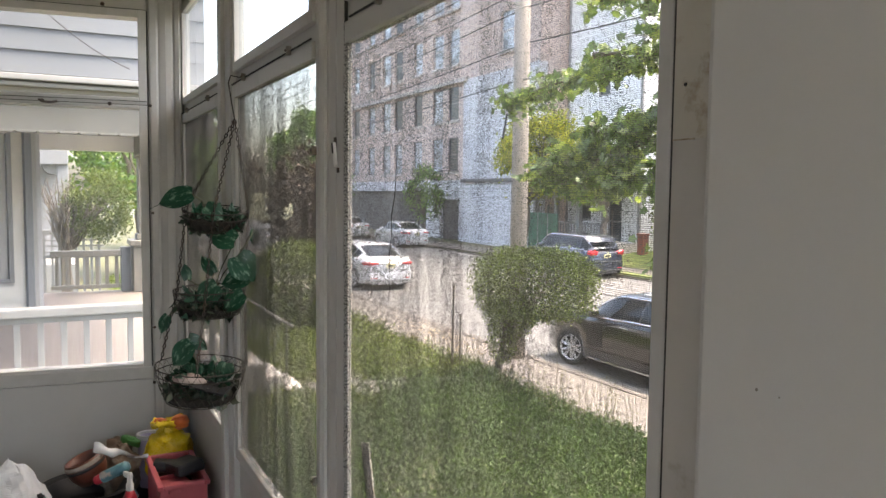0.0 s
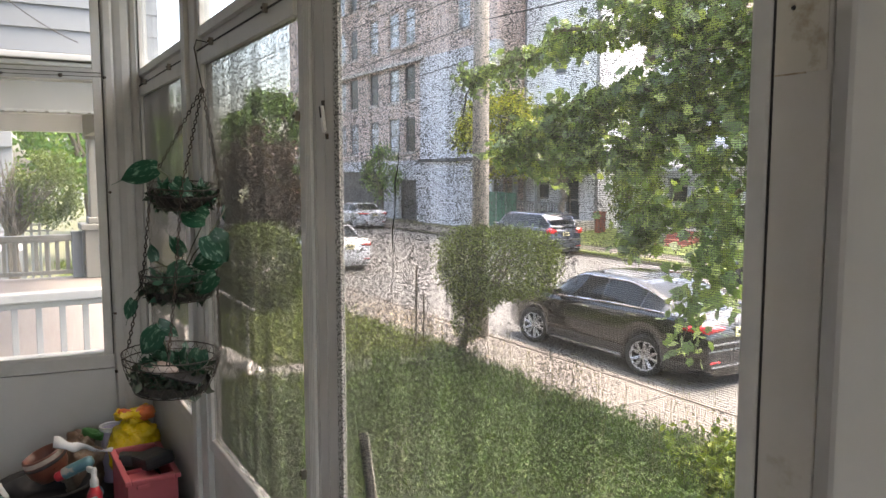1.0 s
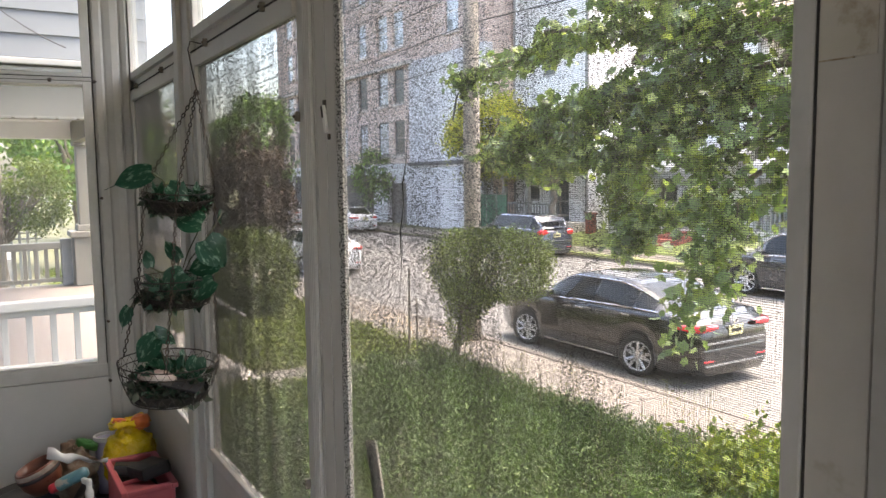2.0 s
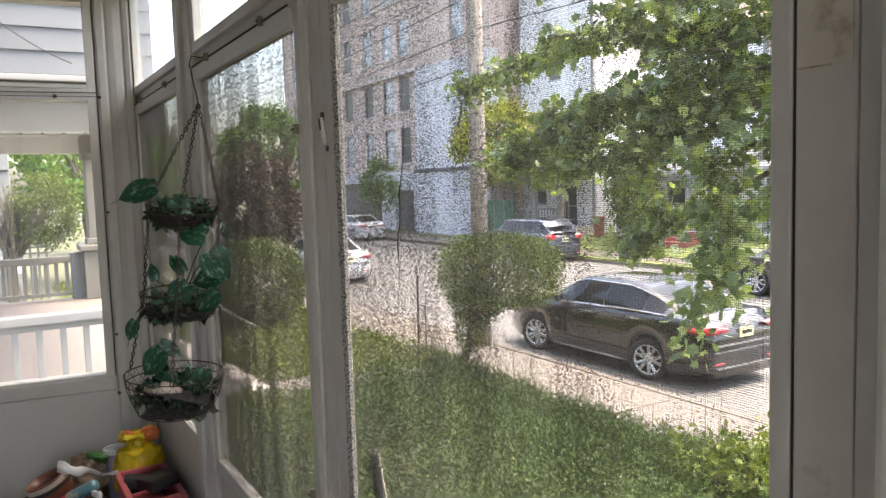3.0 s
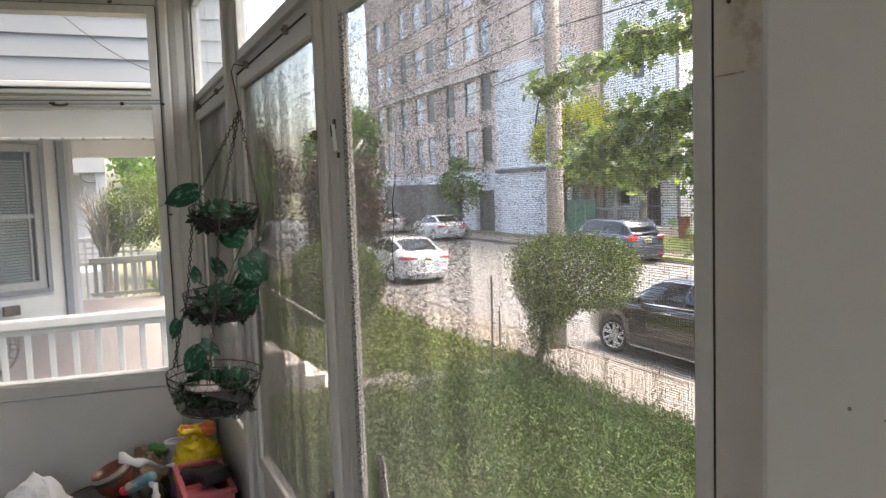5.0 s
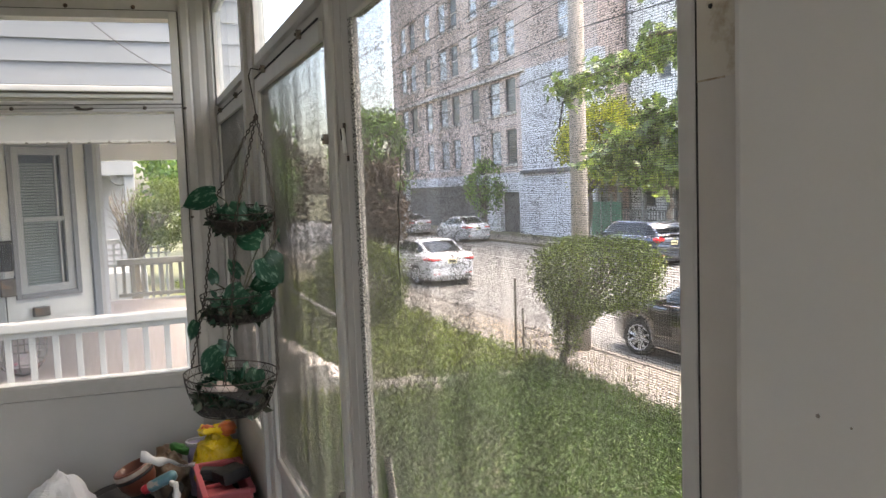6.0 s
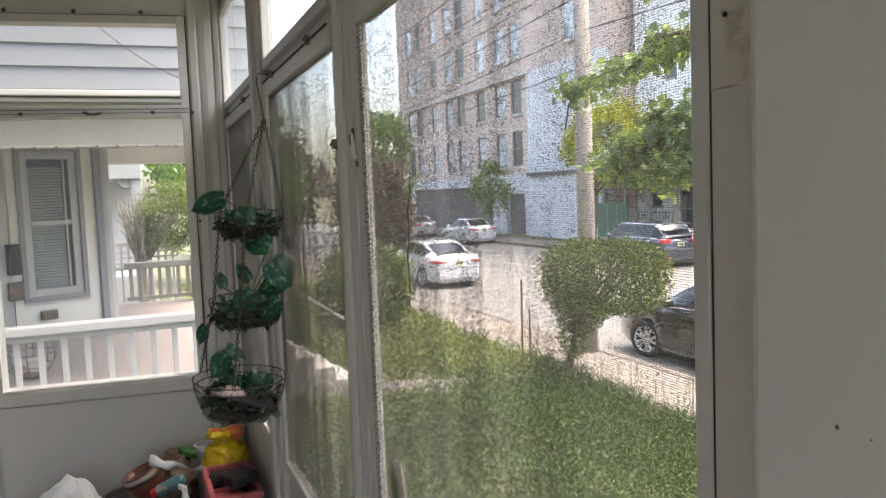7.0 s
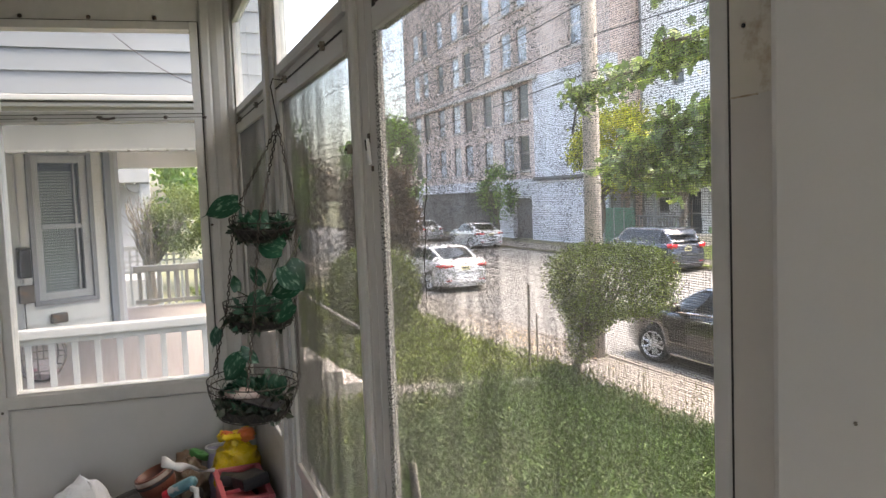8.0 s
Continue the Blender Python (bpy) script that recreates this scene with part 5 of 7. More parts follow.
part("ledge", boxes([((-41.0, 21.72, 2.15), (BX1, 21.9, 2.36))], 0.02), STEELDOOR, block)
part("coping", boxes([((BX0, 21.8, BTOP), (BX1 + 0.1, 22.6, BTOP + 0.3))], 0.02), STONE, block)
part("core", boxes([((BX0, 22.44, -1.6), (BX1, 25.0, BTOP))]), BRICK, block)
rng = np.random.default_rng(5)
for i, (a, b, z0, z1) in enumerate(openings):
    window_unit(block, a, b, z0, z1, 22.0, PANE_REFLECT if rng.random() < 0.8 else PANE_FAR, STEELDOOR if z0 < 8.4 else STONE, 1)
    part("sill", boxes([((a - 0.12, 21.88, z0 - 0.16), (b + 0.12, 22.1, z0))], 0.01), STONE, block)


# ---- houses across the street ----
def clap_boards(x0, x1, z0, z1, y, pitch=0.16, holes=()):
    """Lapped boards, one course above the other, each course thin at its top."""
    bm = bmesh.new()
    z = z0
    while z < z1 - 0.02:
        spans = [(x0, x1)]
        for a, b, za, zb in holes:
            if za < z + pitch * 0.5 < zb:
                spans = [s for lo, hi in spans for s in ((lo, min(a, hi)), (max(b, lo), hi)) if s[1] - s[0] > 0.01]
        for a, b in spans:
            v = [bm.verts.new(c) for c in ((a, y - 0.03, z), (b, y - 0.03, z), (b, y, z + pitch), (a, y, z + pitch), (a, y + 0.02, z), (b, y + 0.02, z))]
            bm.faces.new((v[0], v[1], v[2], v[3]))
            bm.faces.new((v[4], v[5], v[1], v[0]))
        z += pitch
    return bm


def far_house(x0, x1, y, eave, ridge, label, seed, porch=True, wing=0.0):
    h = tagged(empty("house"), label, "house")
    ground_z = -1.15
    mid = (x0 + x1) / 2
    holes = [(x0 + 0.9, x0 + 1.9, 3.4, 5.0), (x1 - 1.9, x1 - 0.9, 3.4, 5.0), (mid - 0.5, mid + 0.5, 6.3, 7.6), (x0 + 1.0, x0 + 2.1, 0.2, 1.7), (x1 - 2.4, x1 - 1.3, -0.9, 1.3)]
    part("wall", boxes(wall_pieces(x0, x1, ground_z - 0.5, eave, y + 0.02, y + 0.3, [o for o in holes if o[3] < eave])), FARWHITE, h)
    part("siding", clap_boards(x0, x1, 0.0, eave, y, 0.17, holes), FARWHITE, h, "white lapped clapboards", kind="stuff")
    part("core", boxes([((x0, y + 0.3, ground_z - 0.5), (x1, y + 10, eave))]), FARWHITE, h)
    bm = bmesh.new()
    g = [bm.verts.new(c) for c in ((x0, y, eave), (x1, y, eave), (mid, y, ridge), (x0, y + 0.3, eave), (x1, y + 0.3, eave), (mid, y + 0.3, ridge))]
    for f in ((0, 1, 2), (3, 5, 4), (0, 2, 5, 3), (1, 4, 5, 2), (0, 3, 4, 1)):
        bm.faces.new([g[i] for i in f])
    part("gable", bm, FARWHITE, h)
    bm = bmesh.new()
    for s in (-1, 1):
        e = x0 - 0.4 if s < 0 else x1 + 0.4
        k = (ridge - eave) / (mid - x0)
        ez = eave - 0.4 * k
        a = [bm.verts.new(c) for c in ((e, y - 0.4, ez), (mid, y - 0.4, ridge), (mid, y + 10.4, ridge), (e, y + 10.4, ez), (e, y - 0.4, ez + 0.2), (mid, y - 0.4, ridge + 0.2), (mid, y + 10.4, ridge + 0.2), (e, y + 10.4, ez + 0.2))]
        for f in ((0, 1, 2, 3), (4, 7, 6, 5), (0, 4, 5, 1), (3, 2, 6, 7), (0, 3, 7, 4)):
            bm.faces.new([a[i] for i in f])
    part("roof", bm, ROOF, h, "brown shingle roof")
    for a, b, za, zb in holes:
        if zb < eave:
            window_unit(h, a, b, za, zb, y, PANE_FAR, WHITE, 1, 0.10)
    part("corner_board", boxes([((x0 - 0.02, y - 0.05, ground_z), (x0 + 0.14, y + 0.02, eave)), ((x1 - 0.14, y - 0.05, ground_z), (x1 + 0.02, y + 0.02, eave))]), WHITE, h)
    if porch:
        bm = bmesh.new()
        a = [bm.verts.new(c) for c in ((x0 - 0.2, y - 2.2, 1.55), (x1 + 0.2, y - 2.2, 1.55), (x1 + 0.2, y, 2.6), (x0 - 0.2, y, 2.6), (x0 - 0.2, y - 2.2, 1.75), (x1 + 0.2, y - 2.2, 1.75), (x1 + 0.2, y, 2.8), (x0 - 0.2, y, 2.8))]
        for f in ((0, 3, 2, 1), (4, 5, 6, 7), (0, 1, 5, 4), (1, 2, 6, 5), (0, 4, 7, 3)):
            bm.faces.new([a[i] for i in f])
        part("porch_roof", bm, ROOF_GREY, h, "weathered grey porch roof")
        part("porch_beam", boxes([((x0 - 0.1, y - 2.1, 1.30), (x1 + 0.1, y - 1.95, 1.55))]), WHITE, h)
        part("porch_floor", boxes([((x0, y - 2.1, ground_z - 0.3), (x1, y, -0.72))]), STONE, h)
        for px in np.linspace(x0 + 0.1, x1 - 0.1, 4):
            part("column", boxes([((px - 0.10, y - 2.1, -0.72), (px + 0.10, y - 1.9, 1.30))], 0.02), WHITE, h)
        for px in np.linspace(x0 + 0.15, x1 - 0.15, 26):
            part("baluster", boxes([((px - 0.025, y - 2.03, -0.72), (px + 0.025, y - 1.98, 0.10))]), WHITE, h)
        part("porch_rail", boxes([((x0, y - 2.06, 0.10), (x1, y - 1.95, 0.18))], 0.01), WHITE, h)
        for i in range(5):
            part("step", boxes([((x1 - 2.6, y - 2.1 - 0.32 * (i + 1), ground_z - 0.4), (x1 - 1.2, y - 2.1 - 0.32 * i, -0.72 - 0.16 * (i + 1) + 0.1))], 0.015), REDBRICK, h)
    return h


far_house(-32.6, -26.9, 23.6, 14.4, 15.6, "tall white clapboard house with a weathered grey porch roof", 1)
far_house(-25.2, -19.1, 25.4, 6.8, 9.6, "tall white clapboard house with a gable", 2, porch=True)
far_house(-18.4, -13.4, 26.3, 6.0, 9.0, "white clapboard house with brick steps", 3)
far_house(-12.8, -5.6, 26.3, 6.2, 9.2, "white clapboard house behind the maple", 4)
gate = tagged(empty("green_gate"), "green painted metal gate between the buildings", "gate")
for i in range(3):
    part("gate_panel", boxes([((-32.75 + i * 0.85, 21.35, -1.5), (-32.75 + i * 0.85 + 0.80, 21.42, 0.55))], 0.02), GREENPAINT, gate)
    part("gate_post", boxes([((-32.80 + i * 0.85, 21.33, -1.5), (-32.75 + i * 0.85, 21.44, 0.95))], 0.01), WHITE, gate)
pillar = part("brick_pillar", boxes([((-26.25, 22.9, -1.4), (-25.90, 23.25, -0.3)), ((-26.29, 22.86, -0.3), (-25.86, 23.29, -0.22))], 0.02), REDBRICK, None, "red brick garden pillar on the far lawn")
tagged(pillar, category="pillar")

# ---- the next house, seen through the end opening ----
nb = tagged(empty("neighbour_house"), "next house with a white railed porch, pale clapboards and grey trim", "house")
NX, FX, WX = -5.45, -10.3, -8.8
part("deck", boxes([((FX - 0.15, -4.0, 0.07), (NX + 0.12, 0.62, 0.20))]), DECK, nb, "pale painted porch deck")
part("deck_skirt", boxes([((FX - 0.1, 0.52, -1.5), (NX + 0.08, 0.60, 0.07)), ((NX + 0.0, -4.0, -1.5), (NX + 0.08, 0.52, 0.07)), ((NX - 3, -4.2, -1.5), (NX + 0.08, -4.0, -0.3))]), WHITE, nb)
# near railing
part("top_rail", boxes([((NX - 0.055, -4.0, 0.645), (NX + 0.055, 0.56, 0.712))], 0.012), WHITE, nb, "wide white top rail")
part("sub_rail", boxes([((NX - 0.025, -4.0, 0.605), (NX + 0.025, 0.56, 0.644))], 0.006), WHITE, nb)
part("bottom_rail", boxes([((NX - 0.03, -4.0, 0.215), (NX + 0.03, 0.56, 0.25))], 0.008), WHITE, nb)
bal_bm = bmesh.new()
box(bal_bm, (-0.018, -0.020, 0.245), (0.018, 0.020, 0.61), 0.005)
bal_me = bpy.data.meshes.new("baluster")
bal_bm.to_mesh(bal_me)
bal_bm.free()
for i in range(34):
    b = part("baluster", bal_me, WHITE, nb)
    b.matrix_local = pose(NX, 0.54 - i * 0.142, 0.0)
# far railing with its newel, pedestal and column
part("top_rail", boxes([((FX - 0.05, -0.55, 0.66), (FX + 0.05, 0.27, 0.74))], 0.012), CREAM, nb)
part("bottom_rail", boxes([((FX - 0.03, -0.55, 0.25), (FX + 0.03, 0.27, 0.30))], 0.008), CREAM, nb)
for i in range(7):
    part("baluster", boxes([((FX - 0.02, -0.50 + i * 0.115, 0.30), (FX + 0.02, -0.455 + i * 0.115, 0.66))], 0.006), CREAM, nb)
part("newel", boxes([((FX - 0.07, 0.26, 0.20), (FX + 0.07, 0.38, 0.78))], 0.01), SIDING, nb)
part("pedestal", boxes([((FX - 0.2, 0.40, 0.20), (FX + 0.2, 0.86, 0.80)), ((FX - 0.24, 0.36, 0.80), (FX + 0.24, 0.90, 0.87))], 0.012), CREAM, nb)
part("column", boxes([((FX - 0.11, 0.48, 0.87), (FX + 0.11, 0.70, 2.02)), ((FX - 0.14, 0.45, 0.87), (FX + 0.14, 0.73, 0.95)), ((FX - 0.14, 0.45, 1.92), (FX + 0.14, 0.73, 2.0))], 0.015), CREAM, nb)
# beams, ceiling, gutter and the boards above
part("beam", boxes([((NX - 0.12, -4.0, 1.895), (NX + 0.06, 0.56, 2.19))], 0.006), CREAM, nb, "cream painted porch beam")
# far beam coloured much brighter than the others to offset the porch's shade
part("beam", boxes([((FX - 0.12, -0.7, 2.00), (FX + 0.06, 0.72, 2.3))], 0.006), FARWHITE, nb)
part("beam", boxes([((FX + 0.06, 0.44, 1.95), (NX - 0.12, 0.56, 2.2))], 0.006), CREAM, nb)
bm = bmesh.new()
for i in range(40):
    y = 0.48 - i * 0.125
    box(bm, (NX + 0.061, y - 0.055, 1.885), (NX + 0.075, y + 0.055, 1.905), 0.006)
    tube(bm, [(NX + 0.06, y + 0.0625, 1.90), (NX + 0.085, y + 0.0625, 1.90)], 0.007, 6)
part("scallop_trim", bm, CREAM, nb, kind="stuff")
# ceiling made near white to bounce light under the porch
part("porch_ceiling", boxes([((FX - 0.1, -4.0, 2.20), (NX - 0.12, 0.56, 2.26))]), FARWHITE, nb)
bm = bmesh.new()
for z0, z1, dx in ((2.185, 2.215, 0.10), (2.222, 2.262, 0.14)):
    box(bm, (NX - 0.05, -4.2, z0), (NX + dx, 0.60, z1), 0.008)
part("gutter", bm, WHITE, nb, "white painted gutter")
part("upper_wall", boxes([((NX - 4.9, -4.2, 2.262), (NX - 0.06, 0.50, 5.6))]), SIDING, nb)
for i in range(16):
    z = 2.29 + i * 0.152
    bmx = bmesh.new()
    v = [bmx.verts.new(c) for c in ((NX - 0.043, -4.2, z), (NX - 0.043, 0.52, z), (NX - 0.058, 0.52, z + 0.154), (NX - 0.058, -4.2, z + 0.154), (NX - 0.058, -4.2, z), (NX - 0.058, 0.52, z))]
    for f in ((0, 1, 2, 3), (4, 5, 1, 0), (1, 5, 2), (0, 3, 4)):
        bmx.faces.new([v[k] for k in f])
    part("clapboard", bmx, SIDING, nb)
part("roof", boxes([((NX - 5.2, -4.5, 5.6), (NX + 0.3, 0.75, 5.75))]), ROOF, nb)
bm = bmesh.new()
tube(bm, bend((NX + 0.0, -0.62, 2.80), (NX + 0.0, 0.0, 2.36), 0.05, 8), 0.004, 5)
part("cable", bm, CABLE, nb, "thin cable against the boards")
# projecting room with the sash window
W0, W1, WZ0, WZ1 = -1.575, -0.915, 0.535, 2.115
before = set(bpy.data.objects)
bm = bmesh.new()
for lo, hi in wall_pieces(-4.0, -0.60, 0.20, 2.2, 0.0, 0.12, [(W0 + 0.06, W1 - 0.06, WZ0 + 0.06, WZ1 - 0.06)]):
    box(bm, (WX - 0.12, lo[0], lo[2]), (WX, hi[0], hi[2]))
part("room_wall", bm, SIDING_W, nb)
for i in range(13):
    z = 0.20 + i * 0.148
    spans = [(-4.0, -0.68)]
    if z + 0.08 > WZ0 - 0.05 and z < WZ1 + 0.05:
        spans = [(-1.66, W0 - 0.0), (W1, -0.68)]
    for a, b in spans:
        bmx = bmesh.new()
        v = [bmx.verts.new(c) for c in ((WX + 0.024, a, z), (WX + 0.024, b, z), (WX + 0.004, b, z + 0.149), (WX + 0.004, a, z + 0.149), (WX, a, z), (WX, b, z))]
        for f in ((0, 1, 2, 3), (4, 5, 1, 0)):
            bmx.faces.new([v[k] for k in f])
        part("clapboard", bmx, BOARD_W, nb)
sw = part("window", boxes([((WX, a[0], a[2]), (WX + 0.045, b[0], b[2])) for a, b in rect_rim(W0, W1, WZ0, WZ1, 0.05, 0, 1)], 0.006), TRIM_GREY, nb, "sash window in grey-blue trim")
part("sash", boxes([((WX - 0.03, a[0], a[2]), (WX + 0.015, b[0], b[2])) for a, b in rect_rim(W0 + 0.05, W1 - 0.05, WZ0 + 0.05, WZ1 - 0.05, 0.075, 0, 1)] + [((WX - 0.03, W0 + 0.13, 1.31), (WX + 0.015, W1 - 0.13, 1.355)), ((WX - 0.02, -1.10, WZ0 + 0.13), (WX + 0.005, -1.08, WZ1 - 0.13))], 0.004), WHITE, sw)
part("pane", boxes([((WX - 0.022, W0 + 0.12, WZ0 + 0.12), (WX - 0.018, W1 - 0.12, WZ1 - 0.12))]), PANE, sw, shadow=False)
bm = bmesh.new()
for i in range(42):
    z = WZ0 + 0.12 + i * 0.03
    box(bm, (WX - 0.055, W0 + 0.12, z), (WX - 0.035, -1.10, z + 0.020))
part("blind", bm, BLIND, sw, "half-lit slatted blind")
part("room_dark", boxes([((WX - 0.10, W0 + 0.05, WZ0 + 0.05), (WX - 0.09, W1 - 0.05, WZ1 - 0.05))]), DARKROOM, sw)
part("corner_post", boxes([((WX - 0.02, -0.79, 0.20), (WX + 0.06, -0.715, 2.2))], 0.008), SIDING, nb, "grey downspout at the corner")
part("corner_board", boxes([((WX - 0.02, -0.712, 0.20), (WX + 0.04, -0.66, 2.2))], 0.008), WHITE, nb)
part("door_trim", boxes([((WX, -1.80, 0.20), (WX + 0.05, -1.69, 2.15)), ((WX, -1.98, 0.20), (WX + 0.05, -1.88, 2.15))], 0.008), WHITE, nb)
part("room_side", boxes([((FX, -0.80, 0.20), (WX - 0.05, -0.70, 2.2))]), WHITE, nb)
mail = tagged(empty("mailbox", (WX + 0.035, -1.672, 0.985)), "dark metal mailbox on the door trim", "mailbox")
part("body", boxes([((0.0, -0.056, -0.145), (0.10, 0.056, 0.135))], 0.015), BLACKPLASTIC, mail)
part("lid", boxes([((0.0, -0.060, 0.136), (0.11, 0.060, 0.158))], 0.008), BLACKPLASTIC, mail)
meter = tagged(empty("bell_box", (WX + 0.035, -1.665, 0.675)), "small dark bell box below the mailbox", "bell box")
part("body", boxes([((0.0, -0.07, -0.09), (0.07, 0.07, 0.09))], 0.012), RUST, meter)
bm = bmesh.new()
tube(bm, [(0.03, -0.02, -0.08), (0.03, -0.02, -0.40)], 0.006, 5)
part("cord", bm, CABLE, meter)
vent = tagged(empty("wall_vent", (WX + 0.03, -1.358, 0.395)), "small dark vent in the clapboards", "vent")
part("hood", boxes([((0.0, -0.08, -0.05), (0.06, 0.08, 0.05))], 0.015), RUST, vent)
# the bay's face stands at an angle to the porch
bay = Matrix.Translation((WX, -0.73, 0)) @ Matrix.Rotation(radians(28), 4, "Z") @ Matrix.Translation((-WX, 0.73, 0))
for ob in set(bpy.data.objects) - before:
    if ob.parent == nb and not ob.name.startswith("room_side"):
        ob.matrix_local = bay @ ob.matrix_local
for ob in (mail, meter, vent):
    ob.matrix_world = bay @ ob.matrix_world
stand = tagged(empty("wire_stand", (-6.25, -1.19, 0.20)), "round pale wire plant stand holding pink and white oddments", "plant stand")
for k in range(5):
    bm = bmesh.new()
    tube(bm, [Matrix.Rotation(math.pi * k / 5, 4, "Z") @ Vector((0.185 * math.cos(q), 0.0, 0.20 + 0.195 * math.sin(q))) for q in np.linspace(0, 2 * math.pi, 33)], 0.006, 5, False)
    part("hoop", bm, IRON, stand)
for z, r in ((0.10, 0.158), (0.20, 0.186), (0.30, 0.158)):
    bm = bmesh.new()
    tube(bm, [(r * math.cos(q), r * math.sin(q), z) for q in np.linspace(0, 2 * math.pi, 33)], 0.005, 5, False)
    part("band", bm, IRON, stand)
bm = bmesh.new()
lathe(bm, ((0.0, 0.028), (0.09, 0.030), (0.12, 0.07), (0.10, 0.12), (0.05, 0.15), (0.0, 0.155)), 20)
for v in bm.verts:
    v.co += noise.noise_vector(v.co * 18) * 0.018
part("paper", bm, PINKWHITE, stand, "crumpled pink and white paper")
steps = tagged(empty("front_steps", (-9.6, 0.62, -1.2)), "pale concrete front steps with a white iron handrail", "steps")
for i in range(7):
    part("step", boxes([((-0.45, 0.25 * i, -0.4), (0.42, 0.25 * (i + 1), 1.22 - 0.175 * i))], 0.015), STONE, steps)
for x in (-0.42,):
    bm = bmesh.new()
    tube(bm, [(x, 0.0, 2.06), (x, 0.08, 2.04), (x, 1.72, 0.89), (x, 1.84, 0.82)], 0.022, 8)
    part("handrail", bm, WHITE, steps, "white iron handrail")
    for y in (0.05, 1.75):
        bm = bmesh.new()
        tube(bm, [(x, y, 1.2 - 0.7 * y), (x, y, 2.06 - 0.7 * y)], 0.016, 6)
        part("post", bm, WHITE, steps)
    for k in range(6):
        y = 0.30 + k * 0.25
        bm = bmesh.new()
        tube(bm, [(x, y + 0.085 * math.cos(q) * (1 - q / 12), 1.72 - 0.7 * y + 0.20 * math.sin(q) * (1 - q / 12)) for q in np.linspace(0, 7.5, 22)], 0.009, 5)
        part("scroll", bm, WHITE, steps)
# behind the next porch: shrub with bare stems, trees, white lattice fence and a white house
tree("shrub_tree", (-14.0, -0.30, -1.3), (-14.0, -0.30, 0.45), (-14.0, 0.20, 1.24), (0.5, 0.58, 0.62), 9000, 0.045, PALEGREEN, "round green shrub tree with bare fanning stems", "shrub", 31, 26, 0.03, shell=0.35, square=2.3, gaps=0.2)
fan = tagged(empty("bare_shrub", (-13.9, -0.33, 0.35)), "bare grey-brown twigs fanning up beside the shrub", "shrub")
rng = np.random.default_rng(33)
bm = bmesh.new()
for i in range(40):
    d = (rng.normal(0, 0.2), -0.62 * rng.random() + 0.25, rng.uniform(0.7, 1.42))
    pts = limb_points((0, 0, 0), d, rng, 5, 0.1)
    tube(bm, pts, list(np.linspace(0.02, 0.005, 6)), 4)
    for k in (2, 3, 4):
        q = np.array(pts[k])
        tube(bm, [tuple(q), tuple(q + (rng.normal(0, 0.12), rng.normal(0, 0.12), rng.uniform(0.1, 0.3)))], [0.006, 0.003], 3)
part("branching", bm, BARK, fan)
part("stump", boxes([((-0.08, -0.08, -1.5), (0.08, 0.08, 0.05))], 0.03), BARK, fan)
tree("garden_tree", (-24, 1.8, -1.4), (-24, 1.8, 1.2), (-24, 1.8, 2.9), (2.2, 2.0, 1.9), 5000, 0.2, GREEN, "green garden tree behind the next house", "tree", 34, 9, 0.15, gaps=0.2)
lattice = tagged(empty("lattice_fence", (-14.6, -0.9, 0.0)), "white lattice fence in the yard beyond", "fence")
part("rail", boxes([((-0.03, -0.8, 0.72), (0.03, 1.2, 0.80)), ((-0.03, -0.8, 0.30), (0.03, 1.2, 0.36))], 0.006), WHITE, lattice)
for i in range(16):
    part("slat", boxes([((-0.02, -0.78 + i * 0.125, -1.3), (0.02, -0.74 + i * 0.125, 0.72))], 0.004), WHITE, lattice)
for i in range(3):
    part("slat", boxes([((-0.022, -0.8, 0.40 + i * 0.1), (0.018, 1.2, 0.43 + i * 0.1))], 0.004), WHITE, lattice)
white_house = tagged(empty("white_house"), "white clapboard house two doors along", "house")
part("wall", boxes([((-25.5, -6, -1.4), (-18.0, -0.25, 2.35))]), SIDING_W, white_house)
part("porch_beam", boxes([((-18.0, -6, 1.98), (-16.2, -0.22, 2.35))], 0.02), WHITE, white_house)
part("porch_floor", boxes([((-18.0, -6, -1.4), (-16.2, -0.10, 0.05))], 0.02), WHITE, white_house)
for y in (-2.6, -1.45, -0.32):
    part("column", boxes([((-16.45, y - 0.1, 0.05), (-16.25, y + 0.1, 1.98))], 0.02), WHITE, white_house)
for y in (-1.30, -0.50):
    bm = bmesh.new()
    lathe(bm, ((0.02, -0.03), (0.17, -0.03), (0.19, 0.0), (0.17, 0.03), (0.02, 0.03)), 16, Matrix.Translation((-16.3, y, 1.97)) @ pose(0, 0, 0, 0, 90, 0))
    part("bracket", bm, CREAM, white_house)
part("upper_wall", boxes([((-25.5, -6, 2.35), (-16.9, -0.25, 5.5))]), SIDING_W, white_house)
part("roof", boxes([((-25.8, -6.3, 5.5), (-16.5, 0.0, 5.75))]), ROOF, white_house)

# ---- hanging three-tier wire basket with artificial pothos ----
TERRA = surface("glazed terracotta", (0.155, 0.052, 0.030), (0.11, 0.036, 0.024), 14, 4, (0.06, 0.024, 0.018), (0.5, 0.75), 0.35, bump=0.1)
PINK = surface("pink red plastic", (0.46, 0.10, 0.115), (0.40, 0.085, 0.10), 10, 4, (0.34, 0.075, 0.085), (0.5, 0.8), 0.45, bump=0.05)
YELLOWBAG = surface("yellow plastic film", (0.68, 0.50, 0.02), (0.55, 0.38, 0.015), 12, 6, (0.50, 0.34, 0.02), (0.5, 0.75), 0.25, bump=0.3)
ORANGE = surface("orange red wrapping", (0.62, 0.16, 0.035), (0.48, 0.10, 0.03), 16, 6, None, rough=0.4)
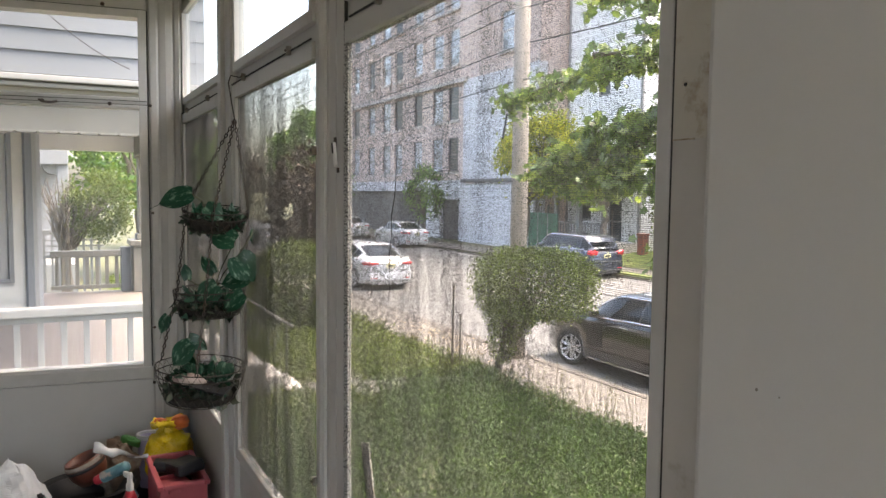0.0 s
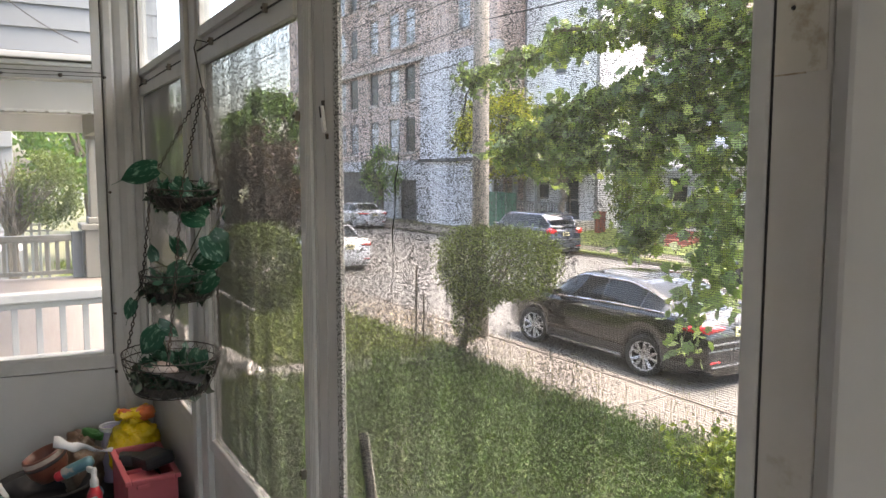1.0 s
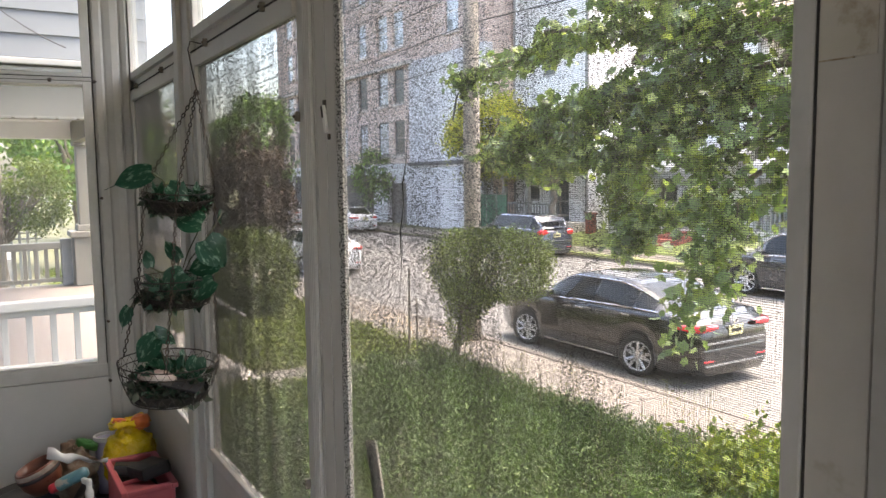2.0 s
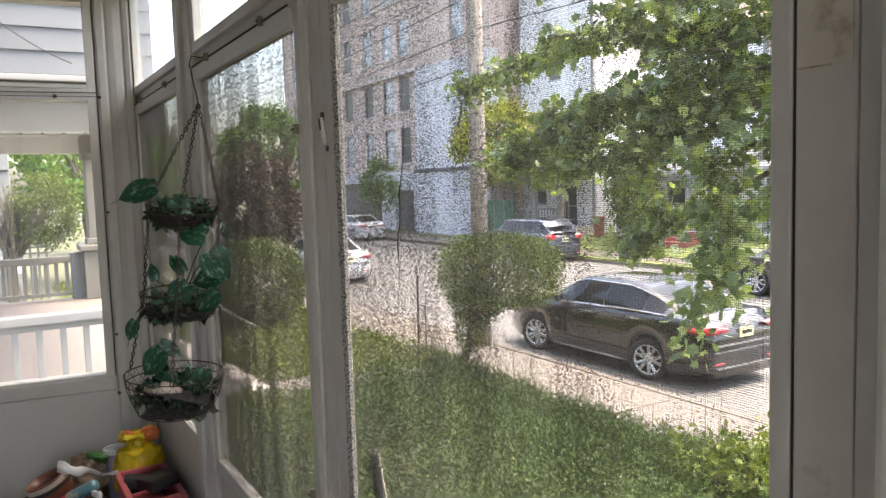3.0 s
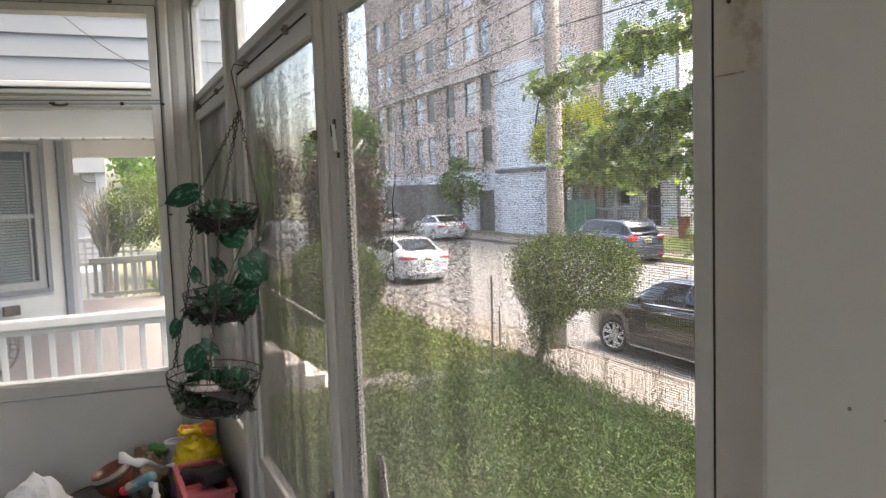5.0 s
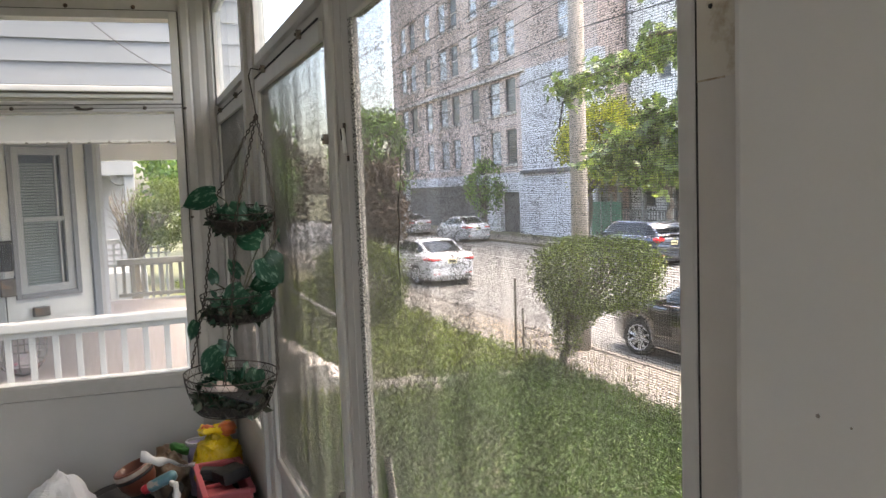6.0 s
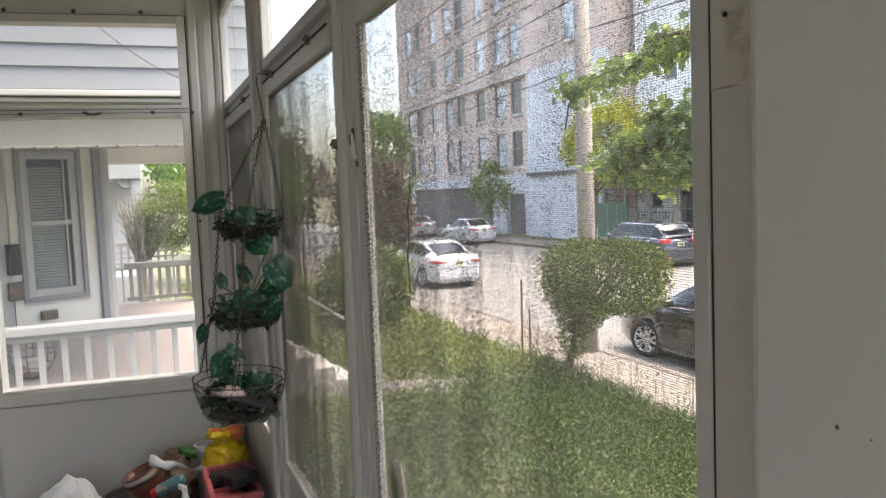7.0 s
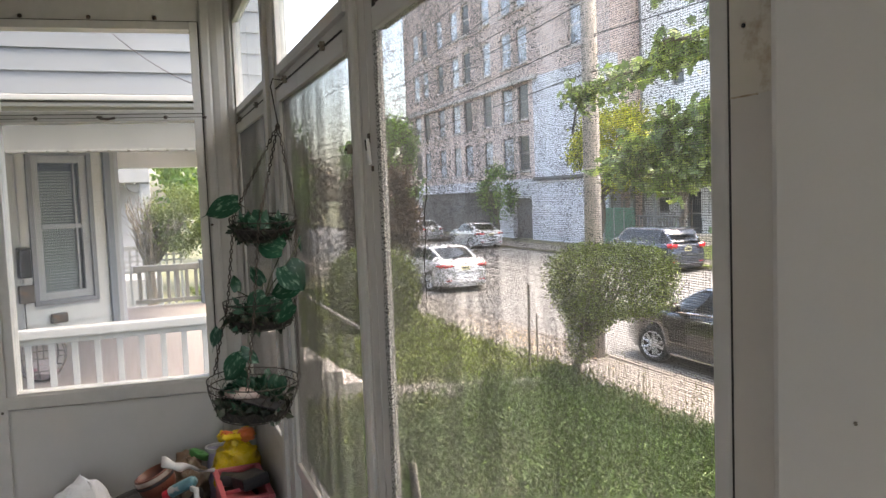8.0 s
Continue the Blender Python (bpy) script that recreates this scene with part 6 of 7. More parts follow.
WHITEBAG = surface("white plastic film", (0.66, 0.66, 0.66), (0.58, 0.58, 0.58), 10, 5, None, rough=0.35, bump=0.3)
BLACKBOX = surface("black plastic case", (0.012, 0.013, 0.017), (0.009, 0.009, 0.011), 20, 5, None, rough=0.6)
TEAL = surface("teal label plastic", (0.10, 0.24, 0.28), (0.08, 0.18, 0.22), 25, 16, (0.36, 0.33, 0.29), (0.56, 0.62), 0.35)
REDCAP = surface("red plastic cap", (0.45, 0.02, 0.035), (0.38, 0.018, 0.03), 12, 5, None, rough=0.35)
LAVENDER = surface("lavender plastic", (0.42, 0.38, 0.52), (0.36, 0.32, 0.45), 10, 5, None, rough=0.4)
GREENTOY = surface("green plastic", (0.04, 0.17, 0.035), (0.03, 0.12, 0.03), 12, 5, None, rough=0.45)
PINKPAPER = surface("pink white paper", (0.46, 0.35, 0.32), (0.38, 0.27, 0.25), 18, 6, (0.54, 0.47, 0.44), (0.5, 0.6), 0.6, bump=0.3)
MOSS = surface("dark moss liner", (0.035, 0.04, 0.025), (0.02, 0.022, 0.015), 50, 8, (0.07, 0.055, 0.04), (0.5, 0.7), 0.9, bump=0.8)
CARD = surface("brown card packaging", (0.17, 0.11, 0.07), (0.10, 0.065, 0.045), 14, 6, (0.25, 0.22, 0.18), (0.52, 0.6), 0.7, bump=0.3)
BAND = surface("pale glazed band", (0.36, 0.31, 0.27), (0.26, 0.22, 0.19), 40, 12, (0.12, 0.09, 0.07), (0.52, 0.64), 0.35, bump=0.1)
DARKWIRE = surface("dark rusted wire", (0.05, 0.042, 0.036), (0.03, 0.025, 0.022), 120, 20, (0.085, 0.05, 0.032), (0.5, 0.7), 0.6, 0.4, 0.1)
LINER = surface("dried fibre basket liner", (0.022, 0.019, 0.015), (0.012, 0.011, 0.009), 60, 14, (0.05, 0.038, 0.03), (0.5, 0.68), 0.9, bump=0.8)
DRYLEAF = leaf_material("dark crumpled leaf", (0.012, 0.028, 0.016), (0.03, 0.05, 0.03), (0.12, 0.13, 0.10), 0.1)
STEM = plain("plastic vine stem", (0.05, 0.055, 0.025), 0.5)


def chain(bm, a, b, pitch=0.0115, r=0.0016):
    """Oval links from a to b, each turned against the last."""
    a, b = Vector(a), Vector(b)
    d = b - a
    n = max(int(d.length / pitch), 1)
    z = d.normalized()
    x = z.cross(Vector((0.3, 1, 0.1))).normalized()
    y = z.cross(x)
    for i in range(n):
        c = a + d * ((i + 0.5) / n)
        s = x if i % 2 else y
        pts = [c + s * (0.0036 * math.cos(q)) + z * (0.0068 * math.sin(q)) for q in (2 * math.pi * k / 8 for k in range(9))]
        tube(bm, pts, r, 4, False)


def pothos_leaf(length, width):
    """A heart-shaped leaf with a fold and a drooping tip, along +x."""
    bm = bmesh.new()
    n = 9
    rows = []
    for i in range(n + 1):
        u = i / n
        w = width * 0.5 * (math.sin(math.pi * min(u * 1.12 + 0.16, 1.0)) ** 0.8) if i < n else 0.0008
        zc = -0.22 * length * u * u
        rows.append([bm.verts.new((u * length - (0.06 * length * abs(v) if u < 0.2 else 0), v * w, zc + 0.22 * w * abs(v) + 0.02 * length * math.sin(6 * u + 3 * v))) for v in (-1, -0.5, 0, 0.5, 1)])
    for a, b in zip(rows, rows[1:]):
        for k in range(4):
            bm.faces.new((a[k], a[k + 1], b[k + 1], b[k]))
    return bm


def wire_tier(thing, c, r, depth, r_low, tilt, seed, lined):
    """One basket of bent wire: two hoops, a base ring, crossed ribs and a liner."""
    rng = np.random.default_rng(seed)
    t = part("basket", bmesh.new(), DARKWIRE, thing, "rusted wire basket tier")
    t.matrix_local = pose(*c, tilt[0], tilt[1], 0)
    def ring(rad, z, wire=0.0016):
        bm = bmesh.new()
        tube(bm, [(rad * math.cos(a), rad * math.sin(a), z) for a in (2 * math.pi * k / 36 for k in range(37))], wire, 5, False)
        return bm
    part("hoop", ring(r, 0.0, 0.0017), DARKWIRE, t)
    part("hoop", ring(r * 0.97, -0.02), DARKWIRE, t)
    part("base_ring", ring(r_low, -depth), DARKWIRE, t)
    bm = bmesh.new()
    n = 26
    for i in range(n):
        for s in (1, -1):
            pts = []
            for k in range(6):
                u = k / 5
                a = 2 * math.pi * i / n + s * 0.5 * u
                rad = r + (r_low - r) * u ** 1.6
                pts.append((rad * math.cos(a), rad * math.sin(a), -depth * u))
            tube(bm, pts, 0.0007, 3, False)
    for i in range(7):
        q = -r_low + 2 * r_low * (i + 0.5) / 7
        h = math.sqrt(max(r_low ** 2 - q * q, 0))
        tube(bm, [(q, -h, -depth), (q, h, -depth)], 0.0009, 3, False)
        tube(bm, [(-h, q, -depth), (h, q, -depth)], 0.0009, 3, False)
    part("wire_mesh", bm, DARKWIRE, t, kind="stuff")
    bm = bmesh.new()
    rings = lathe(bm, ((r_low * 0.1, -depth + 0.004), (r_low * 0.93, -depth + 0.004), (r_low * 0.98, -depth * 0.82), (r_low * 0.90, -depth * 0.70), (r_low * 0.5, -depth * 0.66), (0.0, -depth * 0.64)), 18)
    for ri in rings:
        for v in ri:
            v.co += Vector(rng.normal(size=3) * 0.004)
    part("moss", bm, MOSS, t, "dark dried moss filling")
    if lined:                                               # a torn fibre liner inside the wires
        bm = bmesh.new()
        seg = 40
        rows = []
        for k in range(5):
            row = []
            for i in range(seg):
                a = 2 * math.pi * i / seg
                top = lined * (0.75 + 0.35 * noise.noise((2.2 * math.cos(a), 2.2 * math.sin(a), seed)) )
                z = -depth + 0.003 + (depth * top) * k / 4
                u = -z / depth
                rad = (r + (r_low - r) * max(u, 0) ** 1.6) * 0.965 + rng.normal() * 0.0012
                row.append(bm.verts.new((rad * math.cos(a), rad * math.sin(a), z)))
            rows.append(row)
        for p, q in zip(rows, rows[1:]):
            for i in range(seg):
                bm.faces.new((p[i], p[(i + 1) % seg], q[(i + 1) % seg], q[i]))
        part("liner", bm, LINER, t, "torn dried fibre liner")
    n = 170
    u = rng.uniform(0.45, 0.97, n)
    q = rng.uniform(0, 2 * math.pi, n)
    rad = (r + (r_low - r) * u ** 1.6) * rng.uniform(0.72, 0.95, n)
    p = np.column_stack((rad * np.cos(q), rad * np.sin(q), -depth * u))
    part("dry_leaves", leaf_mesh("dry_leaves", p, rng.uniform(0.018, 0.036, n), OVAL, rng, 0.2, 0.15), DRYLEAF, t, "dark crumpled artificial leaves", kind="stuff")
    n = 230
    p = np.column_stack((rng.uniform(-0.66, 0.66, n) * r_low, rng.uniform(-0.66, 0.66, n) * r_low, rng.uniform(-depth * 0.85, -depth * 0.10, n)))
    part("foliage", leaf_mesh("foliage", p, rng.uniform(0.026, 0.046, n), OVAL, rng, 0.2, 0.2), POTHOS, t, kind="stuff")
    return t


hang = tagged(empty("hanging_basket", (-1.85, -0.03, 1.72)), "three-tier hanging wire basket with artificial variegated pothos", "hanging basket")
hb = Vector((-1.85, -0.03, 1.72))
bm = bmesh.new()
tube(bm, [(-1.900 - hb.x, 0.028, 0.128), (-1.900 - hb.x, 0.0, 0.132), (-1.895 - hb.x, -0.008, 0.11), (-1.875 - hb.x, -0.003, 0.05), (0, 0, 0)], 0.0018, 6)
part("hook", bm, DARKWIRE, hang, "bent wire hook")
TIERS = (((-1.867, -0.083, 1.463), 0.092, 0.055, 0.075, (0, 8)), ((-1.845, -0.108, 1.238), 0.098, 0.072, 0.082, (2, 2)), ((-1.79, -0.142, 1.032), 0.122, 0.098, 0.090, (-2, 3)))
last = [hb] * 3
for i, (c, r, depth, r_low, tilt) in enumerate(TIERS):
    t = wire_tier(hang, Vector(c) - hb, r, depth, r_low, tilt, 60 + i, (0.80, 0.42, 0.32)[i])
    m = pose(*c, tilt[0], tilt[1], 0)
    for k in range(3):
        a = radians((232, 345, 82)[k])
        e = m @ Vector((r * math.cos(a), r * math.sin(a), 0.0))
        bm = bmesh.new()
        chain(bm, last[k] - hb, e - hb)
        part("chain", bm, DARKWIRE, hang, "thin dark steel chain")
        last[k] = e
# large leaves: place of the stalk, length, width, direction as they hang (degrees)
LEAVES = (((-1.880, -0.147, 1.508), 0.114, 0.051, 198), ((-1.786, -0.047, 1.376), 0.086, 0.057, 165), ((-1.821, -0.098, 1.286), 0.069, 0.029, 131),
          ((-1.866, -0.163, 1.265), 0.053, 0.023, 104), ((-1.781, -0.041, 1.335), 0.098, 0.069, 307), ((-1.775, -0.013, 1.276), 0.091, 0.049, 196),
          ((-1.765, -0.100, 1.256), 0.078, 0.052, 220), ((-1.747, -0.033, 1.232), 0.085, 0.044, 220), ((-1.808, 0.015, 1.408), 0.055, 0.022, 270),
          ((-1.869, -0.217, 1.164), 0.064, 0.031, 247), ((-1.770, -0.172, 1.097), 0.089, 0.052, 231), ((-1.803, -0.171, 1.112), 0.072, 0.029, 326),
          ((-1.740, -0.081, 1.043), 0.065, 0.040, 258), ((-1.809, -0.171, 1.053), 0.048, 0.028, 280), ((-1.802, -0.121, 1.474), 0.070, 0.039, 328))
side_way, up_way, face_way = Vector((0.372, 0.927, -0.045)), Vector((-0.055, 0.071, 0.996)), Vector((0.927, -0.368, 0.077))
rng = np.random.default_rng(71)
for at, ln, wd, ang in LEAVES:
    ax = side_way * math.cos(radians(ang)) + up_way * math.sin(radians(ang))
    nz = (face_way + Vector((0, 0, 0.35)) + Vector(rng.normal(size=3) * 0.22)).normalized()
    ay = nz.cross(ax).normalized()
    nz = ax.cross(ay)
    lf = part("leaf", pothos_leaf(ln * 1.12, wd * 1.3), POTHOS, hang, "glossy variegated green leaf", smooth=True)
    lf.matrix_local = Matrix.Translation(Vector(at) - hb) @ Matrix((ax, ay, nz)).transposed().to_4x4()
for pts in (((-1.872, -0.094, 1.440), (-1.876, -0.121, 1.489), (-1.880, -0.147, 1.508)), ((-1.845, -0.108, 1.200), (-1.816, -0.077, 1.303), (-1.786, -0.047, 1.376)), ((-1.845, -0.108, 1.200), (-1.833, -0.103, 1.258), (-1.821, -0.098, 1.286)), ((-1.845, -0.108, 1.200), (-1.856, -0.135, 1.248), (-1.866, -0.163, 1.265)), ((-1.845, -0.108, 1.200), (-1.813, -0.074, 1.283), (-1.781, -0.041, 1.335)), ((-1.845, -0.108, 1.200), (-1.857, -0.162, 1.197), (-1.869, -0.217, 1.164)), ((-1.790, -0.142, 0.970), (-1.780, -0.157, 1.049), (-1.770, -0.172, 1.097)), ((-1.790, -0.142, 0.970), (-1.797, -0.157, 1.056), (-1.803, -0.171, 1.112)), ((-1.790, -0.142, 0.970), (-1.765, -0.112, 1.021), (-1.740, -0.081, 1.043)), ((-1.781, -0.041, 1.335), (-1.784, -0.013, 1.372), (-1.808, 0.015, 1.408))):
    bm = bmesh.new()
    tube(bm, [Vector(p) - hb for p in pts], 0.0018, 5)
    part("vine", bm, STEM, hang)
lump = bmesh.new()
rings = lathe(lump, ((0.0, -0.018), (0.035, -0.014), (0.055, 0.0), (0.05, 0.014), (0.02, 0.024), (0.0, 0.025)), 16, None, (1.15, 0.6))
for ri in rings:
    for v in ri:
        v.co += noise.noise_vector(v.co * 40) * 0.008
lp = part("paper_wad", lump, PINKPAPER, hang, "crumpled pinkish paper", smooth=True)
lp.matrix_local = pose(-1.765 - hb.x, -0.175 - hb.y, 0.998 - hb.z, 0, 6, 60) @ Matrix.Scale(0.8, 4)
dish = part("dish", boxes([((-0.05, -0.028, -0.003), (0.05, 0.028, 0.003))], 0.002), BLACKBOX, hang, "dark plastic tray")
dish.matrix_local = pose(-1.72 - hb.x, -0.13 - hb.y, 0.985 - hb.z, 8, 12, 55)


# ---- clutter in the corner ----
def crumple(profile, amount, freq, seed, segments=64, squash=(1, 1)):
    """A soft crumpled bag or wad from a turned profile."""
    bm = bmesh.new()
    prof = []
    for (r0, z0), (r1, z1) in zip(profile, profile[1:]):
        prof += [(r0 + (r1 - r0) * k / 7, z0 + (z1 - z0) * k / 7) for k in range(7)]
    prof.append(profile[-1])
    rings = lathe(bm, prof, segments, None, squash)
    off = Vector((seed * 3.1, seed * 1.7, 0))
    for ri in rings:
        for v in ri:
            d = noise.noise_vector(v.co * freq + off) * amount + noise.noise_vector(v.co * freq * 2.7 + off) * amount * 0.4
            ridge = abs(noise.noise(v.co * freq * 1.4 + off * 2)) * amount * 0.9
            fine = noise.noise_vector(v.co * freq * 5.3 + off) * amount * 0.22
            v.co += d + fine + v.co.normalized() * ridge
    return bm


def thing_at(name, at, label, category, turn=0.0):
    return tagged(empty(name, at, turn), label, category)


bench = part("storage_crate", boxes([((-3.02, -0.62, 0.0), (-2.28, -0.06, 0.26)), ((-3.03, -0.63, 0.26), (-2.27, -0.05, 0.29))], 0.015), BLACKPLASTIC, None, "dark plastic storage crate under the clutter")
tagged(bench, category="crate")
b = thing_at("yellow_bag", (-2.83, -0.10, 0.29), "knotted yellow plastic bag with orange wrapping inside", "plastic bag")
part("sack", crumple(((0.0, 0.0), (0.07, 0.005), (0.088, 0.10), (0.090, 0.17), (0.074, 0.225), (0.030, 0.250)), 0.015, 22, 1), YELLOWBAG, b, smooth=True)
part("knot", crumple(((0.028, 0.238), (0.032, 0.256), (0.066, 0.285), (0.052, 0.300), (0.0, 0.275)), 0.018, 26, 2, 44, (0.75, 1.15)), YELLOWBAG, b, smooth=True)
o = part("wrapping", crumple(((0.0, -0.035), (0.035, -0.02), (0.042, 0.0), (0.03, 0.028), (0.0, 0.035)), 0.008, 20, 3, 24), ORANGE, b, "orange-red wrapping", smooth=True)
o.matrix_local = pose(0.015, 0.04, 0.288) @ Matrix.Scale(0.8, 4)
o = part("wrapping", crumple(((0.0, -0.025), (0.03, -0.015), (0.032, 0.0), (0.02, 0.02), (0.0, 0.025)), 0.008, 20, 4, 20), ORANGE, b, smooth=True)
o.matrix_local = pose(0.005, -0.035, 0.292) @ Matrix.Scale(0.75, 4)
t = thing_at("plastic_tub", (-2.93, -0.17, 0.29), "tall lavender plastic tub with a white rim", "tub")
bm = bmesh.new()
lathe(bm, ((0.0, 0.0), (0.035, 0.0), (0.042, 0.21), (0.039, 0.21), (0.033, 0.01), (0.0, 0.01)), 24)
part("body", bm, LAVENDER, t, smooth=True)
bm = bmesh.new()
lathe(bm, ((0.038, 0.205), (0.045, 0.205), (0.046, 0.222), (0.038, 0.222)), 24)
part("rim", bm, WHITEBAG, t)
p = thing_at("planter_box", (-2.545, -0.112, 0.29), "pink-red plastic planter box holding dark cases", "planter", 1)
p.matrix_world = p.matrix_world @ Matrix.Diagonal((1, 0.85, 1, 1))
part("base", boxes([((-0.16, -0.085, 0.0), (0.16, 0.085, 0.012))], 0.003), PINK, p)
for lo, hi in (((-0.17, -0.095, 0.0), (-0.155, 0.095, 0.19)), ((0.155, -0.095, 0.0), (0.17, 0.095, 0.19)), ((-0.155, -0.095, 0.0), (0.155, -0.08, 0.19)), ((-0.155, 0.08, 0.0), (0.155, 0.095, 0.19))):
    part("side", boxes([(lo, hi)], 0.004), PINK, p)
part("lip", boxes([((-0.18, -0.105, 0.178), (0.18, -0.081, 0.196)), ((-0.18, 0.081, 0.178), (0.18, 0.105, 0.196)), ((-0.18, -0.081, 0.178), (-0.156, 0.081, 0.196)), ((0.156, -0.081, 0.178), (0.18, 0.081, 0.196))], 0.005), PINK, p)
for nm, at, turn, size in (("black_case", (-2.53, -0.085, 0.492), (8, -10, 12), (0.075, 0.05, 0.022)), ("black_case", (-2.62, -0.13, 0.470), (-8, 8, 80), (0.055, 0.04, 0.02))):
    k = thing_at(nm, at, "black plastic case lying in the planter", "case")
    k.matrix_world = pose(*at, *turn)
    part("shell", boxes([((-size[0], -size[1], -size[2]), (size[0], size[1], size[2]))], 0.010), BLACKBOX, k)
    part("seam", boxes([((-size[0] - 0.0006, -size[1] - 0.0006, -0.001), (size[0] + 0.0006, size[1] + 0.0006, 0.001))]), SEAM, k)
k = thing_at("pink_tray", (-2.44, -0.125, 0.463), "pink plastic tray in the planter", "tray", 12)
part("shell", boxes([((-0.065, -0.05, -0.012), (0.065, 0.05, 0.0)), ((-0.065, -0.05, 0.0), (-0.059, 0.05, 0.014)), ((0.059, -0.05, 0.0), (0.065, 0.05, 0.014))], 0.003), PINK, k)
part("planter_fill", boxes([((-2.69, -0.175, 0.305), (-2.40, -0.05, 0.43))], 0.02), MOSS, None, "dark soil in the planter")
tagged(bpy.data.objects["planter_fill"], category="soil")
k = thing_at("terracotta_pot", (-2.72, -0.425, 0.40), "glazed terracotta pot with pale and black bands", "pot")
k.matrix_world = Matrix.Translation((-2.79, -0.385, 0.398)) @ Matrix.Rotation(radians(-24), 4, Vector((-0.929, 0.369, 0.0))) @ pose(0, 0, 0, 0, 8, 0) @ Matrix.Scale(0.70, 4)
bm = bmesh.new()
lathe(bm, ((0.0, 0.0), (0.07, 0.0), (0.098, 0.05), (0.105, 0.09), (0.098, 0.14), (0.09, 0.14), (0.095, 0.09), (0.065, 0.02), (0.0, 0.02)), 32)
part("body", bm, TERRA, k, smooth=True)
for z0, z1, mt in ((0.108, 0.132, BAND), (0.088, 0.106, BLACKBOX)):
    bm = bmesh.new()
    lathe(bm, ((0.1045 if z0 < 0.1 else 0.102, z0), (0.108 if z0 < 0.1 else 0.105, (z0 + z1) / 2), (0.1035 if z0 < 0.1 else 0.1, z1)), 32)
    part("band", bm, mt, k, smooth=True)
k = thing_at("black_tub", (-2.78, -0.41, 0.29), "shallow black plastic tub under the pots", "tub")
bm = bmesh.new()
lathe(bm, ((0.0, 0.0), (0.12, 0.0), (0.165, 0.085), (0.172, 0.09), (0.172, 0.098), (0.155, 0.095), (0.115, 0.012), (0.0, 0.012)), 36)
part("body", bm, BLACKPLASTIC, k, smooth=True)
bm = bmesh.new()
lathe(bm, ((0.118, 0.02), (0.150, 0.085), (0.146, 0.086), (0.112, 0.02)), 36)
part("liner", bm, BLACKBOX, k, smooth=True)
k = thing_at("aerosol_can", (-2.60, -0.32, 0.45), "teal aerosol can with a red cap lying askew", "can")
k.matrix_world = Matrix.Translation((-2.62, -0.315, 0.477)) @ Vector((0.40, 0.75, 0.42)).to_track_quat("Z", "Y").to_matrix().to_4x4() @ Matrix.Scale(0.70, 4)
bm = bmesh.new()
lathe(bm, ((0.0, -0.08), (0.028, -0.08), (0.030, -0.075), (0.030, 0.06), (0.022, 0.075), (0.0, 0.078)), 24)
part("body", bm, TEAL, k, smooth=True)
bm = bmesh.new()
lathe(bm, ((0.0, -0.125), (0.020, -0.124), (0.024, -0.118), (0.025, -0.078), (0.0, -0.078)), 20)
part("cap", bm, REDCAP, k, smooth=True)
k = thing_at("garden_twine", (-2.60, -0.40, 0.40), "thin teal twine looped over the tub", "twine")
bm = bmesh.new()
tube(bm, [(0.13 * math.cos(q) + 0.03 * q, 0.12 * math.sin(q) + 0.02 * q, 0.008 * math.sin(3 * q)) for q in np.linspace(-1.6, 2.4, 26)], 0.004, 6)
part("strand", bm, TEAL, k, smooth=True)
k = thing_at("spray_bottle", (-2.53, -0.275, 0.31), "red spray bottle with a white nozzle", "spray bottle", 25)
k.scale = (0.82, 0.82, 0.86)
bm = bmesh.new()
lathe(bm, ((0.0, 0.0), (0.028, 0.0), (0.030, 0.01), (0.030, 0.11), (0.014, 0.145), (0.0, 0.145)), 20)
part("body", bm, REDCAP, k, smooth=True)
bm = bmesh.new()
lathe(bm, ((0.016, 0.14), (0.018, 0.165), (0.012, 0.175), (0.010, 0.215), (0.0, 0.218)), 16)
box(bm, (-0.045, -0.008, 0.192), (0.012, 0.008, 0.214), 0.004)
part("nozzle", bm, WHITEBAG, k, smooth=True)
k = thing_at("plastic_strap", (-2.70, -0.285, 0.505), "twisted white plastic strap lying over the pots", "strap")
bm = bmesh.new()
prev = None
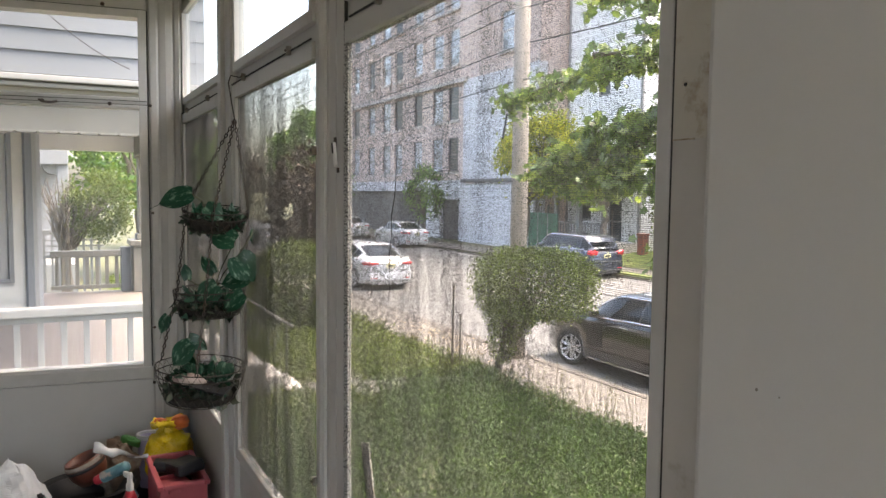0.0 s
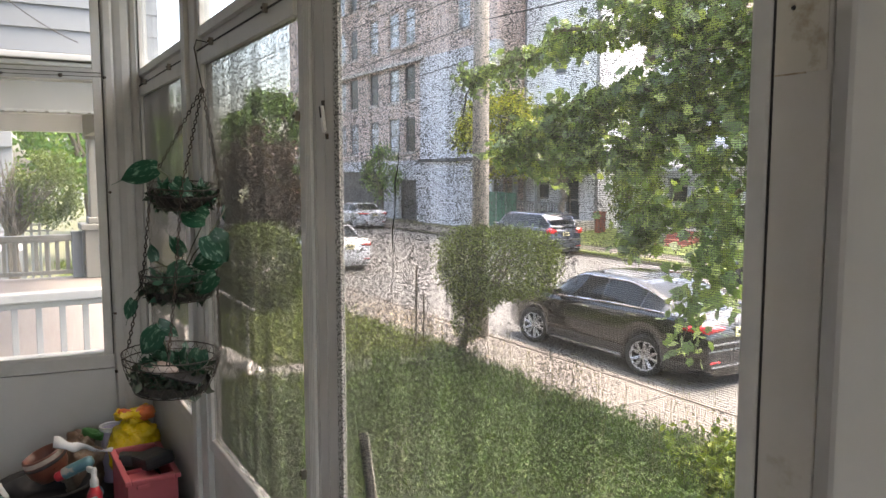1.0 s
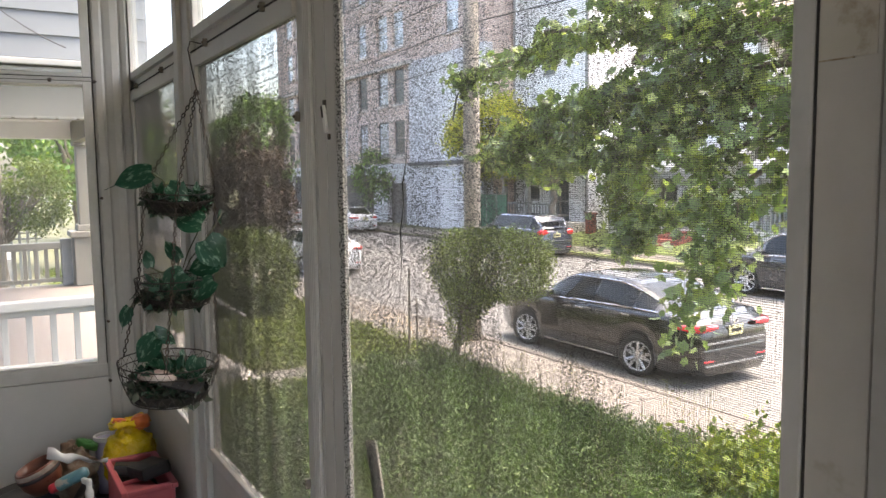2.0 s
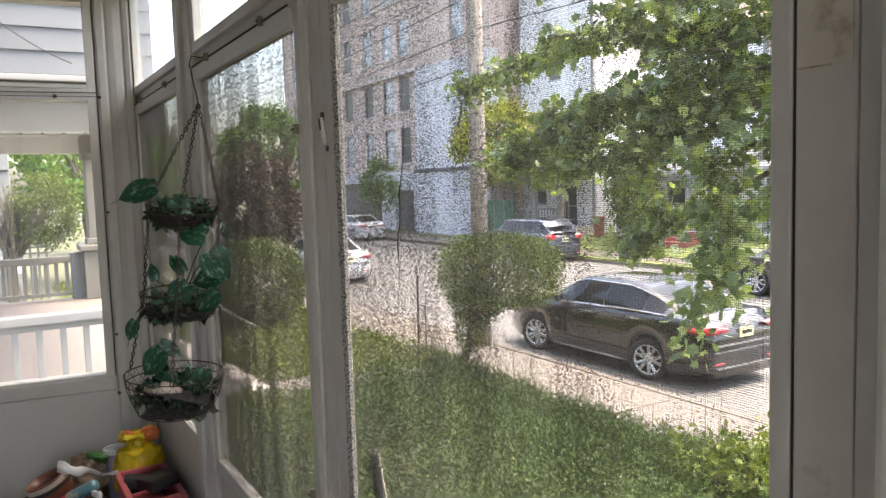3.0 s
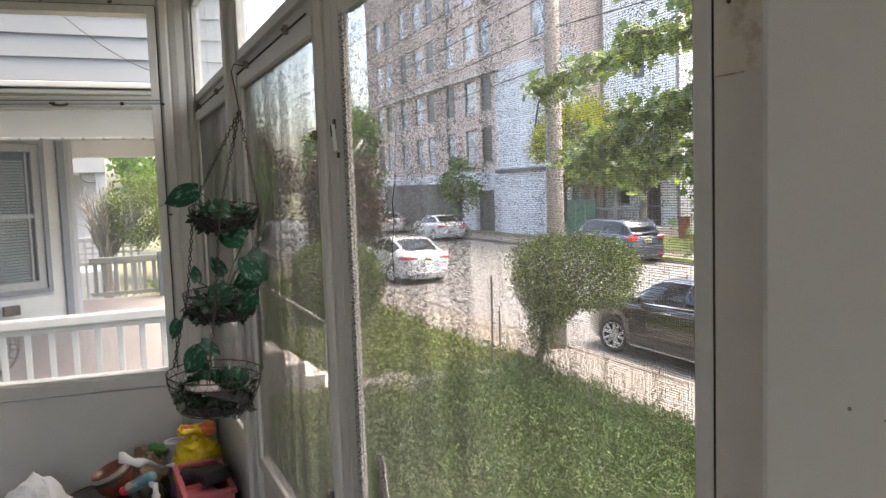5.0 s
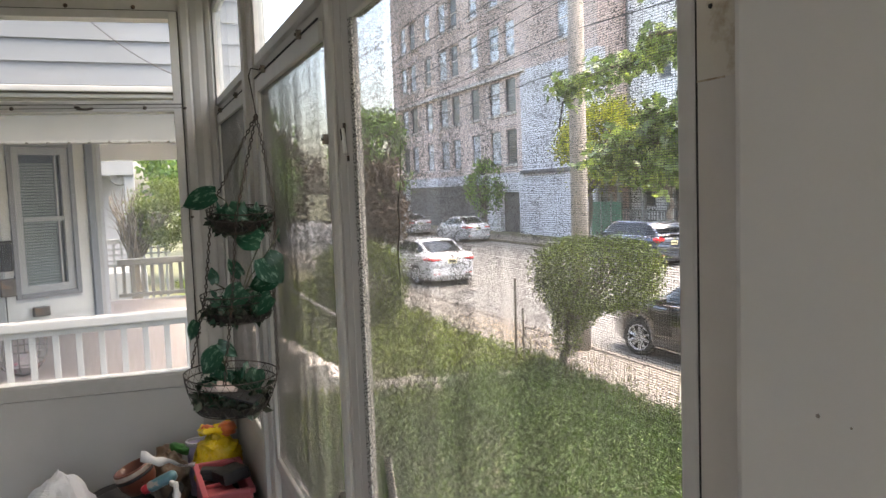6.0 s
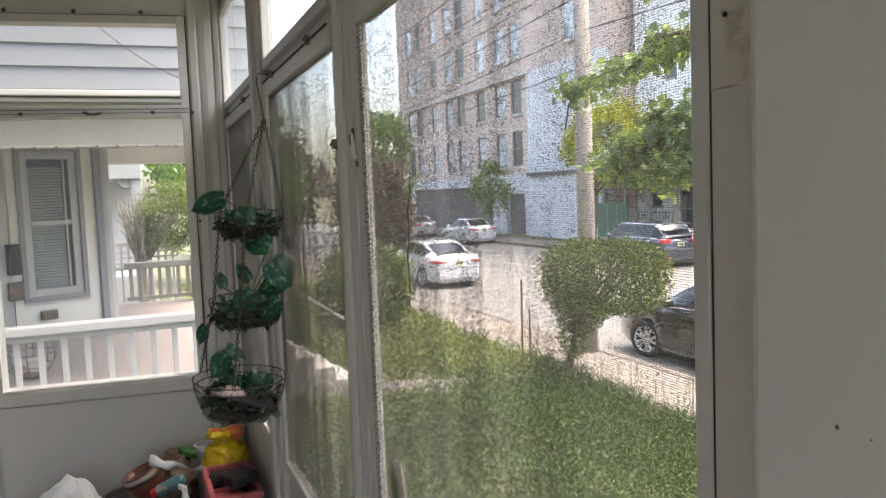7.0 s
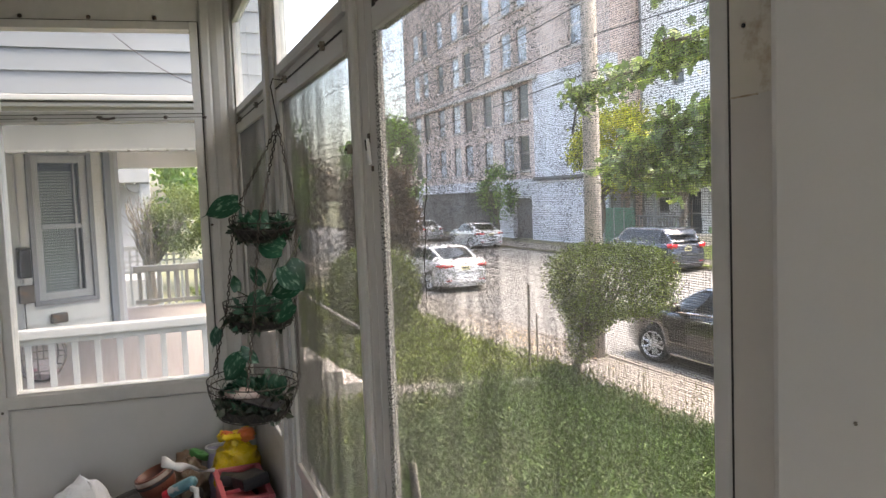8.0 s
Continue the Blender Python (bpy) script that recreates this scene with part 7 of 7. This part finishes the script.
for i in range(33):
    u = i / 32
    c = Vector((0.05 * u + 0.008 * math.sin(9 * u), -0.10 + 0.185 * u, 0.048 * (1 - u) ** 1.5 + 0.004 * math.sin(15 * u)))
    tw = 1.45 + 0.5 * math.sin(7 * u) - 0.9 * u
    s = Vector((0.5 * math.cos(tw), 0.15, math.sin(tw))).normalized() * (0.019 - 0.012 * u + 0.003 * math.sin(21 * u))
    q = [bm.verts.new(c + s), bm.verts.new(c - s), bm.verts.new(c - s + Vector((0.003, 0, 0.003))), bm.verts.new(c + s + Vector((0.003, 0, 0.003)))]
    if prev:
        for j in range(4):
            bm.faces.new((prev[j], prev[(j + 1) % 4], q[(j + 1) % 4], q[j]))
    prev = q
part("strip", bm, WHITEBAG, k, smooth=True)
k = thing_at("cardboard_wad", (-2.92, -0.29, 0.29), "crumpled brown and green packaging behind the pots", "packaging")
part("wad", crumple(((0.0, 0.0), (0.07, 0.0), (0.085, 0.10), (0.06, 0.18), (0.0, 0.20)), 0.03, 14, 7, 48), CARD, k, smooth=True)
g = part("green_wrap", crumple(((0.0, -0.02), (0.05, -0.01), (0.045, 0.02), (0.0, 0.03)), 0.015, 18, 8, 24, (1.3, 0.6)), GREENTOY, k, "green plastic wrap", smooth=True)
g.matrix_local = pose(0.0, 0.05, 0.20, 0, 15, 40) @ Matrix.Scale(0.75, 4)
k = thing_at("white_bag", (-2.80, -0.67, 0.0), "crumpled white plastic shopping bag", "plastic bag")
part("sack", crumple(((0.0, 0.0), (0.15, 0.0), (0.165, 0.2), (0.15, 0.32), (0.115, 0.40), (0.085, 0.44), (0.045, 0.485), (0.0, 0.53)), 0.020, 9, 9, 22, (0.8, 1.0)), WHITEBAG, k)
k = thing_at("white_box", (-2.24, -0.02, 0.29), "white cardboard box beside the planter", "box", 5)
part("body", boxes([((-0.09, -0.05, 0.0), (0.06, 0.005, 0.12))], 0.004), WHITEBAG, k)
k = thing_at("red_pouch", (-2.70, -0.80, 0.0), "red pouch beside the white bag", "pouch")
part("body", crumple(((0.0, 0.0), (0.08, 0.0), (0.09, 0.2), (0.07, 0.38), (0.0, 0.41)), 0.015, 12, 12, 30), REDCAP, k, smooth=True)
